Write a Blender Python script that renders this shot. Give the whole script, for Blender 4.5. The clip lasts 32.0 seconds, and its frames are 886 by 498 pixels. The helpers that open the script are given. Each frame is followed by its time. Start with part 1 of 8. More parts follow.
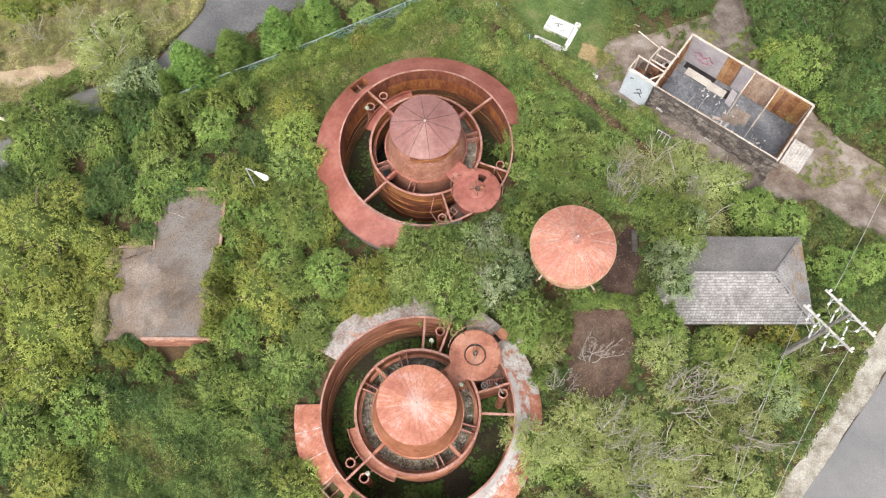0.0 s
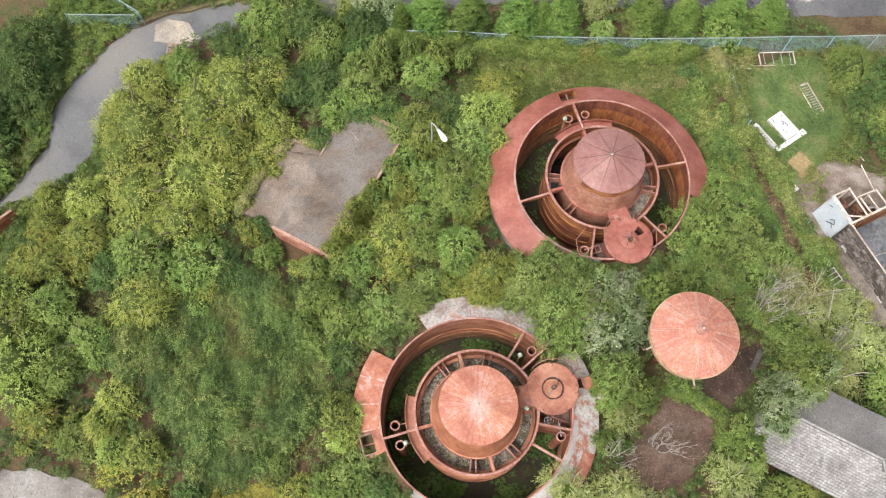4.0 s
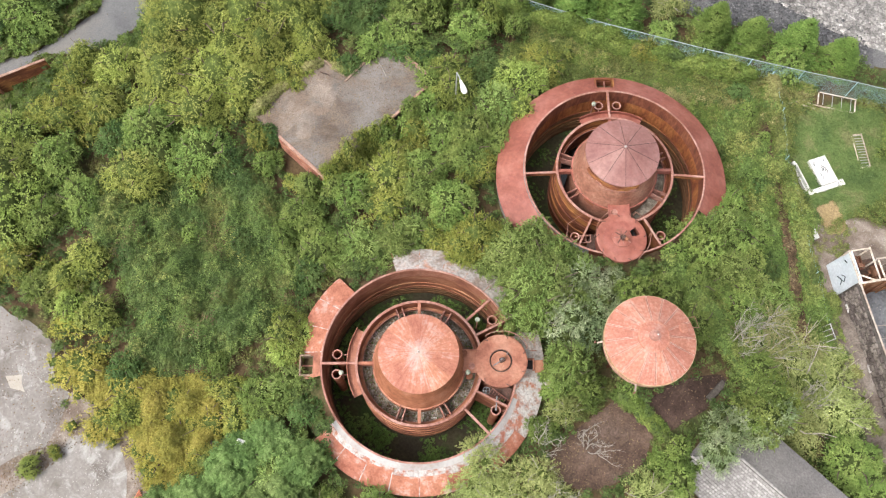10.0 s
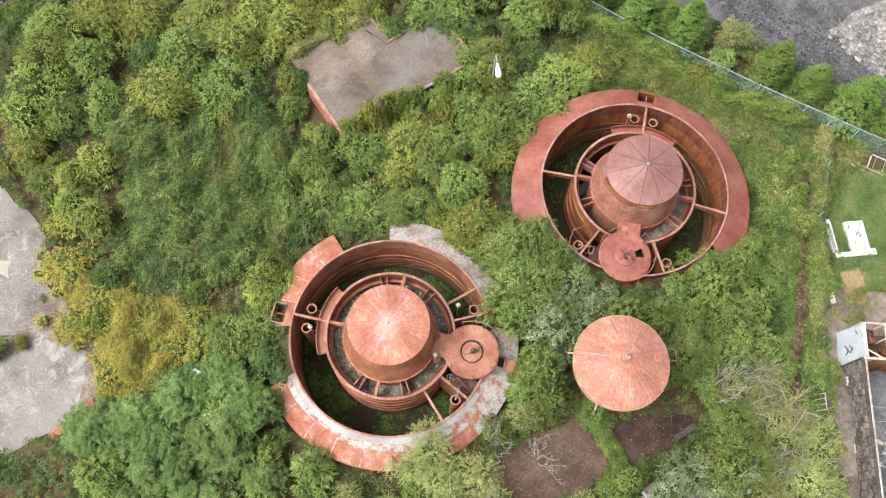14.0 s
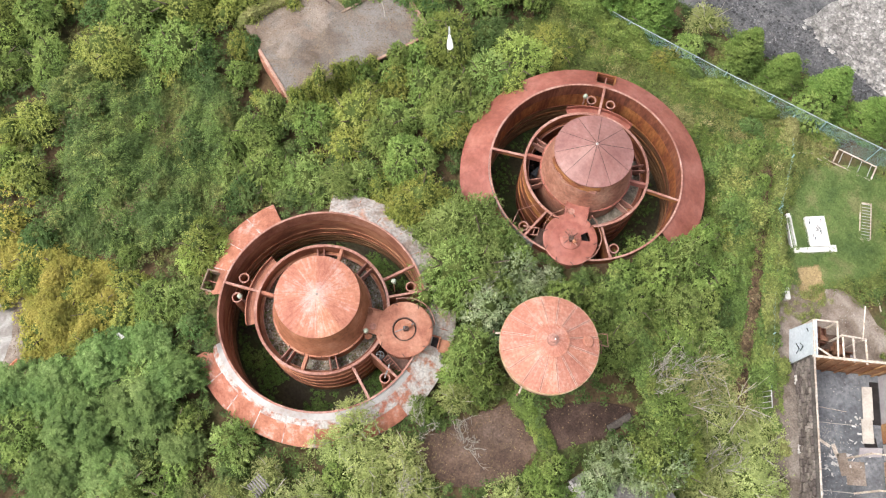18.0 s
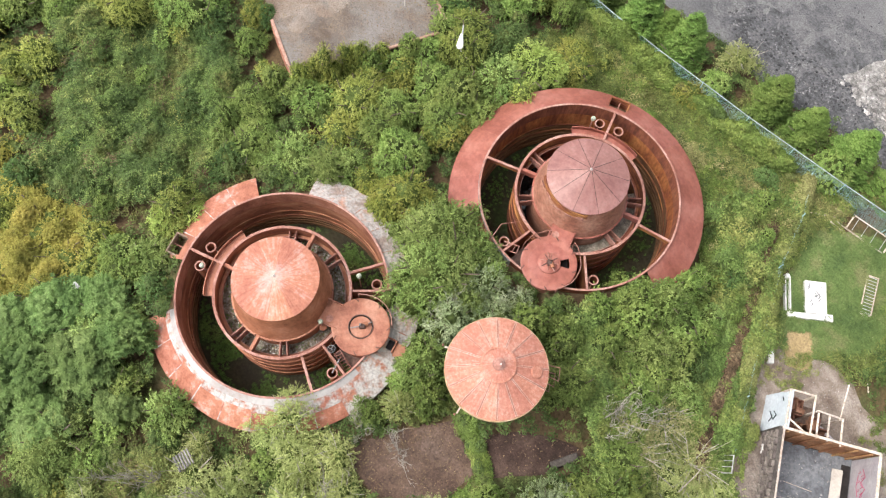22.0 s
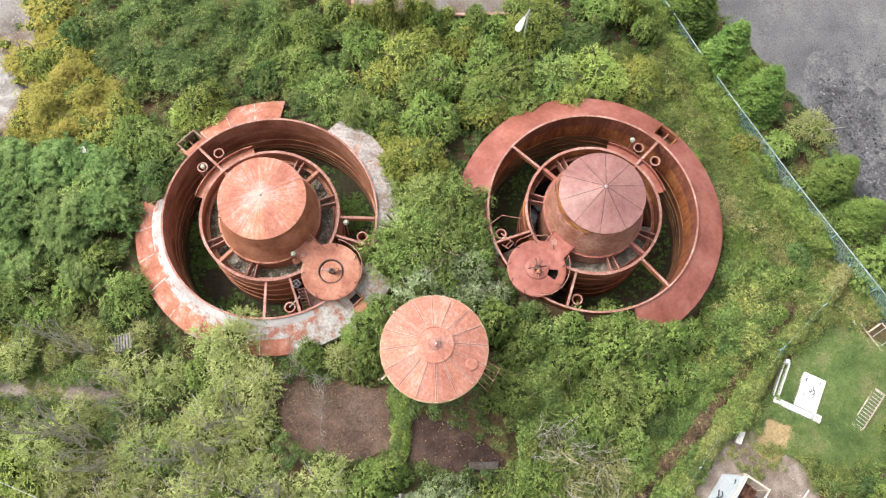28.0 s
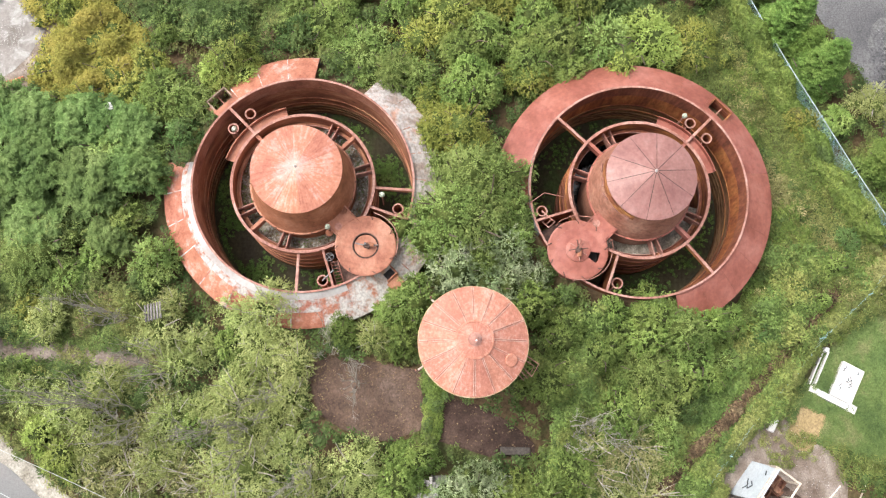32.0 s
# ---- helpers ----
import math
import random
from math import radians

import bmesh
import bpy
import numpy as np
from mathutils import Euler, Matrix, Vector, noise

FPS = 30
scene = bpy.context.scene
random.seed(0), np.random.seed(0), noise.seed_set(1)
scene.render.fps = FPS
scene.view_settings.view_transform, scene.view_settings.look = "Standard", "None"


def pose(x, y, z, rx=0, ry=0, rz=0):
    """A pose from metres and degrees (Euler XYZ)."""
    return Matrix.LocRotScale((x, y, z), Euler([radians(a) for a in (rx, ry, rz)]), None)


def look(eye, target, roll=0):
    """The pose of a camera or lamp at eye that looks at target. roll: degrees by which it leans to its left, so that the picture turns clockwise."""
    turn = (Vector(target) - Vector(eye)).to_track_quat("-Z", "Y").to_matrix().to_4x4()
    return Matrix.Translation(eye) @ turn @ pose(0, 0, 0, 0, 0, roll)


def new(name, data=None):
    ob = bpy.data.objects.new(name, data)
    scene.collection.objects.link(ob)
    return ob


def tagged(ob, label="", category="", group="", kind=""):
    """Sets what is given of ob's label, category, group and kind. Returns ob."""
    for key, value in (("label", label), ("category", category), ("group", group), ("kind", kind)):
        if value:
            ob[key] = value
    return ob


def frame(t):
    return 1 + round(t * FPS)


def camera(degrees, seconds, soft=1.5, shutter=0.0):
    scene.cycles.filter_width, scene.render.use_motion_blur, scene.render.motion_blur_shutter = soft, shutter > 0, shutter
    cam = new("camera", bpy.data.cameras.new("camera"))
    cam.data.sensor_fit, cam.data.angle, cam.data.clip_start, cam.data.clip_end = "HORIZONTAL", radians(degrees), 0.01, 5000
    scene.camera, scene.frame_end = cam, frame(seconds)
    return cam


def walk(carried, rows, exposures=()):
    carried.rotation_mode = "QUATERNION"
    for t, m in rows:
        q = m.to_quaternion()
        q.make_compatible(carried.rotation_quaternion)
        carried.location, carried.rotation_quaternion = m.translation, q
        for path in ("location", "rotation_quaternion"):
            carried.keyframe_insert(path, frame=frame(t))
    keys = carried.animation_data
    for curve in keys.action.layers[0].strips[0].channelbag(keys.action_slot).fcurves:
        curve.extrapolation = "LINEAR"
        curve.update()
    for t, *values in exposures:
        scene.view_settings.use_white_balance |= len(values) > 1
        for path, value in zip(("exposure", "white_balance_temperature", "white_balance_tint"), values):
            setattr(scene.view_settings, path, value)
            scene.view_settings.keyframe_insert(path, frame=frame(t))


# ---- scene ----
cam = camera(56.6, 32.0, soft=1.2)
METRES, EYE, TILT, LEAN, TURN = 21.0, 34.0, -70.0, 0.0, 0.0
ROWS = [
    (0.0, 0.0, 0.0, 0.0, 0.0, 0.0, -0.0),
    (0.5, -0.0009, -0.0061, -0.0006, 2.07, -0.04, -6.11),
    (1.0, -0.0014, -0.0081, -0.0005, 2.8, -0.16, -8.23),
    (1.5, -0.0016, -0.0091, -0.0007, 2.69, -0.14, -7.82),
    (2.0, -0.0022, -0.01, -0.0011, 4.08, -0.33, -11.75),
    (2.5, -0.0028, -0.0097, -0.0008, 5.54, -0.7, -15.73),
    (3.0, -0.003, -0.0096, -0.0016, 6.99, -1.1, -19.42),
    (3.5, -0.0031, -0.0097, -0.002, 8.53, -1.61, -23.27),
    (5.5, 0.0467, -0.0059, -0.033, 12.12, -3.07, -30.98),
    (6.0, 0.066, -0.0038, -0.0354, 12.85, -3.49, -32.52),
    (6.5, 0.0847, -0.0006, -0.0333, 13.53, -3.95, -33.83),
    (7.0, 0.1048, 0.0038, -0.0287, 14.38, -4.49, -35.46),
    (7.5, 0.1205, 0.0093, -0.0213, 15.26, -5.05, -37.11),
    (8.0, 0.1353, 0.0165, -0.0108, 16.13, -5.58, -38.73),
    (8.5, 0.148, 0.0244, -0.0005, 16.77, -5.99, -39.85),
    (9.0, 0.1613, 0.0324, 0.0051, 16.88, -6.05, -40.08),
    (9.5, 0.1768, 0.042, 0.0089, 16.78, -6.0, -40.02),
    (10.0, 0.1934, 0.0501, 0.0101, 17.13, -6.23, -40.6),
    (10.5, 0.21, 0.0578, 0.0129, 17.9, -6.78, -41.92),
    (11.0, 0.2261, 0.0653, 0.0168, 18.91, -7.43, -43.48),
    (11.5, 0.2378, 0.0724, 0.0228, 19.71, -8.0, -44.7),
    (12.0, 0.249, 0.0817, 0.032, 20.82, -8.82, -46.25),
    (12.5, 0.2584, 0.0901, 0.0402, 21.92, -9.6, -47.69),
    (13.0, 0.2669, 0.0999, 0.0494, 23.27, -10.57, -49.44),
    (13.5, 0.2755, 0.1092, 0.0565, 24.63, -11.58, -51.08),
    (15.5, 0.3322, 0.1524, 0.0777, 26.39, -13.12, -53.07),
    (16.0, 0.3453, 0.1633, 0.0861, 26.36, -13.11, -53.08),
    (16.5, 0.3552, 0.1729, 0.0958, 26.2, -12.99, -52.96),
    (17.0, 0.3642, 0.1837, 0.1081, 26.38, -13.12, -53.25),
    (17.5, 0.3701, 0.1928, 0.1204, 27.12, -13.73, -54.05),
    (18.0, 0.3758, 0.2037, 0.1353, 27.62, -14.15, -54.61),
    (18.5, 0.3819, 0.2139, 0.1476, 28.19, -14.61, -55.23),
    (19.0, 0.3875, 0.223, 0.1589, 29.01, -15.33, -55.99),
    (19.5, 0.3938, 0.2334, 0.1725, 30.35, -16.45, -57.11),
    (20.0, 0.3982, 0.242, 0.1841, 31.25, -17.21, -57.83),
    (20.5, 0.4013, 0.2521, 0.1981, 32.39, -18.22, -58.71),
    (21.0, 0.4029, 0.2628, 0.2114, 34.01, -19.65, -59.83),
    (21.5, 0.4053, 0.2737, 0.2225, 35.89, -21.24, -61.0),
    (22.0, 0.4054, 0.2854, 0.2355, 38.77, -23.78, -62.58),
    (22.5, 0.4096, 0.2953, 0.2443, 41.73, -26.38, -64.02),
    (23.0, 0.4192, 0.3056, 0.2528, 44.9, -29.23, -65.32),
    (23.5, 0.4312, 0.3145, 0.2605, 48.26, -32.31, -66.49),
    (24.0, 0.4453, 0.3239, 0.2672, 51.17, -34.95, -67.34),
    (24.5, 0.4616, 0.3339, 0.276, 56.36, -39.76, -68.62),
    (25.0, 0.4741, 0.3421, 0.2856, 63.05, -46.01, -69.85),
    (25.5, 0.4847, 0.3518, 0.2988, 71.12, -53.62, -70.86),
    (27.5, 0.4817, 0.3775, 0.36, 81.63, -63.55, -71.49),
    (28.0, 0.4721, 0.3821, 0.3707, 81.33, -63.25, -71.46),
    (28.5, 0.4566, 0.3856, 0.3743, 83.85, -65.59, -71.56),
    (29.0, 0.441, 0.3869, 0.3724, 87.1, -68.59, -71.65),
    (29.5, 0.4213, 0.3871, 0.3667, 87.71, -69.07, -71.67),
    (30.0, 0.404, 0.3867, 0.3599, 87.95, -69.3, -71.66),
    (30.5, 0.3863, 0.3851, 0.3533, 87.65, -70.13, -71.64),
    (31.0, 0.368, 0.3835, 0.3449, 88.0, -70.82, -71.61),
    (31.5, 0.3556, 0.3813, 0.3369, 88.3, -73.79, -71.57),
    (32.0, 0.3422, 0.3797, 0.3279, 88.68, -76.9, -71.53),
]
walk(cam, [(t, pose(0, 0, EYE, TILT, LEAN, TURN) @ pose(METRES * x, METRES * y, METRES * z, 90 + pitch, roll, yaw)) for t, x, y, z, yaw, pitch, roll in ROWS], [(0.0, 0.68), (9.0, 0.72), (19.0, 0.82), (32.0, 0.94)])

# ---- world and light: bright overcast sky ----
world = bpy.data.worlds.new("overcast")
scene.world = world
world.use_nodes = True
wn, wl = world.node_tree.nodes, world.node_tree.links
sky = wn.new("ShaderNodeTexSky")
sky.sky_type, sky.sun_disc = "NISHITA", False
sky.sun_elevation, sky.sun_rotation = radians(58), radians(200)
sky.air_density, sky.dust_density, sky.ozone_density = 1.0, 6.0, 1.0
haze = wn.new("ShaderNodeHueSaturation")
haze.inputs["Saturation"].default_value = 0.35
wl.new(sky.outputs[0], haze.inputs["Color"])
wl.new(haze.outputs[0], wn["Background"].inputs["Color"])
wn["Background"].inputs["Strength"].default_value = 0.15
lamp = bpy.data.lights.new("sun", "SUN")
lamp.energy, lamp.angle, lamp.color = 1.2, radians(30), (1.0, 0.96, 0.9)
sun = new("sun", lamp)
sun.matrix_world = look((0, 0, 60), (0 + 60 * math.tan(radians(32)) * 0.34, 60 * math.tan(radians(32)) * 0.94, 0))

# ---- materials ----


def material(name, colors, rough=0.8, scale=1.0, fine=12.0, bump=0.3, metal=0.0, island=0.0, obj=0.0, spec=0.3, stretch=(1, 1, 1), trans=0.0, edges=(0.35, 0.65), grain=0.35):
    """Two or three colours mixed by broad stains, broken up by fine grain; island/obj: value jitter by leaf or by object."""
    m = bpy.data.materials.new(name)
    m.use_nodes = True
    n, l = m.node_tree.nodes, m.node_tree.links
    b = n["Principled BSDF"]
    b.inputs["Roughness"].default_value, b.inputs["Metallic"].default_value = rough, metal
    b.inputs["Specular IOR Level"].default_value = spec
    geo = n.new("ShaderNodeNewGeometry")
    mapping = n.new("ShaderNodeMapping")
    mapping.inputs["Scale"].default_value = stretch
    l.new(geo.outputs["Position"], mapping.inputs["Vector"])
    big, small = n.new("ShaderNodeTexNoise"), n.new("ShaderNodeTexNoise")
    for node, s, d in ((big, scale, 6), (small, fine, 4)):
        l.new(mapping.outputs[0], node.inputs["Vector"])
        node.inputs["Scale"].default_value, node.inputs["Detail"].default_value = s, d
        node.inputs["Roughness"].default_value = 0.62
    ramp = n.new("ShaderNodeValToRGB")
    ramp.color_ramp.elements[0].position, ramp.color_ramp.elements[1].position = edges
    ramp.color_ramp.elements[0].color, ramp.color_ramp.elements[1].color = (*colors[0], 1), (*colors[-1], 1)
    if len(colors) == 3:
        e = ramp.color_ramp.elements.new(sum(edges) / 2)
        e.color = (*colors[1], 1)
    l.new(big.outputs["Fac"], ramp.inputs[0])
    hsv = n.new("ShaderNodeHueSaturation")
    l.new(ramp.outputs[0], hsv.inputs["Color"])
    value = n.new("ShaderNodeMapRange")
    value.inputs["To Min"].default_value, value.inputs["To Max"].default_value = 1 - grain, 1 + grain
    value.inputs["From Min"].default_value, value.inputs["From Max"].default_value = 0.3, 0.7
    l.new(small.outputs["Fac"], value.inputs[0])
    last = value.outputs[0]
    for amount, out in ((island, geo.outputs["Random Per Island"]), (obj, None)):
        if amount:
            if out is None:
                out = n.new("ShaderNodeObjectInfo").outputs["Random"]
            r = n.new("ShaderNodeMapRange")
            r.inputs["To Min"].default_value, r.inputs["To Max"].default_value = 1 - amount, 1 + amount
            l.new(out, r.inputs[0])
            mul = n.new("ShaderNodeMath")
            mul.operation = "MULTIPLY"
            l.new(last, mul.inputs[0]), l.new(r.outputs[0], mul.inputs[1])
            last = mul.outputs[0]
    if obj:
        h = n.new("ShaderNodeMapRange")
        h.inputs["To Min"].default_value, h.inputs["To Max"].default_value = 0.5 - obj * 0.05, 0.5 + obj * 0.04
        info = n.new("ShaderNodeObjectInfo")
        l.new(info.outputs["Random"], h.inputs[0]), l.new(h.outputs[0], hsv.inputs["Hue"])
    l.new(last, hsv.inputs["Value"])
    l.new(hsv.outputs[0], b.inputs["Base Color"])
    if bump:
        bp = n.new("ShaderNodeBump")
        bp.inputs["Strength"].default_value, bp.inputs["Distance"].default_value = bump, 0.03
        l.new(small.outputs["Fac"], bp.inputs["Height"]), l.new(bp.outputs[0], b.inputs["Normal"])
    if trans:
        tr, mix = n.new("ShaderNodeBsdfTranslucent"), n.new("ShaderNodeMixShader")
        l.new(hsv.outputs[0], tr.inputs["Color"])
        mix.inputs[0].default_value = trans
        l.new(b.outputs[0], mix.inputs[1]), l.new(tr.outputs[0], mix.inputs[2])
        l.new(mix.outputs[0], n["Material Output"].inputs["Surface"])
    return m


def blotch(m, color, scale=0.9, lo=0.54, hi=0.6):
    """Sharp-edged pale scabs of laitance over a material."""
    n, l = m.node_tree.nodes, m.node_tree.links
    tex, ramp, mix = n.new("ShaderNodeTexNoise"), n.new("ShaderNodeMapRange"), n.new("ShaderNodeMixRGB")
    tex.inputs["Scale"].default_value, tex.inputs["Detail"].default_value, tex.inputs["Roughness"].default_value = scale, 9, 0.68
    tex.inputs["Distortion"].default_value = 0.9
    l.new(n.new("ShaderNodeNewGeometry").outputs["Position"], tex.inputs["Vector"])
    ramp.inputs["From Min"].default_value, ramp.inputs["From Max"].default_value = lo, hi
    l.new(tex.outputs["Fac"], ramp.inputs[0]), l.new(ramp.outputs[0], mix.inputs[0])
    hsv = next(x for x in n if x.bl_idname == "ShaderNodeHueSaturation")
    old = hsv.inputs["Color"].links[0].from_socket
    l.new(old, mix.inputs[1])
    mix.inputs[2].default_value = (*color, 1)
    l.new(mix.outputs[0], hsv.inputs["Color"])


M = {}
M["soil"] = material("soil", [(0.07, 0.045, 0.025), (0.11, 0.075, 0.04), (0.06, 0.075, 0.025)], 0.95, 0.5, 9)
M["bare_earth"] = material("bare_earth", [(0.078, 0.048, 0.037), (0.118, 0.077, 0.057), (0.16, 0.112, 0.088)], 0.95, 0.9, 14, 0.6)
M["trail_earth"] = material("trail_earth", [(0.15, 0.115, 0.095), (0.23, 0.185, 0.16), (0.31, 0.26, 0.235)], 0.95, 0.9, 14, 0.6)
blotch(M["bare_earth"], (0.062, 0.041, 0.032), 3.1, 0.42, 0.72)
M["dark_earth"] = material("dark_earth", [(0.028, 0.018, 0.014), (0.05, 0.03, 0.024), (0.085, 0.055, 0.043)], 0.95, 1.1, 14, 0.6)
M["asphalt"] = material("asphalt", [(0.088, 0.087, 0.091), (0.126, 0.124, 0.128), (0.17, 0.166, 0.164)], 0.9, 0.28, 16, 0.5, edges=(0.36, 0.66))
M["asphalt_road"] = material("asphalt_road", [(0.150, 0.150, 0.154), (0.188, 0.188, 0.188), (0.225, 0.217, 0.214)], 0.9, 0.3, 20, 0.3, grain=0.15)
M["track"] = material("track", [(0.115, 0.116, 0.121), (0.16, 0.16, 0.163), (0.2, 0.19, 0.178)], 0.92, 0.35, 18, 0.4, grain=0.2)
M["gravel_shoulder"] = material("gravel_shoulder", [(0.2, 0.18, 0.145), (0.32, 0.295, 0.25), (0.42, 0.395, 0.35)], 0.95, 1.6, 16, 0.6)
M["rubble_dark"] = material("rubble_dark", [(0.04, 0.04, 0.044), (0.08, 0.08, 0.085), (0.17, 0.165, 0.165)], 0.9, 2.5, 10, 0.5, island=0.6)
M["grit"] = material("grit", [(0.068, 0.068, 0.072), (0.106, 0.105, 0.109), (0.15, 0.147, 0.147)], 0.9, 1.3, 12, 0.7, grain=0.45)
M["spoil"] = material("spoil", [(0.055, 0.055, 0.058), (0.09, 0.09, 0.094), (0.135, 0.132, 0.134)], 0.9, 1.0, 9, 0.8, grain=0.5)
M["rubble_light"] = material("rubble_light", [(0.175, 0.165, 0.158), (0.265, 0.252, 0.24), (0.37, 0.355, 0.34)], 0.9, 1.6, 10, 0.7, island=0.4, grain=0.5)
M["concrete"] = material("concrete", [(0.155, 0.135, 0.12), (0.232, 0.212, 0.197), (0.275, 0.255, 0.24)], 0.9, 0.45, 9, 0.25, grain=0.16, edges=(0.36, 0.62))
blotch(M["concrete"], (0.38, 0.365, 0.35), 1.1, 0.53, 0.64)
M["patch_concrete"] = material("patch_concrete", [(0.38, 0.34, 0.29), (0.46, 0.42, 0.37)], 0.9, 1.2, 12, 0.2, grain=0.1)
M["pale_concrete"] = material("pale_concrete", [(0.36, 0.34, 0.32), (0.5, 0.48, 0.46), (0.62, 0.6, 0.58)], 0.9, 1.2, 12, 0.3)
M["roof_grit"] = material("roof_grit", [(0.108, 0.085, 0.069), (0.153, 0.132, 0.117), (0.2, 0.182, 0.17)], 0.95, 0.55, 26, 0.5, grain=0.4, edges=(0.36, 0.62))
blotch(M["roof_grit"], (0.185, 0.145, 0.115), 0.7, 0.46, 0.66)
M["roof_soil"] = material("roof_soil", [(0.145, 0.105, 0.08), (0.2, 0.155, 0.125), (0.25, 0.208, 0.176)], 0.95, 0.7, 20, 0.5, grain=0.4)
blotch(M["roof_soil"], (0.165, 0.146, 0.132), 0.8, 0.5, 0.66)
M["brick"] = material("brick", [(0.26, 0.11, 0.075), (0.34, 0.15, 0.1), (0.4, 0.2, 0.14)], 0.9, 1.5, 18, 0.3, obj=0.25)
M["coping"] = material("coping", [(0.27, 0.15, 0.11), (0.36, 0.22, 0.17), (0.46, 0.31, 0.26)], 0.85, 1.4, 16, 0.2)
M["dry_grass"] = material("dry_grass", [(0.19, 0.165, 0.08), (0.26, 0.22, 0.12), (0.14, 0.155, 0.06)], 0.95, 0.5, 8)
M["lawn"] = material("lawn", [(0.085, 0.135, 0.042), (0.13, 0.19, 0.058), (0.2, 0.215, 0.09)], 0.9, 0.9, 16, 0.6)
M["yard_dirt"] = material("yard_dirt", [(0.135, 0.1, 0.078), (0.215, 0.172, 0.143), (0.32, 0.275, 0.24)], 0.95, 1.1, 18, 0.6, grain=0.3)
M["drive_gravel"] = material("drive_gravel", [(0.09, 0.07, 0.056), (0.145, 0.118, 0.1), (0.22, 0.19, 0.168)], 0.95, 1.1, 18, 0.6, grain=0.4)
M["yellow_sand"] = material("yellow_sand", [(0.27, 0.2, 0.1), (0.38, 0.28, 0.155)], 0.95, 1.2, 14, 0.3)
# steel
M["rust_orange"] = material("rust_orange", [(0.23, 0.09, 0.058), (0.345, 0.148, 0.095), (0.43, 0.218, 0.15)], 0.75, 1.1, 9, 0.15, obj=0.06, grain=0.2)
M["maroon"] = material("maroon", [(0.22, 0.071, 0.051), (0.285, 0.099, 0.074), (0.355, 0.143, 0.114)], 0.5, 0.9, 6, 0.08, obj=0.05, grain=0.16)
M["rust_wall"] = material("rust_wall", [(0.2, 0.08, 0.05), (0.35, 0.15, 0.085), (0.46, 0.24, 0.14)], 0.75, 1.0, 6, 0.15, stretch=(0.8, 0.8, 2.2), obj=0.06, grain=0.2)
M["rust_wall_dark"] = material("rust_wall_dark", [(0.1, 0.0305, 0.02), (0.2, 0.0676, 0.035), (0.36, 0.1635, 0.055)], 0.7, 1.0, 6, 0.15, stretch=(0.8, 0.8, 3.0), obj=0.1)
M["skirt_rust"] = material("skirt_rust", [(0.26, 0.098, 0.05), (0.37, 0.148, 0.08), (0.45, 0.21, 0.13)], 0.7, 1.3, 9, 0.1, grain=0.18)
M["drum_rust"] = material("drum_rust", [(0.25, 0.108, 0.072), (0.335, 0.158, 0.11), (0.42, 0.23, 0.165)], 0.55, 1.5, 8, 0.12, grain=0.28)
M["course_top"] = material("course_top", [(0.13, 0.0436, 0.028), (0.2, 0.0676, 0.042), (0.28, 0.109, 0.06)], 0.7, 1.4, 7, 0.1, stretch=(1.6, 1.6, 0.4))
M["course_mid"] = material("course_mid", [(0.19, 0.06, 0.03), (0.325, 0.115, 0.043), (0.43, 0.182, 0.065)], 0.75, 1.2, 7, 0.15, stretch=(1.6, 1.6, 0.5))
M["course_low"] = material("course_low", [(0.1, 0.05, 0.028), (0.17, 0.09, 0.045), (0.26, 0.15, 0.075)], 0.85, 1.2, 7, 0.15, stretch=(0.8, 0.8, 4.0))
M["flaking_paint"] = material("flaking_paint", [(0.3, 0.11, 0.068), (0.42, 0.175, 0.115), (0.55, 0.45, 0.41)], 0.8, 1.9, 12, 0.25, edges=(0.34, 0.76), obj=0.08, grain=0.22)
M["white_flake"] = material("white_flake", [(0.37, 0.155, 0.105), (0.39, 0.31, 0.28), (0.46, 0.435, 0.42)], 0.8, 2.6, 12, 0.25, edges=(0.4, 0.56), obj=0.1)
M["gutter_grey"] = material("gutter_grey", [(0.33, 0.25, 0.22), (0.36, 0.335, 0.325), (0.43, 0.415, 0.41)], 0.8, 0.9, 9, 0.15, edges=(0.32, 0.6), grain=0.12)
M["grey_lead"] = material("grey_lead", [(0.29, 0.22, 0.19), (0.45, 0.415, 0.4), (0.45, 0.25, 0.18)], 0.8, 1.4, 9, 0.25, edges=(0.38, 0.64))
M["rim_steel"] = material("rim_steel", [(0.26, 0.115, 0.085), (0.34, 0.17, 0.135), (0.42, 0.25, 0.21)], 0.7, 1.2, 10, 0.1)
M["rim_grey"] = material("rim_grey", [(0.17, 0.165, 0.17), (0.26, 0.25, 0.25)], 0.7, 1.2, 10, 0.1)
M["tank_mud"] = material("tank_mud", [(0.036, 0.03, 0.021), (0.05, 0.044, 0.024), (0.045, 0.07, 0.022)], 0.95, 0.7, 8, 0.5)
M["tank_debris"] = material("tank_debris", [(0.12, 0.105, 0.08), (0.21, 0.185, 0.15), (0.36, 0.33, 0.28)], 0.95, 3.0, 22, 0.6, grain=0.5)
M["path_stems"] = material("path_stems", [(0.062, 0.046, 0.026), (0.105, 0.074, 0.044), (0.15, 0.115, 0.068)], 0.95, 1.4, 14, 0.6, grain=0.4)
M["dry_stems"] = material("dry_stems", [(0.075, 0.052, 0.03), (0.135, 0.09, 0.053), (0.2, 0.155, 0.09)], 0.9, 2, 8, 0, island=0.4)
M["eave_cream"] = material("eave_cream", [(0.36, 0.19, 0.11), (0.47, 0.32, 0.19), (0.52, 0.4, 0.28)], 0.8, 2.2, 12, 0.15, edges=(0.36, 0.62))
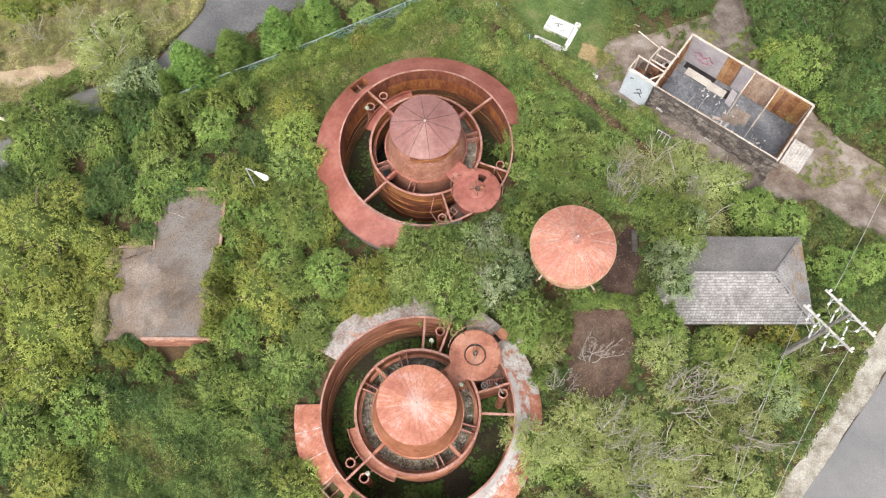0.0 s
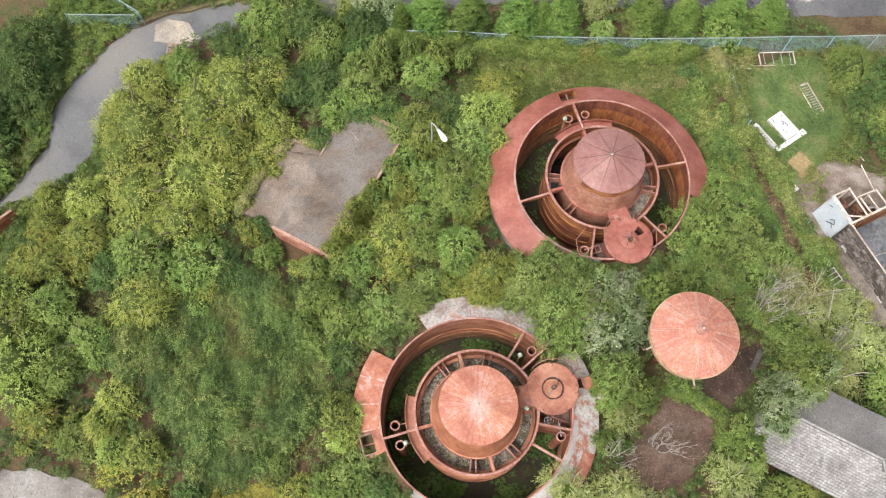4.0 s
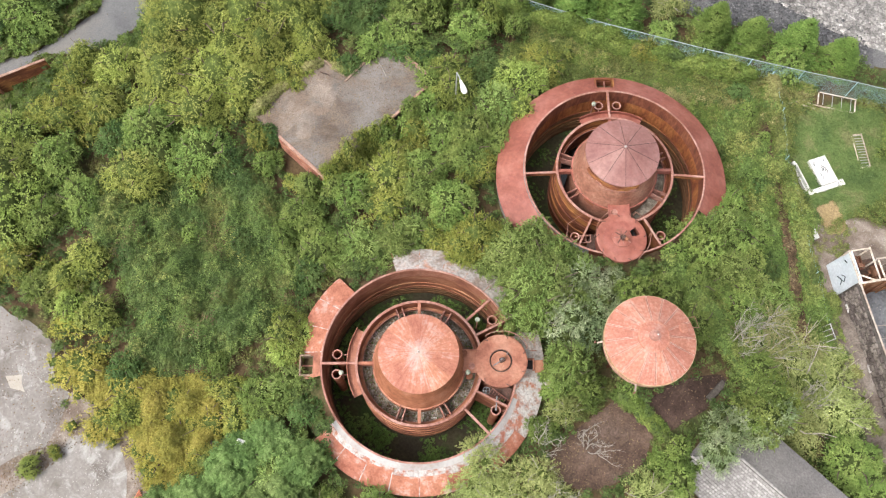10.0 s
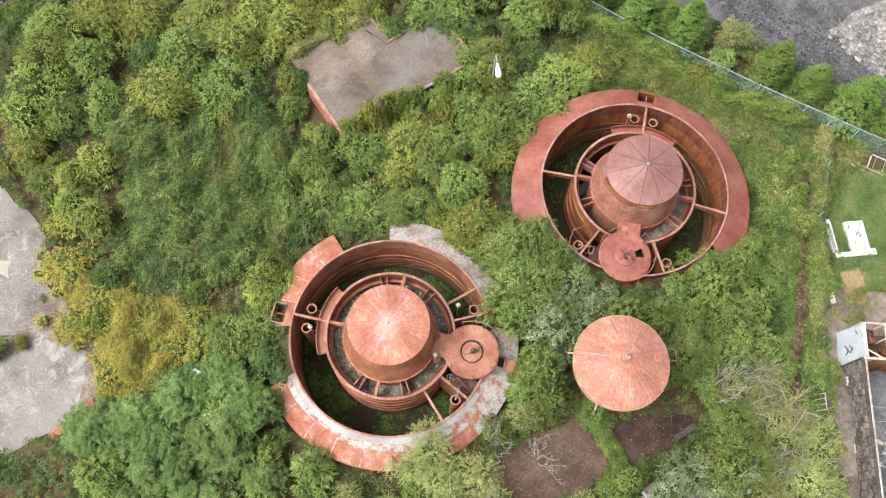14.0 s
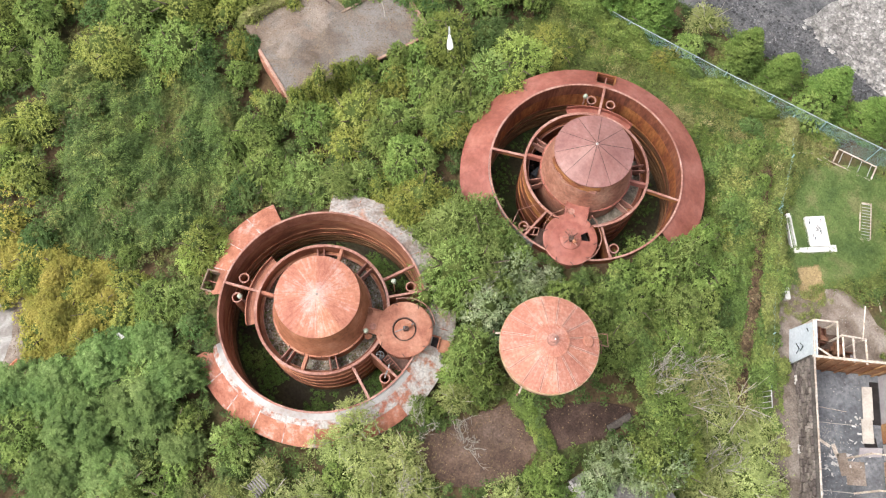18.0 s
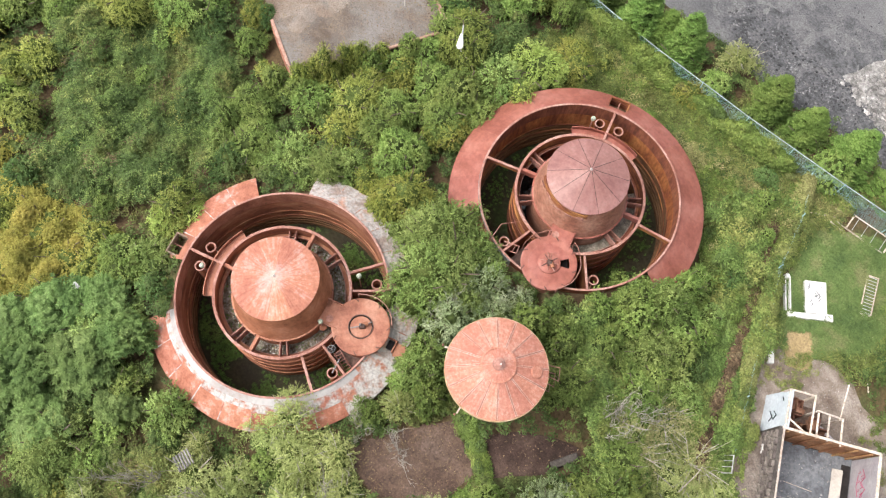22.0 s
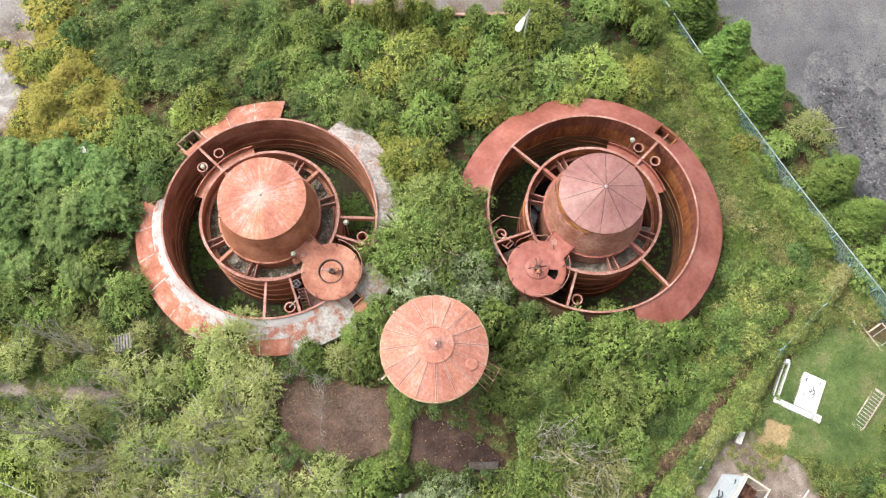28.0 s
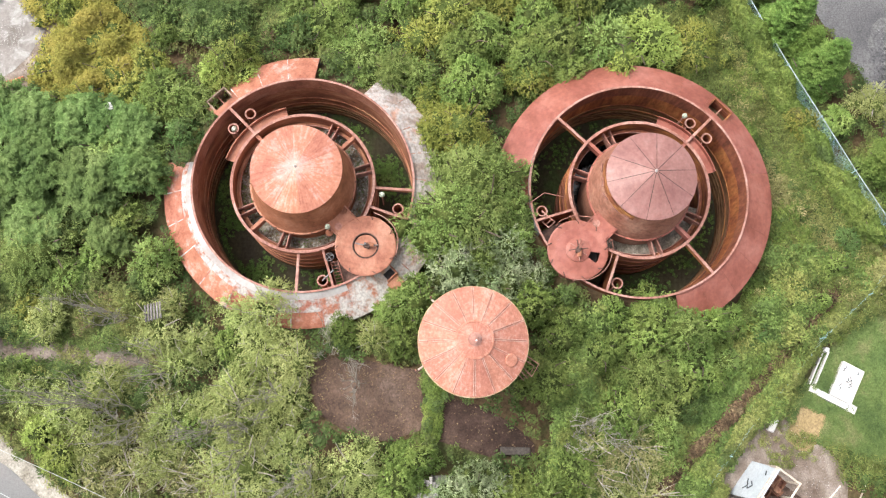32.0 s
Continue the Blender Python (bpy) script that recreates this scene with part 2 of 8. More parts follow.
M["seam_pale"] = material("seam_pale", [(0.48, 0.27, 0.21), (0.6, 0.44, 0.38)], 0.75, 2.6, 14, 0.1)
M["tan_panel"] = material("tan_panel", [(0.24, 0.15, 0.105), (0.34, 0.235, 0.175), (0.42, 0.32, 0.25)], 0.75, 1.4, 10, 0.15, obj=0.15)
M["brown_panel"] = material("brown_panel", [(0.1, 0.045, 0.028), (0.17, 0.08, 0.05), (0.23, 0.125, 0.085)], 0.7, 1.6, 12, 0.15, obj=0.25)
M["water"] = material("water", [(0.012, 0.012, 0.012), (0.02, 0.022, 0.022)], 0.06, 0.5, 3, 0.02, spec=0.6)
M["stain"] = material("stain", [(0.16, 0.062, 0.035), (0.24, 0.095, 0.055)], 0.8, 3, 14, 0.1)
M["black_iron"] = material("black_iron", [(0.05, 0.035, 0.03), (0.13, 0.075, 0.06)], 0.7, 3, 14, 0.1)
M["galvanised"] = material("galvanised", [(0.42, 0.43, 0.43), (0.55, 0.56, 0.56)], 0.5, 3, 14, 0.05, metal=0.3)
M["lamp_white"] = material("lamp_white", [(0.72, 0.72, 0.7), (0.8, 0.8, 0.78)], 0.4, 3, 14, 0.02, grain=0.04)
M["globe"] = material("globe", [(0.26, 0.3, 0.22), (0.45, 0.48, 0.4)], 0.4, 6, 14, 0.02)


def radial(name, colors, rough, streaks=5.0, edges=(0.35, 0.68), pale=0.0, mottle=0.55, grains=7, vary=0.06):
    """Weathering that runs down a cone from its apex, over broad stains."""
    m = material(name, colors, rough, 1.4, 9, 0.1, obj=vary, grain=0.14, edges=edges)
    n, l = m.node_tree.nodes, m.node_tree.links
    tc, sep = n.new("ShaderNodeTexCoord"), n.new("ShaderNodeSeparateXYZ")
    l.new(tc.outputs["Object"], sep.inputs[0])
    ang, ln, comb = n.new("ShaderNodeMath"), n.new("ShaderNodeVectorMath"), n.new("ShaderNodeCombineXYZ")
    ang.operation, ln.operation = "ARCTAN2", "LENGTH"
    l.new(sep.outputs[1], ang.inputs[0]), l.new(sep.outputs[0], ang.inputs[1])
    flat = n.new("ShaderNodeCombineXYZ")
    l.new(sep.outputs[0], flat.inputs[0]), l.new(sep.outputs[1], flat.inputs[1])
    l.new(flat.outputs[0], ln.inputs[0])
    k = n.new("ShaderNodeMath")
    k.operation = "MULTIPLY"
    k.inputs[1].default_value = streaks
    l.new(ang.outputs[0], k.inputs[0]), l.new(k.outputs[0], comb.inputs[0]), l.new(ln.outputs["Value"], comb.inputs[1])
    tex = n.new("ShaderNodeTexNoise")
    tex.inputs["Scale"].default_value, tex.inputs["Detail"].default_value = 1.6, 5
    l.new(comb.outputs[0], tex.inputs["Vector"])
    ramp = next(x for x in n if x.bl_idname == "ShaderNodeValToRGB")
    big = ramp.inputs[0].links[0].from_socket
    fine = n.new("ShaderNodeTexNoise")
    fine.inputs["Scale"].default_value, fine.inputs["Detail"].default_value, fine.inputs["Roughness"].default_value = grains, 6, 0.75
    l.new(tc.outputs["Object"], fine.inputs["Vector"])
    blot = n.new("ShaderNodeMath")
    blot.operation = "MULTIPLY_ADD"
    blot.inputs[1].default_value, blot.inputs[2].default_value = mottle, -mottle / 2
    l.new(fine.outputs["Fac"], blot.inputs[0])
    mix = n.new("ShaderNodeMath")
    mix.operation = "MULTIPLY_ADD"
    half = n.new("ShaderNodeMath")
    half.operation = "MULTIPLY"
    half.inputs[1].default_value = 0.64
    l.new(big, half.inputs[0])
    l.new(tex.outputs["Fac"], mix.inputs[0])
    mix.inputs[1].default_value = 0.38
    l.new(half.outputs[0], mix.inputs[2])
    mottled = n.new("ShaderNodeMath")
    l.new(mix.outputs[0], mottled.inputs[0]), l.new(blot.outputs[0], mottled.inputs[1])
    last = mottled.outputs[0]
    if pale:
        fall = n.new("ShaderNodeMapRange")
        fall.inputs["From Min"].default_value, fall.inputs["From Max"].default_value = 0.0, 0.7
        fall.inputs["To Min"].default_value, fall.inputs["To Max"].default_value = pale, 0.0
        l.new(ln.outputs["Value"], fall.inputs[0])
        add = n.new("ShaderNodeMath")
        l.new(last, add.inputs[0]), l.new(fall.outputs[0], add.inputs[1])
        last = add.outputs[0]
    l.new(last, ramp.inputs[0])
    return m


M["rust_cone"] = radial("rust_cone", [(0.29, 0.105, 0.066), (0.43, 0.182, 0.12), (0.51, 0.36, 0.315)], 0.7, 9.0, (0.33, 0.72), 0.2, 0.4, 11, 0.13)
M["rust_salmon"] = radial("rust_salmon", [(0.33, 0.13, 0.09), (0.45, 0.196, 0.138), (0.53, 0.335, 0.275)], 0.7, 9.0, (0.33, 0.74), 0.03, 0.85, 11)
M["maroon_roof"] = radial("maroon_roof", [(0.215, 0.099, 0.086), (0.278, 0.139, 0.124), (0.35, 0.2, 0.182)], 0.42, 3.0, (0.34, 0.74), 0.0, 0.2)
# buildings
M["white_paint"] = material("white_paint", [(0.58, 0.56, 0.54), (0.68, 0.67, 0.65), (0.74, 0.73, 0.72)], 0.7, 2, 14, 0.1, grain=0.08)
M["pale_blue_board"] = material("pale_blue_board", [(0.45, 0.5, 0.55), (0.55, 0.6, 0.64)], 0.7, 1.5, 12, 0.1, grain=0.1)
M["lilac_wall"] = material("lilac_wall", [(0.31, 0.285, 0.3), (0.41, 0.385, 0.4)], 0.8, 1.5, 10, 0.1, grain=0.12)
M["pine_board"] = material("pine_board", [(0.19, 0.085, 0.038), (0.28, 0.138, 0.064), (0.37, 0.21, 0.11)], 0.7, 1.2, 10, 0.15, obj=0.3)
M["weathered_timber"] = material("weathered_timber", [(0.4, 0.32, 0.26), (0.52, 0.44, 0.37), (0.6, 0.54, 0.48)], 0.8, 1.5, 12, 0.15, obj=0.2)
M["silver_board"] = material("silver_board", [(0.36, 0.335, 0.31), (0.46, 0.435, 0.41), (0.52, 0.5, 0.475)], 0.85, 1.6, 14, 0.15, obj=0.12)
M["grey_pole"] = material("grey_pole", [(0.2, 0.185, 0.165), (0.3, 0.285, 0.26)], 0.85, 2, 14, 0.2, stretch=(1, 1, 0.2))
M["old_board"] = material("old_board", [(0.32, 0.285, 0.25), (0.42, 0.385, 0.345), (0.48, 0.45, 0.41)], 0.8, 1.6, 12, 0.1, grain=0.12)
M["old_timber"] = material("old_timber", [(0.2, 0.14, 0.1), (0.3, 0.22, 0.165)], 0.85, 1.5, 12, 0.2)
M["black_floor"] = material("black_floor", [(0.075, 0.082, 0.090), (0.116, 0.122, 0.136), (0.177, 0.184, 0.197)], 0.5, 0.9, 9, 0.1)
# Near-black colour that stands in for the shade inside openings.
M["dark_hole"] = material("dark_hole", [(0.015, 0.012, 0.012), (0.03, 0.025, 0.025)], 0.9, 2, 9, 0.1)
M["stone"] = material("stone", [(0.088, 0.074, 0.066), (0.135, 0.113, 0.102), (0.195, 0.168, 0.152)], 0.9, 2.5, 16, 0.4, obj=0.4)
M["mortar"] = material("mortar", [(0.06, 0.05, 0.045), (0.1, 0.09, 0.08)], 0.95, 2, 14, 0.3)
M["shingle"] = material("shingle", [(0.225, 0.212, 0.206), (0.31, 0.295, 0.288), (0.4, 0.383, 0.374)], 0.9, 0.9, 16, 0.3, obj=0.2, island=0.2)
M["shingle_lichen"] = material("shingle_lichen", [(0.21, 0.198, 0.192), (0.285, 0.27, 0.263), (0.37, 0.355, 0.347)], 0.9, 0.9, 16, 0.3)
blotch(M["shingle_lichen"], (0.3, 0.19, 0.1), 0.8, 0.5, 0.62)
# Darker copy of the shingle grey: paints the roof's shaded north slope.
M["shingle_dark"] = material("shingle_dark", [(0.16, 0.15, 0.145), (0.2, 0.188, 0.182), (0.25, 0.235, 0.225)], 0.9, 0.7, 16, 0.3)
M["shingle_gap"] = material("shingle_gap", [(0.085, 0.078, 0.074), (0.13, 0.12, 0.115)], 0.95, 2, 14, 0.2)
M["hose_orange"] = material("hose_orange", [(0.5, 0.17, 0.08), (0.6, 0.26, 0.15)], 0.6, 3, 12, 0.05, obj=0.2)
M["graffiti"] = material("graffiti", [(0.35, 0.06, 0.12), (0.45, 0.1, 0.18)], 0.7, 3, 10, 0)
M["mark_black"] = material("mark_black", [(0.04, 0.05, 0.06), (0.08, 0.09, 0.1)], 0.7, 3, 10, 0)
M["bark"] = material("bark", [(0.1, 0.075, 0.055), (0.17, 0.135, 0.105)], 0.9, 4, 20, 0.5)
M["bleached_wood"] = material("bleached_wood", [(0.31, 0.28, 0.245), (0.48, 0.45, 0.405)], 0.9, 4, 20, 0.3)
M["dead_wood"] = material("dead_wood", [(0.3, 0.265, 0.225), (0.47, 0.43, 0.375)], 0.9, 4, 20, 0.3)
M["chain_link"] = material("chain_link", [(0.24, 0.4, 0.41), (0.34, 0.5, 0.51)], 0.6, 2, 10, 0.0)
# foliage
LEAF = {
    "y": [(0.232, 0.275, 0.073), (0.32, 0.363, 0.101), (0.42, 0.442, 0.146)],
    "o": [(0.189, 0.221, 0.055), (0.257, 0.284, 0.074), (0.336, 0.331, 0.097)],
    "b": [(0.196, 0.254, 0.069), (0.265, 0.329, 0.093), (0.345, 0.398, 0.127)],
    "g": [(0.135, 0.203, 0.06), (0.195, 0.27, 0.08), (0.265, 0.328, 0.11)],
    "d": [(0.062, 0.11, 0.041), (0.095, 0.152, 0.053), (0.136, 0.195, 0.073)],
    "p": [(0.15, 0.222, 0.07), (0.215, 0.29, 0.096), (0.295, 0.365, 0.135)],
}
LEAF_MORE = {
    "Y": [(0.24, 0.238, 0.057), (0.325, 0.303, 0.075), (0.425, 0.367, 0.1)],
    "s": [(0.19, 0.255, 0.13), (0.28, 0.35, 0.175), (0.47, 0.52, 0.33)],
    "w": [(0.231, 0.236, 0.11), (0.304, 0.299, 0.142), (0.41, 0.389, 0.2)],
    "v": [(0.245, 0.282, 0.112), (0.333, 0.374, 0.152), (0.44, 0.475, 0.22)],
    "P": [(0.086, 0.142, 0.043), (0.133, 0.2, 0.06), (0.195, 0.265, 0.09)],
    "c": [(0.095, 0.15, 0.036), (0.13, 0.195, 0.048), (0.18, 0.24, 0.065)],
    "C": [(0.1, 0.168, 0.045), (0.145, 0.225, 0.06), (0.205, 0.285, 0.085)],
}
for key, cols in list(LEAF.items()) + list(LEAF_MORE.items()):
    M["leaf_" + key] = material("leaf_" + key, [(0.98 * r, g, (0.88 if key not in "sP" else 1.0) * b) for r, g, b in cols], 0.6, 0.8, 3, 0, island=0.24, obj=0.22, spec=0.14, trans=0.18, grain=0.15)
M["fence_rail"] = material("fence_rail", [(0.27, 0.33, 0.33), (0.36, 0.42, 0.42)], 0.6, 2, 10, 0.0)
M["litter"] = material("litter", [(0.09, 0.055, 0.035), (0.15, 0.1, 0.06), (0.22, 0.17, 0.09)], 0.9, 3, 8, 0, island=0.4)
M["flakes"] = material("flakes", [(0.3, 0.28, 0.26), (0.48, 0.46, 0.44)], 0.9, 3, 8, 0, island=0.25)
M["undergrowth"] = material("undergrowth", [(0.055, 0.09, 0.026), (0.09, 0.135, 0.036), (0.155, 0.152, 0.05)], 0.65, 0.35, 3, 0, island=0.4, spec=0.25, trans=0.2, grain=0.25)
M["bramble_pale"] = material("bramble_pale", [(0.105, 0.17, 0.045), (0.16, 0.23, 0.06), (0.25, 0.27, 0.08)], 0.65, 0.5, 3, 0, island=0.42, spec=0.25, trans=0.2, grain=0.25)
M["creeper"] = material("creeper", [(0.085, 0.132, 0.028), (0.125, 0.18, 0.04), (0.19, 0.235, 0.058)], 0.6, 0.6, 3, 0, island=0.4, spec=0.2, trans=0.2, grain=0.2)
M["bramble"] = material("bramble", [(0.062, 0.105, 0.03), (0.1, 0.152, 0.042), (0.18, 0.19, 0.058)], 0.65, 0.4, 3, 0, island=0.42, spec=0.25, trans=0.2, grain=0.25)
# Crown cores: dark inner foliage whose colour stands in for shaded gaps.
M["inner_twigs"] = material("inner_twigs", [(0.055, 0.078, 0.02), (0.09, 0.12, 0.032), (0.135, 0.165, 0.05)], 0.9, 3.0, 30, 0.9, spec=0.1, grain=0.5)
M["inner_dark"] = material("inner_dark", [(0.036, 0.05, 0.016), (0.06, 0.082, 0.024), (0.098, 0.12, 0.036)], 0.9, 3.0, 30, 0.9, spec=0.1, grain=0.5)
M["dry_tufts"] = material("dry_tufts", [(0.2, 0.215, 0.075), (0.29, 0.28, 0.115), (0.38, 0.33, 0.16)], 0.8, 0.4, 3, 0, island=0.4, spec=0.2, trans=0.2, grain=0.25)
M["tank_moss"] = material("tank_moss", [(0.07, 0.12, 0.03), (0.1, 0.17, 0.04), (0.15, 0.21, 0.06)], 0.8, 0.8, 3, 0, island=0.4, spec=0.2, grain=0.25)
M["sand_bank"] = material("sand_bank", [(0.26, 0.19, 0.12), (0.38, 0.29, 0.19), (0.5, 0.4, 0.28)], 0.95, 0.8, 14, 0.5)
M["wash_sand"] = material("wash_sand", [(0.24, 0.215, 0.19), (0.33, 0.29, 0.245), (0.42, 0.36, 0.29)], 0.95, 1.0, 14, 0.4)
M["rail_cream"] = material("rail_cream", [(0.5, 0.45, 0.24), (0.62, 0.58, 0.4), (0.7, 0.67, 0.52)], 0.7, 2, 12, 0.1)
M["weeds"] = material("weeds", [(0.115, 0.155, 0.04), (0.18, 0.212, 0.06), (0.27, 0.258, 0.105)], 0.65, 0.3, 3, 0, island=0.4, spec=0.25, trans=0.2, grain=0.2)

# ---- building tools ----


def mesh(name, verts, faces, mat):
    me = bpy.data.meshes.new(name)
    me.from_pydata([tuple(v) for v in verts], [], faces)
    me.materials.append(mat)
    return me


def part(name, bm, mat=None, parent=None, label="", smooth=False):
    """One bmesh (or finished mesh) as one object under a thing or part."""
    if isinstance(bm, bmesh.types.BMesh):
        me = bpy.data.meshes.new(name)
        bmesh.ops.recalc_face_normals(bm, faces=bm.faces)
        bm.to_mesh(me)
        bm.free()
        me.materials.append(mat)
    else:
        me = bm
    if smooth:
        me.shade_smooth() if hasattr(me, "shade_smooth") else None
    ob = new(name, me)
    if parent:
        ob.parent = parent
    if label:
        ob["label"] = label
    return ob


def thing(name, at, label, category, group="", turn=0.0):
    ob = new(name)
    ob.empty_display_size = 0.3
    ob.matrix_basis = pose(*at, 0, 0, turn)
    return tagged(ob, label, category, group)


def box(sx, sy, sz, at=(0, 0, 0), turn=0.0, bevel=0.012, bm=None, tilt=(0, 0)):
    """A bevelled box with its base's middle at at."""
    bm = bm or bmesh.new()
    m = pose(*at, tilt[0], tilt[1], turn) @ pose(0, 0, sz / 2) @ Matrix.Diagonal((sx, sy, sz, 1))
    made = bmesh.ops.create_cube(bm, size=1, matrix=m)
    if bevel:
        edges = list({e for v in made["verts"] for e in v.link_edges})
        bmesh.ops.bevel(bm, geom=edges, offset=min(bevel, sx / 4, sy / 4, sz / 4), segments=1, affect="EDGES")
    return bm


def lathe(profile, n=64, a0=0.0, a1=360.0, closed=False, bm=None):
    """Turns (radius, height) points about z; closed joins the last point to the first."""
    bm = bm or bmesh.new()
    full = abs(a1 - a0) >= 359.9
    steps = n if full else n + 1
    rings = []
    for i in range(steps):
        a = radians(a0 + (a1 - a0) * i / n)
        rings.append([bm.verts.new((r * math.cos(a), r * math.sin(a), z)) for r, z in profile])
    k = len(profile)
    for i in range(n):
        p, q = rings[i], rings[(i + 1) % steps]
        for j in range(k if closed else k - 1):
            vs = (p[j], q[j], q[(j + 1) % k], p[(j + 1) % k])
            try:
                bm.faces.new(vs)
            except ValueError:
                pass
    if not full and closed:
        bm.faces.new(rings[0]), bm.faces.new(rings[-1])
    return bm


def shell(r, z0, z1, thick, n=96, a0=0.0, a1=360.0):
    return lathe([(r, z0), (r, z1), (r - thick, z1), (r - thick, z0)], n, a0, a1, True)


def tube(points, r, sides=8, bm=None, taper=1.0, caps=True):
    """A round bar along points."""
    bm = bm or bmesh.new()
    pts = [Vector(p) for p in points]
    rings = []
    for i, p in enumerate(pts):
        d = (pts[min(i + 1, len(pts) - 1)] - pts[max(i - 1, 0)]).normalized()
        u = d.cross(Vector((0, 0, 1)) if abs(d.z) < 0.9 else Vector((1, 0, 0))).normalized()
        w = d.cross(u)
        rr = r * (1 + (taper - 1) * i / max(len(pts) - 1, 1))
        rings.append([bm.verts.new(p + rr * (math.cos(a) * u + math.sin(a) * w)) for a in [2 * math.pi * k / sides for k in range(sides)]])
    for a, b in zip(rings, rings[1:]):
        for k in range(sides):
            bm.faces.new((a[k], a[(k + 1) % sides], b[(k + 1) % sides], b[k]))
    if caps:
        bm.faces.new(rings[0]), bm.faces.new(rings[-1])
    return bm


def at_angle(r, deg, z=0.0):
    return (r * math.cos(radians(deg)), r * math.sin(radians(deg)), z)


def smooth(a, b, v):
    u = np.clip((v - a) / (b - a), 0, 1)
    return u * u * (3 - 2 * u)


def ground_z(x, y):
    x, y = np.asarray(x, float), np.asarray(y, float)
    east = smooth(7, 11, x)
    z = -0.15 - 0.25 * smooth(0, -8, x) - 1.4 * (smooth(13, 24, y) * (1 - east) + smooth(10, 17, y) * east)
    # raised bank by the closed tank, lower ground by the concrete slabs
    z = z + 1.35 * smooth(3.6, 5.8, x) * (1 - smooth(9, 12, x)) * smooth(4.0, 6.0, y) * (1 - smooth(13.0, 16.5, y))
    z = z - 0.62 * smooth(-3.0, -6.0, x) * smooth(-0.5, -4.0, y)
    return z + 0.06 * np.sin(x * 0.9 + 1.3 * np.sin(y * 0.5)) * np.sin(y * 0.8 + x * 0.2)


def gz(x, y):
    return float(ground_z(x, y))


TANKS = {"a": (-1.0, 5.12), "b": (-0.76, 16.9)}
SILO = (4.91, 10.74)

# ---- ground ----


def inside(poly, x, y):
    x, y = np.asarray(x), np.asarray(y)
    c = np.zeros(x.shape, bool)
    for (x0, y0), (x1, y1) in zip(poly, poly[1:] + poly[:1]):
        hit = ((y0 > y) != (y1 > y)) & (x < (x1 - x0) * (y - y0) / (y1 - y0 + 1e-12) + x0)
        c ^= hit
    return c


def sheet(name, poly, mat, label, category, lift=0.012, cell=0.35, ragged=0.25, kind="structure", depth=0.0):
    """A patch of ground surface that follows the slope, with an uneven edge."""
    edge = []
    for (x0, y0), (x1, y1) in zip(poly, poly[1:] + poly[:1]):
        n = max(1, int(math.hypot(x1 - x0, y1 - y0) / cell))
        for i in range(n):
            x, y = x0 + (x1 - x0) * i / n, y0 + (y1 - y0) * i / n
            q = noise.noise_vector(Vector((x * 1.1, y * 1.1, 3.7)))
            edge.append((x + ragged * q.x, y + ragged * q.y))
    bm = bmesh.new()
    face = bm.faces.new([bm.verts.new((x, y, 0)) for x, y in edge])
    bmesh.ops.triangulate(bm, faces=[face])
    xs, ys = [p[0] for p in edge], [p[1] for p in edge]
    step = max(0.4, max(max(xs) - min(xs), max(ys) - min(ys)) / 40)
    for axis, lo, hi in ((0, min(xs), max(xs)), (1, min(ys), max(ys))):
        v = lo + step
        while v < hi:
            co, no = ((v, 0, 0), (1, 0, 0)) if axis == 0 else ((0, v, 0), (0, 1, 0))
            bmesh.ops.bisect_plane(bm, geom=bm.verts[:] + bm.edges[:] + bm.faces[:], plane_co=co, plane_no=no)
            v += step
    for v in bm.verts:
        v.co.z = gz(v.co.x, v.co.y) + lift - depth
    ob = part(name, bm, mat)
    for p in ob.data.polygons:
        if p.normal.z < 0:
            p.flip()
    return tagged(ob, label, category, kind=kind)


def make_ground():
    xs = np.concatenate([np.linspace(-1500, -45, 8), np.arange(-40, 2.01, 0.7), np.arange(2.35, 16.01, 0.35), np.arange(16.7, 40.1, 0.7), np.linspace(45, 1500, 8)])
    ys = np.concatenate([np.linspace(-1500, -30, 8), np.arange(-25, 2.31, 0.7), np.arange(2.65, 21.01, 0.35), np.arange(21.7, 55.1, 0.7), np.linspace(60, 1500, 8)])
    X, Y = np.meshgrid(xs, ys)
    Z = ground_z(X, Y) - 0.02
    # excavations under the two tanks
    for cx, cy in TANKS.values():
        Z = np.where((X - cx) ** 2 + (Y - cy) ** 2 < 4.35 ** 2, -3.6, Z)
    verts = np.stack([X, Y, Z], -1).reshape(-1, 3)
    w = len(xs)
    faces = [(j * w + i, j * w + i + 1, (j + 1) * w + i + 1, (j + 1) * w + i) for j in range(len(ys) - 1) for i in range(w - 1)]
    return tagged(part("ground", mesh("ground", verts, faces, M["soil"])), "dark soil ground under weeds and thicket", "ground", kind="structure")


make_ground()
APRON = [(-17.28, -14.12), (-17.28, -5.72), (-15.28, -5.02), (-13.88, -4.52), (-12.88, -4.62), (-12.08, -5.22), (-10.98, -5.52), (-10.38, -6.12), (-9.88, -7.42), (-10.48, -8.72), (-10.88, -10.62), (-11.28, -14.12)]
APRON_EAST = [(-9.38, -6.52), (-8.68, -5.52), (-8.18, -5.12), (-6.68, -5.82), (-6.08, -6.42), (-5.38, -7.32), (-5.68, -9.62), (-6.28, -14.12), (-10.28, -14.12), (-9.88, -10.62), (-9.48, -9.32), (-9.08, -8.02)]
APRON_SCRAP = [(-5.18, -6.42), (-4.58, -5.22), (-3.88, -5.62), (-4.18, -6.42), (-4.78, -6.82)]
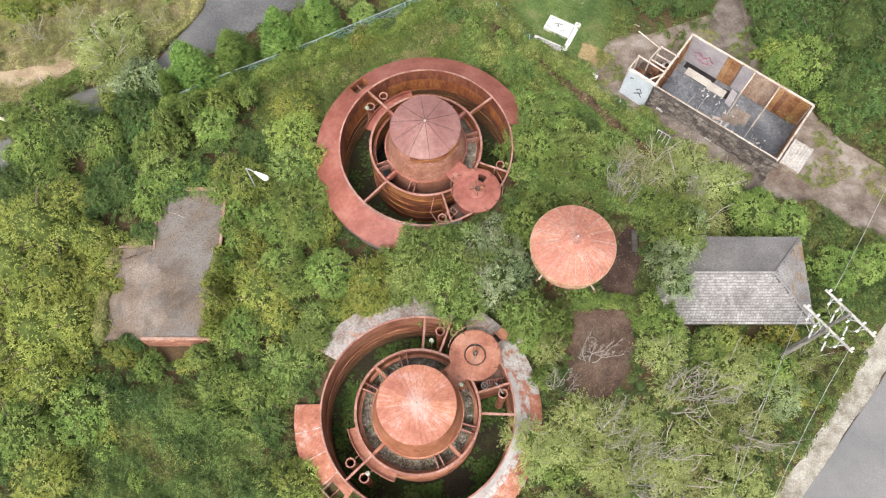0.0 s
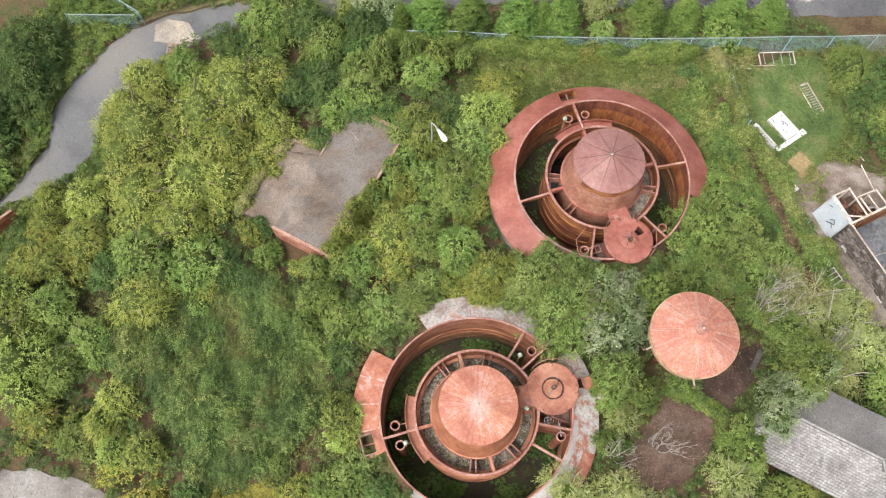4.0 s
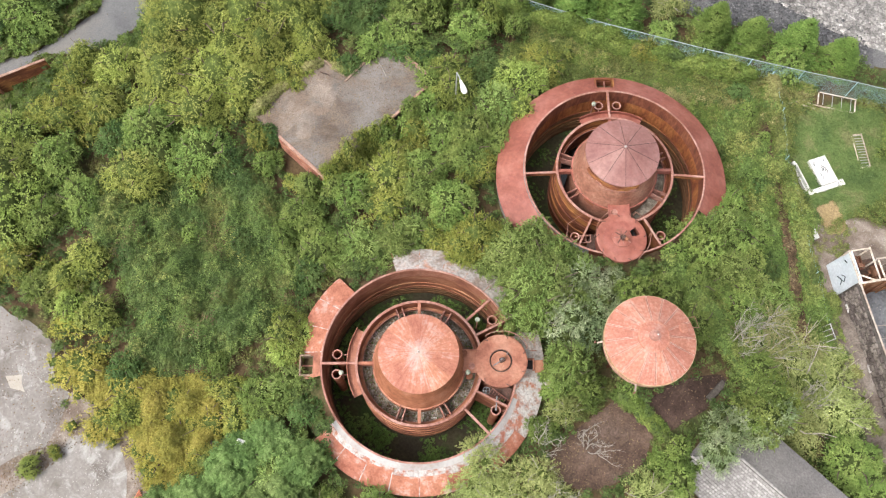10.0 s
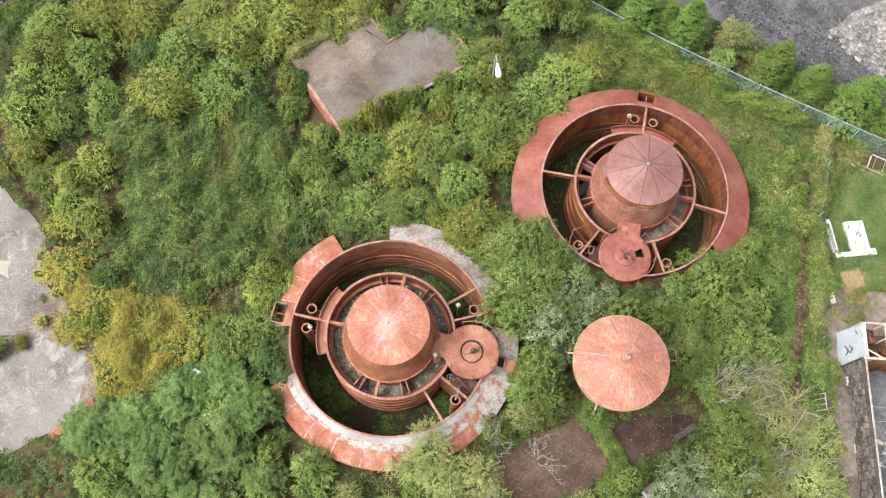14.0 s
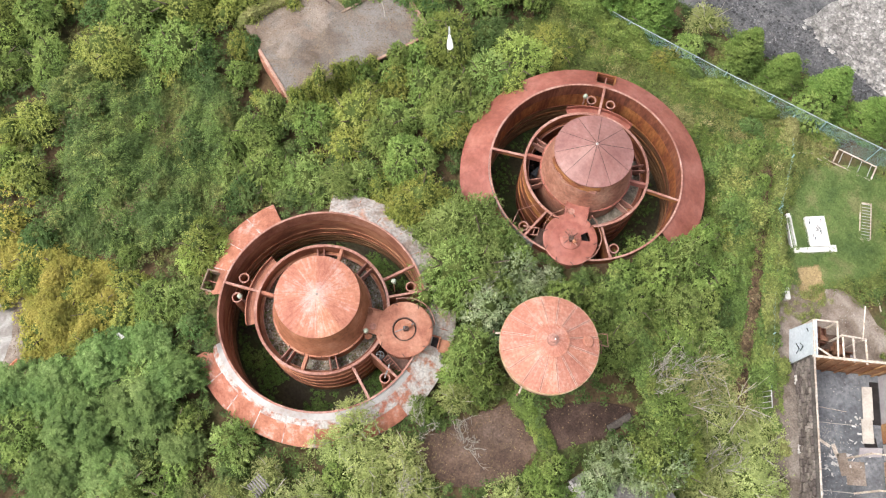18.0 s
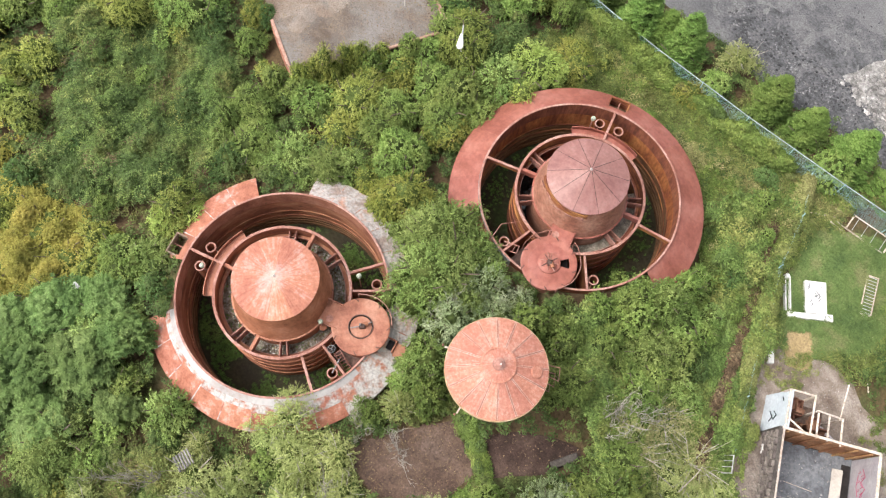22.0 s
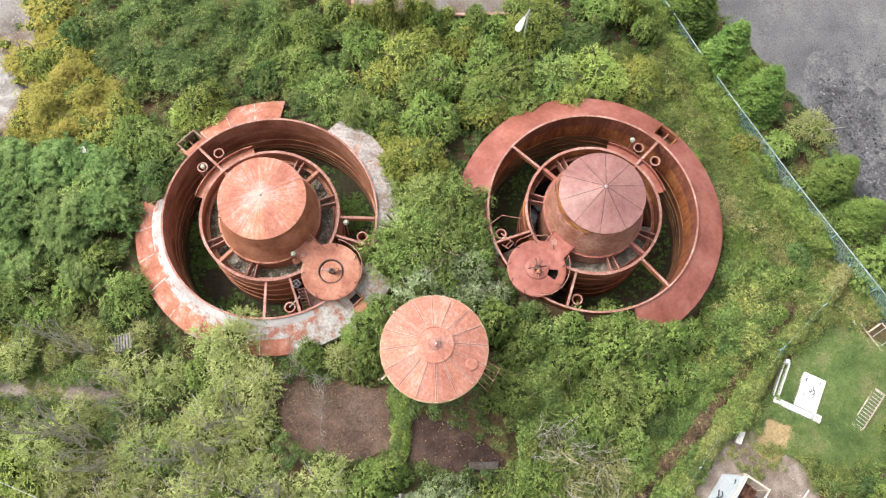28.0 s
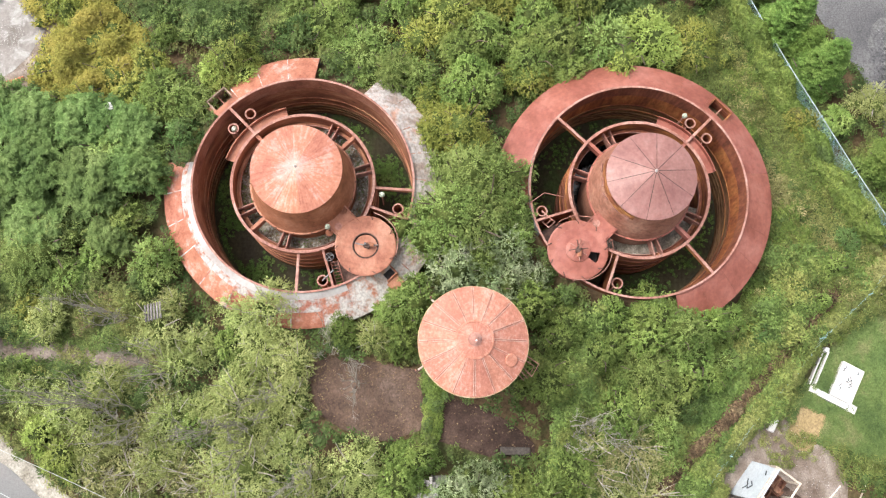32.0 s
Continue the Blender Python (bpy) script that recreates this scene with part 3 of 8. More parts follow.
LOT = [(-14.4, 23.2), (-13.2, 22.6), (-9.3, 25.2), (-6.6, 26.9), (-4.0, 27.6), (0, 29.6), (4, 31.4), (16, 37), (30, 60), (-8, 60), (-13.0, 33), (-12.5, 26.2)]
TRACK = [(-26.3, -6), (-25.3, 2.0), (-24.4, 3.8), (-24.3, 7.0), (-25.3, 9.0), (-25.3, 10.9), (-25.0, 13.0), (-23.9, 15.5), (-22.3, 17.1), (-21.2, 18.1), (-18.2, 20.9), (-14.4, 23.2), (-13.2, 22.6), (-16.6, 20.0), (-20.2, 17.2), (-21.0, 15.5), (-22.2, 13.5), (-22.6, 10.5), (-22.2, 7.5), (-22.6, 5.2), (-24.0, 3.7), (-24.6, -6)]
ROAD = [(4.75, -11.3), (8.5, -4.75), (14.5, 2.15), (18.2, 6.45), (25.7, 15.85), (40, 33), (46, 28), (30, 9), (17, -6), (12, -14)]
SHOULDER = [(3, -11.5), (7.0, -5.6), (9.6, -2.5), (13.1, 1.9), (15.2, 4.4), (19.1, 9.4), (25, 17.5), (39, 34), (40, 33), (25.7, 15.85), (18.2, 6.45), (14.5, 2.15), (8.5, -4.75), (4.75, -11.3)]
FIELD = [(-40, 14), (-24.6, 14.6), (-24.0, 15.6), (-22.4, 17.2), (-21.3, 18.2), (-18.3, 21.1), (-14.5, 23.4), (-12.6, 26.2), (-13.1, 33), (-14, 48), (-40, 48)]
BANK = [(-32, 20.6), (-26, 21.2), (-21.4, 21.5), (-18.6, 22.2), (-17.2, 23.0), (-18.6, 23.1), (-21.6, 22.5), (-26, 22.6), (-32, 22.2)]
LAWN = [(3.1, 26.2), (4.4, 24.6), (5.6, 23.5), (7.0, 22.4), (8.0, 23.6), (8.8, 25.6), (8.2, 27.5), (6.2, 29.6), (4.6, 28.6)]
YARD = [(6.6, 22.4), (7.5, 21.1), (8.85, 20.15), (9.6, 19.5), (10.4, 18.75), (15.4, 15.4), (17.2, 14.9), (18.6, 13.7), (21.5, 12.6), (23, 15.4), (20.4, 17.6), (18.4, 19.6), (16.6, 22.6), (15.8, 25.7), (15.4, 27.3), (15.2, 26.2), (14.2, 26.2), (13.6, 25.0), (12.0, 24.0), (9.6, 24.6), (8.3, 24.0)]
DRIVE = [(13.5, 23.6), (13.6, 25.2), (14.3, 27.0), (14.6, 28.4), (14.9, 31.0), (15.4, 31.0), (15.25, 28.4), (15.35, 27.0), (15.45, 24.8), (15.9, 22.4), (14.6, 22.4)]
SAND = [(6.65, 23.1), (7.05, 24.05), (7.6, 23.9), (8.35, 23.3), (8.3, 22.9), (7.95, 22.45)]
PIT_A = [(4.9, 6.0), (5.1, 6.95), (5.25, 8.2), (5.5, 9.15), (6.45, 9.3), (7.45, 9.15), (7.8, 8.4), (7.75, 7.4), (7.0, 5.9), (6.2, 5.5), (5.3, 5.4)]
PIT_B = [(6.4, 10.0), (6.6, 11.1), (7.3, 12.2), (8.0, 13.0), (8.35, 13.0), (8.3, 11.4), (7.75, 9.75)]
TRAIL = [(4.0, -9), (4.3, -5.4), (4.35, -4.2), (4.5, -2.8), (4.6, -1.4), (4.7, 0.3), (5.4, 0.5), (5.5, -0.6), (5.25, -2.6), (5.15, -3.9), (5.05, -5.4), (4.9, -9)]
PATH_EAST = [(2.3, 24.8), (4.0, 22.95), (4.8, 22.1), (5.4, 21.5), (6.45, 20.4), (7.35, 19.4), (8.4, 18.3), (9.3, 17.6), (10.6, 16.8), (10.9, 17.15), (9.7, 18.1), (8.85, 18.85), (7.85, 19.95), (6.95, 20.95), (5.85, 22.05), (5.15, 22.75), (4.3, 23.4), (2.6, 25.1)]
sheet("pavement_apron", APRON, M["concrete"], "stained grey concrete apron with pale patches", "concrete apron", 0.03)
sheet("pavement_apron", APRON_EAST, M["concrete"], "stained grey concrete slab beside the shrubs", "concrete apron", 0.03, ragged=0.12)
STRIP = [(-10.98, -5.42), (-10.28, -6.22), (-9.88, -7.42), (-10.48, -8.72), (-10.88, -10.62), (-11.28, -14.12), (-10.28, -14.12), (-9.88, -10.62), (-9.48, -9.32), (-9.08, -8.02), (-9.38, -6.52), (-8.68, -5.52), (-8.18, -5.12), (-6.68, -5.82), (-6.08, -6.42), (-5.58, -7.02), (-4.88, -6.32), (-5.68, -5.02), (-7.08, -4.32), (-8.88, -4.42)]
sheet("ground_strip", STRIP, M["yard_dirt"], "gritty brown dirt between the concrete slabs", "dirt", 0.016, ragged=0.2)
sheet("pavement_scrap", APRON_SCRAP, M["concrete"], "small leftover piece of concrete paving", "concrete apron", 0.03, ragged=0.12)
sheet("pavement_patch", [(-13.28, -6.82), (-12.88, -6.32), (-12.28, -6.72), (-12.78, -7.12)], M["patch_concrete"], "pale rectangular repair patch in the concrete", "concrete patch", 0.036)
sheet("pavement_lot", LOT, M["asphalt"], "worn grey asphalt lot behind the fence", "asphalt lot", 0.02)
sheet("ground_grit", [(-8.6, 27.6), (-6.0, 27.2), (-3.5, 27.8), (0, 29.4), (4.2, 31.4), (4.6, 33.2), (1.0, 34.0), (-2.4, 34.6), (-5.4, 33.4), (-7.8, 31.8), (-9.0, 29.6)], M["grit"], "gritty asphalt strewn with crushed spoil", "rubble ground", 0.024, ragged=0.7)
sheet("ground_spoil", [(-7.3, 28.0), (-5.9, 27.4), (-3.5, 27.9), (0, 29.5), (3.8, 31.3), (2.4, 32.4), (-1.0, 32.2), (-3.2, 32.8), (-6.3, 31.2), (-7.5, 29.4)], M["spoil"], "dark broken asphalt spoil", "rubble ground", 0.03, ragged=0.7)
sheet("road_track", TRACK, M["track"], "narrow grey asphalt track with leaf litter", "track", 0.035)
sheet("road_patch", [(-23.55, 15.6), (-22.4, 15.75), (-21.3, 15.3), (-21.55, 14.7), (-22.5, 14.3), (-23.35, 14.05), (-23.95, 14.9)], M["wash_sand"], "pale sand washed over the track", "sand", 0.05, ragged=0.2)
sheet("road", ROAD, M["asphalt_road"], "grey asphalt road", "road", 0.05, ragged=0.05)
sheet("road_shoulder", SHOULDER, M["gravel_shoulder"], "pale gravel road shoulder", "road shoulder", 0.03, ragged=0.22)
sheet("ground_field", FIELD, M["dry_grass"], "dry yellow grass field", "field", 0.02)
sheet("ground_bank", BANK, M["sand_bank"], "bare strip of orange-tinted sand", "sand", 0.05, ragged=0.2)
sheet("ground_lawn", LAWN, M["lawn"], "short green grass plot", "lawn", 0.02)
sheet("ground_yard", YARD, M["yard_dirt"], "bare trodden dirt yard with gravel", "yard", 0.012)
sheet("ground_drive", DRIVE, M["drive_gravel"], "dull brown gravel drive between dark trees", "drive", 0.03, ragged=0.25)
sheet("ground_sand", SAND, M["yellow_sand"], "patch of yellow sand beside the white foundation", "sand", 0.04, ragged=0.15)
sheet("ground_pit", PIT_A, M["bare_earth"], "bare brown earth clearing", "bare earth", 0.07, ragged=0.15)
sheet("ground_pit", PIT_B, M["dark_earth"], "dark damp earth clearing under the raised tank", "bare earth", 0.07, ragged=0.15)
sheet("ground_bare", [(-8.7, 2.4), (-8.6, 3.1), (-7.8, 3.2), (-7.6, 2.6), (-8.0, 2.2)], M["bare_earth"], "bare brown patch in the brambles", "bare earth", 0.03, ragged=0.15)
sheet("ground_trail", TRAIL, M["trail_earth"], "narrow trodden earth trail", "trail", 0.025)
sheet("ground_path", PATH_EAST, M["path_stems"], "faint earth path through the weeds", "path", 0.02, ragged=0.12)

# ---- round settling tanks ----
FLOOR = -2.0


def plate(r0, z0, r1, z1, a0, a1, thick=0.04, n=4):
    return lathe([(r0, z0), (r1, z1), (r1, z1 - thick), (r0, z0 - thick)], n, a0, a1, True)


def apron_z(r):
    return 1.08 - 0.68 * (r - 3.87) / 1.15


def settling_tank(centre, turn, style):
    a = style == "a"
    label = "round open steel settling tank, orange rust and flaking white paint" if a else "round open steel settling tank, faded maroon paint over rust"
    t = thing("settling_tank", (*centre, 0), label, "settling tank", "settling tanks", turn)
    steel, wall, roof = (M["rust_orange"], M["rust_wall"], M["rust_cone"]) if a else (M["maroon"], M["rust_wall_dark"], M["maroon_roof"])
    rim = M["rim_steel"]
    w = part("outer_wall", shell(3.87, FLOOR - 0.3, 1.14, 0.03, 120), wall, t)
    part("rim", lathe([(3.89, 1.13), (3.89, 1.165), (3.82, 1.165), (3.82, 1.13)], 120, closed=True), rim, w)
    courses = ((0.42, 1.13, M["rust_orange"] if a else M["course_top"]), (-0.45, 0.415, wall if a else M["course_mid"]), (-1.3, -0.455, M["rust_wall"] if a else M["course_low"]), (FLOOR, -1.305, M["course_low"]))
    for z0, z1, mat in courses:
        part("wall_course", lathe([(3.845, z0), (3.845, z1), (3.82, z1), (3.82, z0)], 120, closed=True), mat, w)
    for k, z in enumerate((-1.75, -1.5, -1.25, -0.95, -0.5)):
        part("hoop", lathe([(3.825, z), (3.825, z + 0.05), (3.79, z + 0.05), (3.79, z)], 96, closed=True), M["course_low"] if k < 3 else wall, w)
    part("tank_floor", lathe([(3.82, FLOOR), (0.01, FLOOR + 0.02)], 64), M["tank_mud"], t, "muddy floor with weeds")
    part("earth_bank", lathe([(3.875, 0.7), (4.9, 0.1), (5.6, -1.2), (5.6, -1.9), (3.875, -1.9)], 60), M["soil"], t, "soil bank behind the wall")
    # sloping plate apron, with a hatch opposite the hub
    step = 360 / 26
    for k in range(26):
        a0, a1 = k * step - step / 2 + 180, (k + 1) * step - step / 2 + 180
        mid = (a0 + step / 2 + turn + 180) % 360 - 180
        if k == 0:
            part("apron_plate", plate(3.87, apron_z(3.87), 4.22, apron_z(4.22), a0, a1), steel, t)
            part("apron_plate", plate(4.7, apron_z(4.7), 5.02, apron_z(5.02), a0, a1), steel, t)
            for s in (-1, 1):
                part("apron_plate", plate(4.22, apron_z(4.22), 4.7, apron_z(4.7), 180 + s * 4.9, 180 + s * step / 2), steel, t)
            continue
        if (a and (-128 < mid < -100 or 150 < mid < 172)) or (not a and -80 < mid < 14):
            continue
        mat = M["maroon"]
        if a:
            mat = M["grey_lead"] if 42 < mid < 150 else M["white_flake"] if 6 < mid < 42 else M["flaking_paint"]
        gap = 0.25 if a else 0.03
        p = part("apron_plate", plate(3.87, apron_z(3.87), 5.02, apron_z(5.02), a0 + gap, a1 - gap), mat, t)
        part("footing", lathe([(4.99, -1.7), (4.99, 0.36), (4.87, 0.36), (4.87, -1.7)], 4, a0, a1, True), M["concrete"], p)
        if a and -100 < mid < 30:
            wide = 0.4 + 0.3 * smooth(-60, 10, mid) + 0.06 * math.sin(k * 2.3)
            part("paint_strip", plate(3.875, apron_z(3.875) + 0.008, 3.87 + wide, apron_z(3.87 + wide) + 0.008, a0, a1, 0.012), M["white_flake"], p)
            part("gutter_strip", plate(3.878, apron_z(3.878) + 0.018, 4.1, apron_z(4.1) + 0.018, a0, a1, 0.012), M["gutter_grey"], p, "pale grey gutter band")
        if a:
            part("seam_strip", plate(3.9, apron_z(3.9) + 0.012, 5.0, apron_z(5.0) + 0.012, a1 - 0.24, a1 + 0.24, 0.02, 1), M["white_flake"], p)
    # hatch box; its near-black floor stands in for the shade inside
    h = part("hatch", box(0.56, 0.78, 0.06, (-4.46, 0, apron_z(4.46) - 0.95)), M["dark_hole"], t, "open inspection hatch")
    for sx, sy, x, y in ((0.06, 0.86, -4.2, 0), (0.06, 0.86, -4.73, 0), (0.5, 0.06, -4.46, 0.4), (0.5, 0.06, -4.46, -0.4)):
        part("hatch_side", box(sx, sy, 1.0 if a else 0.98, (x, y, apron_z(4.46) - 0.92)), M["old_timber"] if a else M["rust_wall_dark"], h)
    part("hatch_bar", box(0.5, 0.05, 0.06, (-4.46, 0.02, apron_z(4.46) - 0.2)), rim, h)
    # inner ring with its trough
    ring = part("inner_ring", shell(2.48, FLOOR - 0.1, 1.2, 0.04, 96), wall, t)
    part("ring_lip", lathe([(2.52, 1.18), (2.52, 1.215), (2.42, 1.215), (2.42, 1.18)], 96, closed=True), rim, ring)
    for z in (-1.4, -0.75, -0.1, 0.55):
        part("hoop", lathe([(2.52, z), (2.52, z + 0.06), (2.478, z + 0.06), (2.478, z)], 72, closed=True), wall, ring)
    part("ring_ledge", lathe([(2.4, 0.62), (2.4, 0.66), (2.26, 0.66), (2.26, 0.62)], 96, closed=True), wall, ring, "inner ledge below the lip")
    part("ledge_upstand", lathe([(2.275, 0.66), (2.275, 0.76), (2.255, 0.76), (2.255, 0.66)], 96, closed=True), rim, ring)
    part("trough", lathe([(2.5, 0.95), (2.86, 0.95), (2.86, 1.17), (2.83, 1.17), (2.83, 0.98), (2.5, 0.98)], 20, 150, 208, True), steel, ring, "steel overflow trough")
    # floor between ring and drum
    if a:
        part("ring_floor", lathe([(2.45, 0.3), (1.7, 0.34)], 64), M["tank_debris"], t, "gravelly debris on the ring's floor")
    else:
        part("ring_floor", lathe([(2.45, 0.25), (1.7, 0.25), (1.7, 0.2), (2.45, 0.2)], 24, 15, 125, True), M["tank_debris"], t, "silted ring floor")
        part("ring_water", lathe([(2.45, -0.9), (1.7, -0.9)], 64), M["water"], t, "dark standing water")
    # radial plates from ring to drum
    angles = (180, 90, -90, 58, 65, -58, -65, 107, 113, -107, -113)
    for k, g in enumerate(angles):
        big = k < 3
        bm = box(0.68, 0.13 if big else 0.05, 0.3 if big else 0.42, (*at_angle(2.12, g, 0.84 if big else 0.5)[:3],), g)
        part("radial_plate", bm, steel if big else rim, t)
    # beams from rim to ring
    for g in ((180, -46, 42) if a else (180, 85, -88)):
        b = part("beam", box(1.36, 0.1, 0.05, at_angle(3.15, g, 1.1), g), rim, t)
        part("web", box(1.34, 0.03, 0.26, at_angle(3.15, g, 0.84), g), wall, b)
    for g in (-27, 26):
        b = part("chamber_wall", box(1.36, 0.04, 1.9, at_angle(3.15, g, -0.8), g), wall, t)
        part("wall_cap", box(1.36, 0.09, 0.04, at_angle(3.15, g, 1.1), g), rim, b)
    part("grating", box(0.9, 0.5, 0.04, at_angle(3.35, -18, 0.5), -18), M["black_iron"], t)
    # drum
    d = part("drum", lathe([(1.8, FLOOR), (1.8, 1.1), (1.78, 1.16), (1.47, 2.7), (1.43, 2.7), (1.72, 1.1), (1.76, FLOOR)], 96, closed=True), M["skirt_rust"] if a else M["drum_rust"], t)
    part("drum_flange", lathe([(1.85, 1.09), (1.85, 1.125), (1.78, 1.125), (1.78, 1.09)], 96, closed=True), steel, d)
    n, apex = 10, 3.05 if a else 3.37
    r = part("drum_roof", lathe([(1.47, 2.7), (1.52, 2.74), (1.47, 2.74)], 72, closed=True), steel, t)
    for k in range(n):
        q = 360 / n
        part("roof_panel", plate(0.05, apex, 1.52, 2.78, k * q + 0.35, (k + 1) * q - 0.35, 0.03, 6), roof, r)
        g = k * q
        part("seam", tube([at_angle(0.06, g, apex - 0.025), at_angle(1.5, g, 2.765)], 0.012 if a else 0.024, 6), roof if a else M["black_iron"], r)
    part("roof_cap", lathe([(0.01, apex + 0.06), (0.03, apex + 0.05), (0.045, apex + 0.02), (0.06, apex - 0.01)], 16), M["white_flake"], r)
    if not a:
        # torn strip under the eave, and a grey repair band on the rim
        part("drum_opening", lathe([(1.575, 2.46), (1.53, 2.66), (1.5, 2.66), (1.53, 2.46)], 24, -68, 22, True), M["rust_wall_dark"], d)
        for g, tl in ((-58, 20), (-40, -12), (-22, 30), (-3, 8), (12, -20)):
            part("torn_sheet", box(0.03, 0.3, 0.14, at_angle(1.6, g, 2.38), g + tl / 3, tilt=(0, tl)), M["rim_steel"], d)
        part("repair_band", lathe([(3.915, 0.6), (3.9, 1.125), (3.885, 1.125), (3.885, 0.6)], 40, -120, -20, True), M["rim_grey"], w)
    for g in ((-70, -110) if a else (-40, -12)):
        part("drum_patch", lathe([(1.812, 0.8), (1.812, 1.0)], 6, g - 8, g + 8), M["rust_wall"], d)
    # bridge and hub
    part("bridge", box(1.3, 0.84, 0.06, (2.0, 0, 1.31)), steel, t)
    for s in (-1, 1):
        part("bridge_edge", box(1.0, 0.04, 0.1, (1.95, s * 0.445, 1.3)), steel, t)
    if a:
        for x, y, q in ((1.72, 0.3, 0.17), (2.42, -0.22, 0.2), (1.95, -0.55, 0.14)):
            part("rust_stain", lathe([(q, 1.3715), (0.01, 1.3725)], 14), M["stain"], t).location = (x, y, 0.002 if abs(y) < 0.4 else -0.2)
    for k in range(18):
        part("flange_bolt", box(0.05, 0.03, 0.03, at_angle(1.83, k * 20 + 7, 1.125), k * 20 + 7, 0.004), M["black_iron"], d)
    part("bridge_manhole", lathe([(0.13, 1.372), (0.13, 1.39), (0.1, 1.395), (0.01, 1.395)], 20), M["rim_steel"], t).location = (2.05, -0.2, 0)
    hub = part("hub", lathe([(0.95, FLOOR), (0.95, 1.3), (1.05, 1.3), (1.05, 1.36), (1.0, 1.38), (0.76, 1.38), (0.76, 1.3), (0.9, 1.28), (0.9, FLOOR)], 64, closed=True), steel, t)
    hub.location = (3.19, 0, 0)
    if a:
        part("hub_plate", plate(0.44, 1.38, 0.76, 1.38, 0, 360, 0.06, 48), steel, hub)
        part("hub_collar", shell(0.45, 1.2, 1.41, 0.03, 40), M["black_iron"], hub)
        part("hub_cover", lathe([(0.39, 1.28), (0.39, 1.33), (0.01, 1.36)], 40), M["rust_orange"], hub)
        part("hub_shade", lathe([(0.44, 1.2), (0.36, 1.2)], 40), M["dark_hole"], hub)
    else:
        for a0, a1 in ((0, 98), (128, 360)):
            part("hub_plate", plate(0.4, 1.38, 0.76, 1.38, a0, a1, 0.05, 20), steel, hub)
        part("hub_cover", lathe([(0.42, 1.36), (0.42, 1.44), (0.3, 1.47), (0.01, 1.47)], 40), M["maroon"], hub)
        part("hub_shade", lathe([(0.76, 1.0), (0.3, 1.0)], 32), M["dark_hole"], hub)
    z = 1.35 if a else 1.47
    gear = part("gearbox", box(0.2, 0.16, 0.22, (0.05, 0.02, z), 25), M["black_iron"], hub, "seized drive gearbox")
    part("motor", tube([(0.02, 0.05, z + 0.14), (0.2, 0.2, z + 0.16)], 0.075, 12), M["rust_wall"], gear)
    part("shaft", tube([(0, 0, z), (0, 0, z + 0.4)], 0.035, 10), M["rim_grey"] if a else rim, gear)
    part("arm", tube([(-0.3, -0.2, z + 0.08), (0.1, 0.03, z + 0.2), (0.28, 0.3, z + 0.1)], 0.022, 8), M["rim_grey"] if a else rim, gear)
    if not a:
        for g in range(0, 360, 45):
            part("spoke", tube([at_angle(0.08, g, z + 0.05), at_angle(0.34, g + 8, z + 0.02)], 0.016, 6), M["black_iron"] if g % 90 else rim, gear)
    for g in (20, 75, 125, 230, 285, 335) if a else (15, 55, 95, 140, 185, 225, 265, 305, 340):
        part("grab_handle", tube([at_angle(0.93, g - 3, 1.38), at_angle(0.95, g - 3, 1.43), at_angle(1.04, g + 2, 1.43), at_angle(1.05, g + 2, 1.36)], 0.014, 6), M["black_iron"], hub)
    # stand pipes and valves
    for g, rr in ((173, 3.28), (187, 3.28), (-32, 3.5), (31, 3.42)):
        p = part("stand_pipe", shell(0.17, FLOOR, 0.92, 0.025, 24), wall, t)
        p.location = at_angle(rr, g)
        part("pipe_mouth", lathe([(0.2, 0.9), (0.2, 0.94), (0.15, 0.94), (0.15, 0.9)], 24, closed=True), rim, p)
        part("bracket", tube([(0.18, 0, 0.8), (0.52, 0, 0.8)], 0.02, 6), rim, p)
    for g, rr, hh in ((188, 3.06, 1.3), (-15, 1.95, 1.6), (35, 2.82, 1.45)) if a else ((193, 3.16, 1.3),):
        p = part("lamp_post", tube([at_angle(rr, g, 0.2), at_angle(rr, g, hh)], 0.025, 8), rim, t)
        gl = part("globe", lathe([(0.01, 0.2), (0.07, 0.18), (0.1, 0.1), (0.08, 0.02), (0.04, 0)], 14), M["globe"], p, "weathered glass lamp globe")
        gl.location = at_angle(rr, g, hh)
    part("valve_stem", tube([at_angle(3.5, -32, 0.95), at_angle(3.3, -24, 1.2)], 0.028, 6), M["rim_grey"] if a else rim, t)
    if a:
        wheel = part("handwheel", lathe([(0.15, 1.25), (0.135, 1.27), (0.12, 1.25), (0.135, 1.23)], 20, closed=True), M["rim_grey"], t, "grey valve handwheel")
        wheel.location = (2.6, -1.14, 0)
        for k in range(2):
            part("spoke", box(0.26, 0.02, 0.02, (0, 0, 1.24), k * 90), M["rim_grey"], wheel)
        part("wheel_stem", tube([(0, 0, -0.6), (0, 0, 1.25)], 0.02, 6), M["galvanised"], wheel)
        lad = part("ladder", tube([(2.72, -1.22, 1.0), (3.35, -1.6, 0.55)], 0.02, 6), rim, t, "grey steel ladder in the chamber")
        part("ladder_rail", tube([(2.86, -1.02, 1.0), (3.5, -1.38, 0.55)], 0.02, 6), rim, lad)
        for k in range(8):
            u = k / 7
            part("rung", tube([(2.72 + 0.63 * u, -1.22 - 0.38 * u, 1.0 - 0.45 * u), (2.86 + 0.64 * u, -1.02 - 0.36 * u, 1.0 - 0.45 * u)], 0.014, 5), rim, lad)
    # bent handrails by the hub
    rails = ((3.19, 35, 150), (3.19, -160, -95)) if not a else ((3.19, 25, 120),)
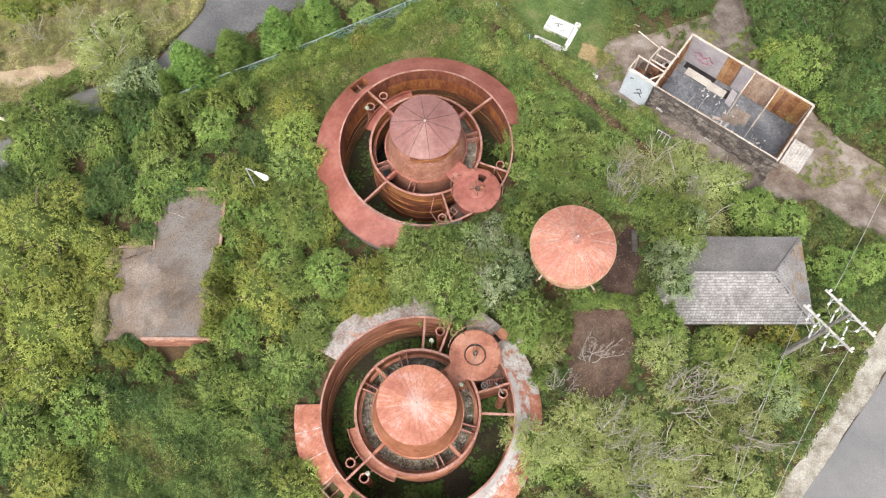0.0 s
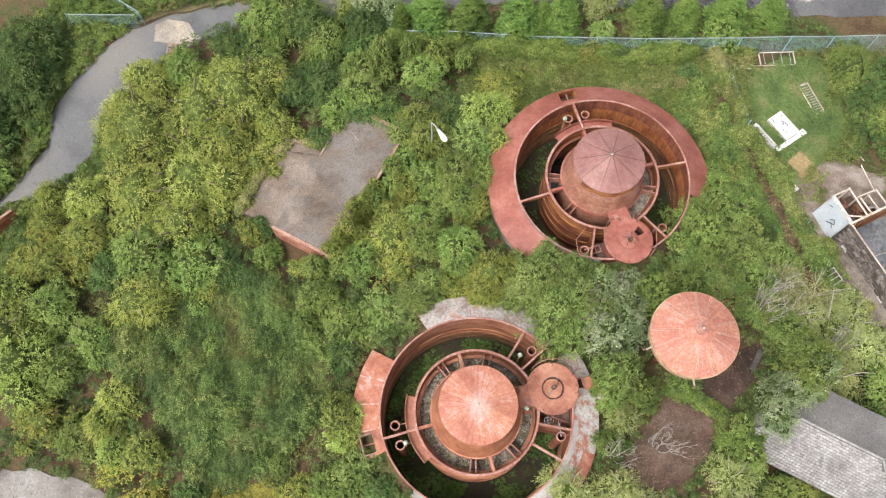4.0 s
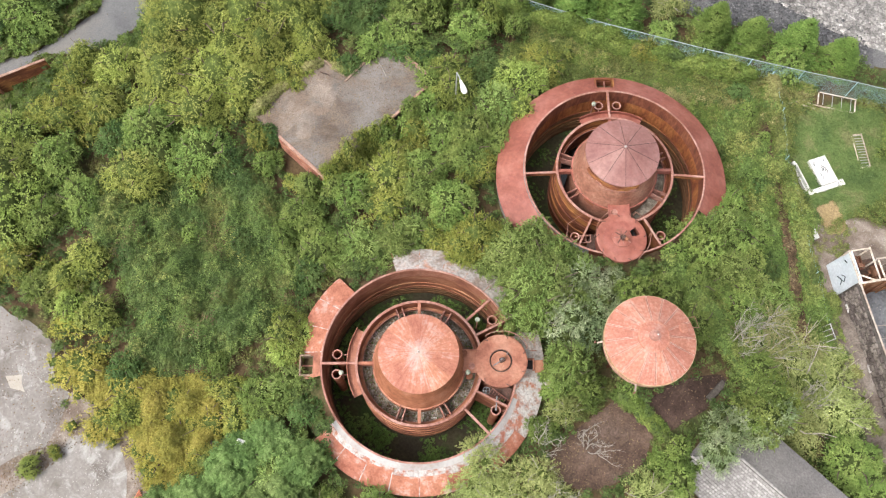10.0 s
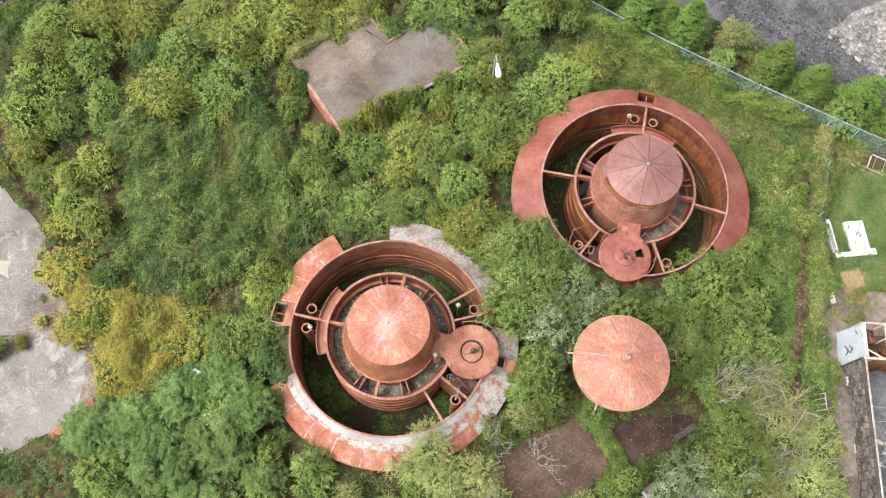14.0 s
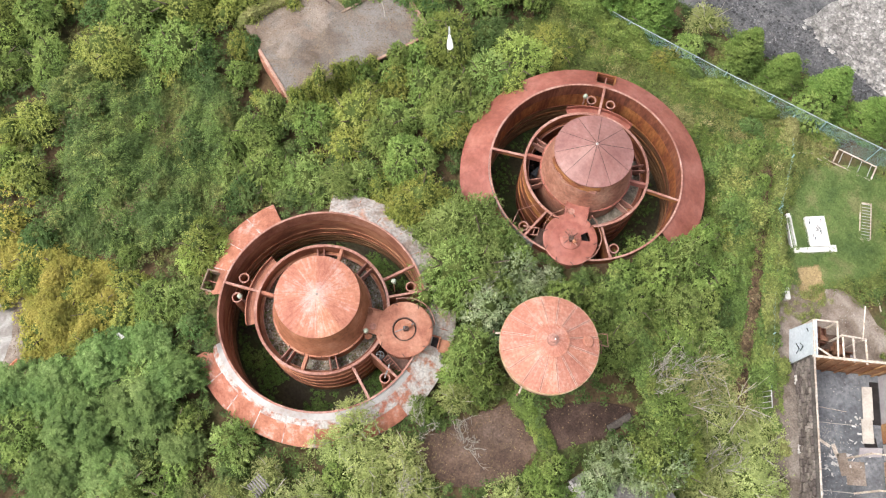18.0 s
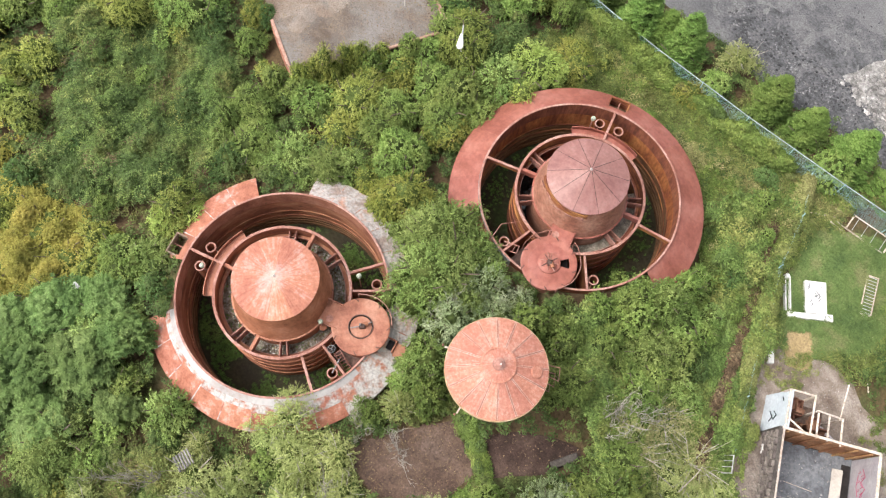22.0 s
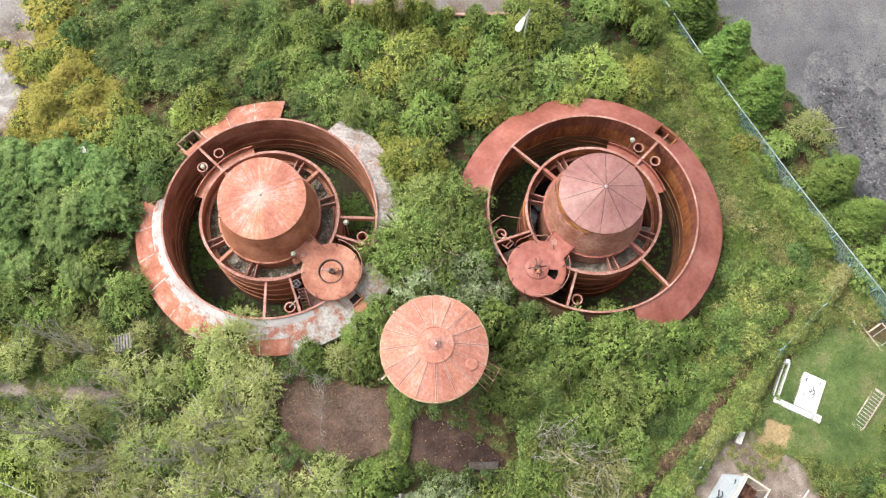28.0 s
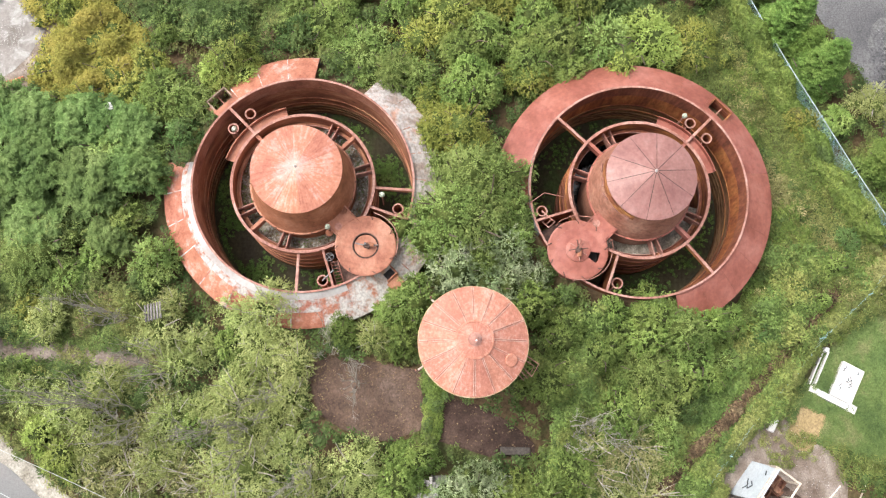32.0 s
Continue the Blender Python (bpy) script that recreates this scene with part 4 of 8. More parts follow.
    for x, g0, g1 in rails:
        pts = [(x + 1.12 * math.cos(radians(g)), 1.12 * math.sin(radians(g)), 1.75 - 0.1 * math.sin(g)) for g in np.linspace(g0, g1, 9)]
        rl = part("handrail", tube(pts, 0.015, 8), rim, t)
        for q in pts[::4]:
            part("rail_post", tube([(q[0], q[1], 1.3), q], 0.018, 6), rim, rl)
    if not a:
        lad = part("ladder", tube([(3.0, -1.25, 1.2), (2.75, -2.0, 0.2)], 0.022, 6), rim, t)
        part("ladder_rail", tube([(3.3, -1.25, 1.2), (3.05, -2.05, 0.2)], 0.022, 6), rim, lad)
        for k in range(6):
            u = k / 5
            part("rung", tube([(3.0 - 0.25 * u, -1.25 - 0.75 * u, 1.2 - u), (3.3 - 0.25 * u, -1.25 - 0.8 * u, 1.2 - u)], 0.014, 6), rim, lad)
        part("chamber_rail", tube([(2.2, -1.6, 1.5), (2.6, -2.2, 1.5), (3.2, -2.3, 1.5)], 0.014, 6), rim, t)
    else:
        # Solid block, coloured near-black as the shaded inside of the outlet box.
        part("side_hatch", box(0.3, 0.34, 0.3, (4.35, -0.05, 0.55)), M["dark_hole"], t, "open outlet box")
        part("side_frame", box(0.06, 0.44, 0.4, (4.53, -0.05, 0.5)), M["rust_orange"], t)
        part("side_frame", box(0.42, 0.05, 0.4, (4.36, 0.17, 0.5)), M["rust_orange"], t)
        part("side_plate", box(0.4, 0.5, 0.05, (4.75, -0.1, 0.72), 5, tilt=(0, 12)), M["rust_orange"], t)
        part("fallen_block", box(0.42, 0.3, 0.2, (5.2, -0.75, 0.4), 30), M["white_flake"], t)
    return t


settling_tank(TANKS["a"], 44.0, "a")
settling_tank(TANKS["b"], -46.0, "b")

# ---- raised closed tank ----


def raised_tank():
    s = thing("elevated_tank", (*SILO, gz(*SILO)), "raised closed steel tank on legs, conical roof of salmon-orange rust", "tank")
    s.location.z = 0
    body = part("body", lathe([(0.02, 3.85), (0.9, 4.0), (1.45, 4.28), (1.53, 4.36), (1.53, 4.88)], 96), M["rust_salmon"], s)
    part("hoop", lathe([(1.56, 4.34), (1.56, 4.39), (1.525, 4.39), (1.525, 4.34)], 72, closed=True), M["coping"], body)
    part("riser_pipe", tube([(0, 0, -0.4), (0, 0, 3.95)], 0.22, 14), M["rust_wall_dark"], s)
    for g in (-138, -48, 42, 132):
        part("leg", tube([at_angle(0.55, g, -0.5), at_angle(0.6, g, 4.0)], 0.07, 8), M["rust_wall_dark"], s)
    for g, rr in ((-138, 1.72), (-65, 1.74)):
        b = part("bracket", box(0.26, 0.06, 0.06, at_angle(rr - 0.08, g, 4.42), g + 12, tilt=(0, 14)), M["weathered_timber"], s, "pale timber bracket")
        part("bracket_pin", box(0.05, 0.06, 0.2, at_angle(rr + 0.12, g, 4.34), g), M["rim_steel"], b)
    part("eave", lathe([(1.625, 4.74), (1.625, 4.935), (1.5, 4.935), (1.5, 4.74)], 96, closed=True), M["eave_cream"], body, "cream-streaked eave band")
    n = 16
    roof = part("roof", lathe([(0.56, 5.475), (0.56, 5.51), (0.5, 5.53), (0.5, 5.475)], 48, closed=True), M["rust_salmon"], s)
    for k in range(n):
        q = 360 / n
        part("roof_panel", plate(0.52, 5.47, 1.6, 4.965, k * q + 0.12, (k + 1) * q - 0.12, 0.03, 4), M["rust_salmon"], roof)
        for w in (-1, 1):
            part("seam", tube([at_angle(0.57, k * q + 2.2 * w, 5.46), at_angle(1.58, k * q + 0.9 * w, 4.985)], 0.009, 5), M["seam_pale"], roof)
    part("crown_plate", lathe([(0.53, 5.49), (0.2, 5.62), (0.2, 5.58), (0.53, 5.45)], 48, closed=True), M["rust_salmon"], roof)
    part("vent", lathe([(0.2, 5.58), (0.2, 5.66), (0.12, 5.7), (0.12, 5.76), (0.01, 5.8)], 24), M["rim_steel"], roof, "capped roof vent")
    part("vent_bolt", box(0.05, 0.05, 0.05, (0.05, 0.03, 5.79)), M["white_paint"], roof)
    hatch = part("roof_hatch", lathe([(0.2, 0.0), (0.2, 0.05), (0.17, 0.07), (0.01, 0.07)], 24), M["rust_salmon"], roof)
    hatch.matrix_basis = pose(*at_angle(1.2, 62, 5.13), 0, 25, 62)
    for k in range(3):
        part("ladder_hoop", tube([at_angle(1.55, 66, 4.4 - k), at_angle(2.0, 60, 4.5 - k), at_angle(2.05, 72, 4.5 - k), at_angle(1.55, 78, 4.4 - k)], 0.018, 6), M["rim_steel"], s)
    return s


raised_tank()

# ---- flat-roofed pump house ----
SLAB_PLAN = [(-14.4, 8.05), (-9.7, 8.05), (-9.7, 14.95), (-12.4, 14.95), (-12.4, 12.3), (-14.4, 12.3)]
HOUSE_PLAN = [(8.2, 21.2), (15.3, 16.0), (18.2, 17.6), (17.4, 19.6), (12.0, 23.6), (10.2, 23)]


def soil_drift(h, top):
    """Washed soil that slopes from the flat roof on to the lower one."""
    rng = np.random.default_rng(12)
    nx, ny = 9, 22
    V = []
    for j in range(ny):
        for i in range(nx):
            u, v = i / (nx - 1), j / (ny - 1)
            x = -3.2 + (2.6 + 0.3 * math.sin(5 * v + 1) + 0.2 * math.sin(13 * v)) * u
            y = -3.15 + 4.0 * v
            e = min(1.0, 6 * v, 6 * (1 - v))
            z = (top - 0.22 + 0.34 * smooth(0.25, 0.75, u) - 0.07 * smooth(0.72, 1.0, u) + rng.normal(0, 0.012)) if 0 < i < nx - 1 else top - (0.26 if i == 0 else -0.02)
            V.append((x, y, z - (1 - e) * 0.12))
    F = [(j * nx + i, j * nx + i + 1, (j + 1) * nx + i + 1, (j + 1) * nx + i) for j in range(ny - 1) for i in range(nx - 1)]
    part("soil_drift", mesh("soil_drift", V, F, M["roof_soil"]), None, h, "brown soil drifted over the roof's edge")


def pump_house():
    h = thing("pump_house", (-11.1, 11.5, gz(-11, 8)), "low brick pump house with a gritty flat roof, overgrown", "building")
    g = gz(-11, 8)
    top = 0.5 - g
    part("wall", box(2.8, 6.9, top - 0.02, (0, 0.1, 0), 0, 0.0), M["mortar"], h)
    part("roof", box(2.86, 6.7, 0.06, (0, 0.1, top), 0), M["roof_grit"], h, "grey gritty flat roof")
    part("coping", box(2.95, 0.13, 0.1, (0, -3.3, top + 0.02), 0), M["coping"], h, "pinkish brick coping")
    part("coping", box(0.12, 2.6, 0.1, (1.46, 2.1, top + 0.02), 0), M["coping"], h)
    part("coping", box(2.0, 0.16, 0.1, (0.3, 3.5, top + 0.02), 0), M["coping"], h)
    part("annex_wall", box(1.9, 4.0, top - 0.3, (-2.36, -1.2, 0), 0), M["concrete"], h)
    part("annex_roof", box(2.0, 4.1, 0.06, (-2.4, -1.2, top - 0.3), 0), M["roof_soil"], h, "lower roof under washed-in soil")
    part("broken_beam", box(0.1, 1.3, 0.12, (-1.42, 1.3, top), 3), M["old_timber"], h)
    part("broken_beam", box(1.4, 0.1, 0.1, (-2.3, 0.88, top - 0.24), 2), M["old_timber"], h)
    soil_drift(h, top)
    for x, y, l, g in ((-2.6, -0.6, 1.2, 50), (-2.3, -0.9, 0.9, 38), (-1.0, 2.4, 0.8, -20)):
        part("dead_branch", tube([(x, y, top - 0.2 if x < -1.5 else top + 0.08), (x + 0.5 * l * math.cos(radians(g)), y + 0.5 * l * math.sin(radians(g)) + 0.04, (top - 0.17) if x < -1.5 else top + 0.1), (x + l * math.cos(radians(g)), y + l * math.sin(radians(g)), top - 0.18 if x < -1.5 else top + 0.08)], 0.014, 5), M["dead_wood"], h)
    part("bent_pipe", tube([(-2.7, 0.3, top - 0.2), (-2.3, 0.45, top - 0.15), (-1.9, 0.35, top - 0.2)], 0.03, 8), M["black_iron"], h)
    brick = box(0.205, 0.06, 0.066, (0, 0, 0), 0, 0.006)
    first = part("brick", brick, M["brick"], h)
    rows = int(top / 0.078)
    for j in range(rows):
        for i in range(13):
            x = -1.36 + i * 0.215 + (0.1 if j % 2 else 0)
            ob = first if i == j == 0 else part("brick", first.data, None, h)
            ob.location = (x, -3.36 - 0.012 * ((i * 7 + j * 3) % 3) / 2, 0.01 + j * 0.078)
    return h


pump_house()

# ---- roofless stone house ----

FLOOR_TOP = gz(14.5, 17.5) - 0.05 + 0.165


def stone_house():
    g = gz(14.5, 17.5) - 0.05
    h = thing("stone_house", (9.85, 20.3, g), "roofless stone house with black floor and bare inner walls", "house", turn=-36.6)
    L, W, T = 6.5, 3.55, 0.5 - g
    part("floor", box(L, W, 0.16, (L / 2, W / 2, 0), 0, 0), M["black_floor"], h, "worn black sheet floor")
    part("front_wall", box(L, 0.2, T - 0.03, (L / 2, 0.0, 0), 0, 0), M["mortar"], h)
    part("wall_plate", box(L + 0.1, 0.07, 0.05, (L / 2, 0.06, T - 0.03), 0), M["weathered_timber"], h)
    # end wall towards the lean-to
    e = part("end_wall", box(0.08, W, T - 0.1, (0.02, W / 2, 0), 0, 0), M["pine_board"], h)
    part("end_rail", box(0.1, W, 0.06, (0.02, W / 2, T - 0.06), 0), M["weathered_timber"], e)
    for k in range(7):
        part("stud", box(0.05, 0.08, T - 0.15, (0.11, 0.25 + k * 0.5, 0.1), 0), M["pine_board"], e)
    b = part("far_end_wall", box(0.08, W, T - 0.1, (L, W / 2, 0), 0, 0), M["pine_board"], h)
    part("end_rail", box(0.1, W, 0.06, (L, W / 2, T - 0.06), 0), M["weathered_timber"], b)
    # back wall in sections
    sections = ((0.1, 2.0, "lilac_wall"), (2.0, 2.75, "pine_board"), (2.8, 3.4, "lilac_wall"), (3.45, 4.7, "tan_panel"), (4.75, 6.4, "pine_board"))
    for x0, x1, key in sections:
        s = part("back_wall", box(x1 - x0, 0.09, T - 0.08, ((x0 + x1) / 2, W, 0), 0, 0), M[key], h)
        if key != "lilac_wall":
            for k in range(int((x1 - x0) / 0.28)):
                part("board", box(0.25, 0.025, T - 0.3, (x0 + 0.16 + k * 0.28, W - 0.06, 0.16), 0), M[key], s)
    part("back_rail", box(L, 0.1, 0.06, (L / 2, W, T - 0.06), 0), M["weathered_timber"], h)
    # inner partitions and fallen sheets
    for x, l in ((3.45, 1.5), (4.75, 1.3)):
        part("partition_rail", box(0.06, l, 0.06, (x, W - l / 2, T - 0.15), 0), M["weathered_timber"], h)
        part("partition_post", box(0.07, 0.07, T - 0.2, (x, W - l, 0.1), 0), M["weathered_timber"], h)
    # Near-black slab stands in for the dark opening low in the lilac wall.
    part("dark_panel", box(1.7, 0.34, 0.05, (1.2, W - 0.26, 0.17), 0), M["dark_hole"], h)
    part("fallen_panel", box(1.3, 0.38, 0.05, (1.25, W - 0.62, 0.3), -1, tilt=(14, 0)), M["old_board"], h, "fallen pale board")
    part("fallen_panel", box(0.95, 0.42, 0.05, (2.35, W - 0.68, 0.27), 2, tilt=(10, 2)), M["old_board"], h, "fallen pale board")
    part("fallen_panel", box(0.42, 0.9, 0.05, (3.15, W - 0.6, 0.2), 5, tilt=(0, 30)), M["lilac_wall"], h)
    part("dark_panel", box(0.5, 0.5, 0.04, (2.85, W - 0.55, 0.172), 10), M["dark_hole"], h)
    for x, y0, y1 in ((2.15, 0.15, 2.6), (3.95, 0.15, 1.2), (4.75, 0.2, 2.3)):
        part("floor_seam", box(0.025, y1 - y0, 0.012, (x, (y0 + y1) / 2, 0.16), 0, 0.003), M["old_board"], h)
    part("floor_sheet", box(0.9, 0.75, 0.012, (4.0, 2.35, 0.162), 2, 0.004), M["yard_dirt"], h, "tan patch of bare subfloor")
    flakes = random.Random(21)
    for cx, cy, spread, count in ((2.2, 2.55, 0.3, 12), (3.45, 1.75, 0.28, 14), (3.6, 2.25, 0.35, 10), (3.7, 1.25, 0.25, 8), (5.4, 1.6, 0.3, 6), (0.35, 0.5, 0.2, 4), (1.5, 0.35, 0.4, 5)):
        for _ in range(count):
            part("plaster_scrap", box(flakes.uniform(0.04, 0.2), flakes.uniform(0.03, 0.1), 0.012, (cx + flakes.gauss(0, spread), max(0.2, min(W - 0.3, cy + flakes.gauss(0, spread))), 0.163), flakes.uniform(0, 180), 0.003), M["pale_concrete"], h)
    part("toppled_block", box(0.4, 0.3, 0.3, (6.15, W + 0.25, 0.1), 20), M["pale_concrete"], h)
    for x, y, sx, sy, r in ((2.9, 1.1, 0.7, 0.12, 60), (3.2, 1.6, 0.5, 0.16, 20), (4.7, 0.6, 0.9, 0.03, 70), (5.9, 0.8, 0.03, 1.0, -10), (1.6, 1.6, 0.02, 1.1, -5), (3.7, 1.9, 0.85, 0.4, 12)):
        part("debris", box(sx, sy, 0.025, (x, y, 0.165), r), M["weathered_timber"] if sx < 0.8 else M["yard_dirt"], h)
    part("graffiti_mark", tube([(0.5, W - 0.06, 1.1), (0.8, W - 0.06, 1.3), (1.0, W - 0.06, 1.0), (1.25, W - 0.06, 1.35), (1.5, W - 0.06, 1.05)], 0.014, 6), M["graffiti"], h)
    part("graffiti_mark", tube([(0.7, W - 0.06, 0.8), (1.1, W - 0.06, 0.7), (1.5, W - 0.06, 0.85)], 0.012, 6), M["graffiti"], h)
    for k in range(9):
        gx, gzz = 0.55 + 0.11 * k, 0.85 + 0.3 * math.sin(k * 2.1) ** 2
        part("graffiti_mark", tube([(gx, W - 0.06, gzz), (gx + 0.05, W - 0.062, gzz + 0.12), (gx + 0.1, W - 0.06, gzz - 0.05)], 0.012, 5), M["graffiti"], h)
    # window blocks in the stone front
    for x, z in ((0.75, 0.85), (2.05, 0.6), (3.4, 0.8), (4.7, 0.55)):
        s = part("window_sill", box(0.36, 0.16, 0.2, (x, -0.13, z), 0), M["pale_concrete"], h, "whitewashed block")
        part("sill_slot", box(0.025, 0.02, 0.12, (x - 0.06, -0.2085, z + 0.04), 0), M["dark_hole"], s)
        part("sill_slot", box(0.025, 0.02, 0.12, (x + 0.06, -0.2085, z + 0.04), 0), M["dark_hole"], s)
    rng = random.Random(3)
    stones = [part("stone", box(0.32, 0.12, 0.17, (0, 0, 0), 0, 0.03), M["stone"], h), part("stone", box(0.24, 0.13, 0.16, (0, 0, 0), 0, 0.035), M["stone"], h)]
    used = [False, False]
    for j in range(int(T / 0.19)):
        x = 0.1 + 0.1 * (j % 2)
        while x < L - 0.1:
            k = rng.randrange(2)
            ob = stones[k] if not used[k] else part("stone", stones[k].data, None, h)
            used[k] = True
            wd = (0.34, 0.26)[k]
            ob.location = (x + wd / 2, -0.1 - rng.uniform(0, 0.04), 0.02 + j * 0.19)
            x += wd
    return h


stone_house()


def earth_bank():
    """Earth heaped along the stone front, falling away from the wall."""
    outs, n = (0.12, 0.3, 0.5, 0.75, 1.0, 1.25, 1.5), 34
    V = []
    for k in range(n + 1):
        along = -0.2 + 7.0 * k / n
        for o in outs:
            x, y = 9.85 + 0.803 * along - 0.596 * o, 20.3 - 0.596 * along - 0.803 * o
            h = 0.85 * (1 - smooth(0.35, 1.45, o)) * smooth(-0.3, 0.5, along) * (1 - smooth(5.8, 6.9, along))
            V.append((x, y, gz(x, y) + h - 0.04 + 0.09 * noise.noise(Vector((2.1 * x, 2.1 * y, 0.0)))))
    w = len(outs)
    F = [(k * w + i, (k + 1) * w + i, (k + 1) * w + i + 1, k * w + i + 1) for k in range(n) for i in range(w - 1)]
    return tagged(part("ground_bank", mesh("ground_bank", V, F, M["drive_gravel"])), "trodden earth heaped against the stone wall", "earth bank", kind="structure")


earth_bank()


def lean_to():
    g = gz(9.5, 21.5)
    s = thing("lean_to", (8.78, 21.3, g), "half-collapsed timber lean-to with a pale blue board front", "shed", turn=-37.5)
    T = 0.3 - g
    p = part("front_board", box(1.42, 0.05, T + 0.1, (0.71, -0.2, 0.02), 0, tilt=(-9, 0)), M["pale_blue_board"], s, "pale blue board with black marks")
    for pts in (((0.75, 0.9), (0.9, 1.1), (1.05, 0.9), (0.85, 0.75)), ((0.7, 0.6), (0.95, 0.8), (1.1, 0.6)), ((0.25, 1.4), (0.4, 1.5))):
        part("paint_mark", tube([(x, -0.235 + 0.165 * (z / 1.5), z) for x, z in pts], 0.02, 6), M["mark_black"], p)
    for x, y in ((0, 0), (1.42, 0), (0, 0.92), (0.53, 2.0), (0.52, 1.06), (1.46, 0.9)):
        part("post", box(0.07, 0.07, T, (x, y, 0)), M["weathered_timber"], s)
    for x0, y0, x1, y1 in ((0.03, 0, 1.42, 0), (0, 0, 0, 0.92), (-0.05, 0.92, 1.5, 0.89), (1.05, 0.03, 1.48, 0.8), (0.5, 1.04, 0.55, 2.02), (0.56, 1.1, 1.52, 1.12), (0.56, 1.5, 1.52, 1.52), (0.58, 1.98, 1.55, 2.0)):
        d = math.hypot(x1 - x0, y1 - y0)
        part("rafter", box(d, 0.06, 0.07, ((x0 + x1) / 2, (y0 + y1) / 2, T + 0.002 * len(s.children)), math.degrees(math.atan2(y1 - y0, x1 - x0))), M["weathered_timber"], s)
    for k, (x, y, z, l, g) in enumerate(((0.35, 0.45, 0.95, 0.55, 96), (0.5, 0.62, 1.15, 0.5, 84), (0.95, 0.4, 0.5, 0.75, 4), (0.8, 0.6, 0.75, 0.7, -6), (1.15, 0.6, 0.95, 0.6, 70), (1.05, 1.3, 0.8, 0.8, 20), (1.2, 1.7, 0.6, 0.7, -30))):
        part("loose_board", box(l, 0.2, 0.03, (x, y, z), g, tilt=(8 * (k % 3 - 1), 5)), M["brown_panel"], s)
    for x, y, l in ((0.62, 0.5, 0.8), (1.1, 0.5, 0.8), (0.9, 1.5, 0.9)):
        part("shelf", box(0.06, l, 0.9, (x, y, 0.06)), M["brown_panel"], s)
    for x, y, z, l, w in ((0.35, 0.3, 1.1, 0.5, 0.4), (0.35, 0.62, 0.95, 0.5, 0.3), (0.8, 0.3, 0.85, 0.36, 0.44), (1.2, 0.35, 0.7, 0.3, 0.5), (1.15, 0.72, 1.0, 0.4, 0.2), (0.85, 1.3, 0.95, 0.5, 0.34), (1.3, 1.75, 0.8, 0.36, 0.4)):
        c = part("crate", box(l, w, 0.04, (x, y, z)), M["brown_panel"], s, "dark brown wooden crate")
        for d in (-1, 1):
            part("crate_side", box(l, 0.03, 0.2, (x, y + d * w / 2, z + 0.04)), M["brown_panel"], c)
            part("crate_end", box(0.03, w - 0.04, 0.2, (x + d * (l / 2 - 0.015), y, z + 0.041)), M["brown_panel"], c)
    part("shed_floor", box(1.5, 2.0, 0.06, (0.75, 1.0, 0)), M["bare_earth"], s)
    part("leaning_board", box(1.35, 0.24, 0.04, (0.98, 2.25, 0.25), 52, tilt=(0, -14)), M["lilac_wall"], s)
    part("pole", tube([(0.62, 1.9, T), (-0.75, 2.0, T + 0.15)], 0.025, 6), M["weathered_timber"], s)
    return s


lean_to()
r = thing("boarded_ramp", (16.8, 17.5, gz(16.8, 17.5)), "white boarded step platform against the house", "platform", turn=-36.6)
for k in range(7):
    part("plank", box(0.14, 1.55 - 0.03 * (k % 3), 0.05, (-0.45 + k * 0.145, 0, 0.32)), M["silver_board"], r)
for s in (-1, 1):
    part("bearer", box(1.0, 0.1, 0.32, (0, s * 0.6, 0)), M["weathered_timber"], r)

# ---- hip-roofed house ----


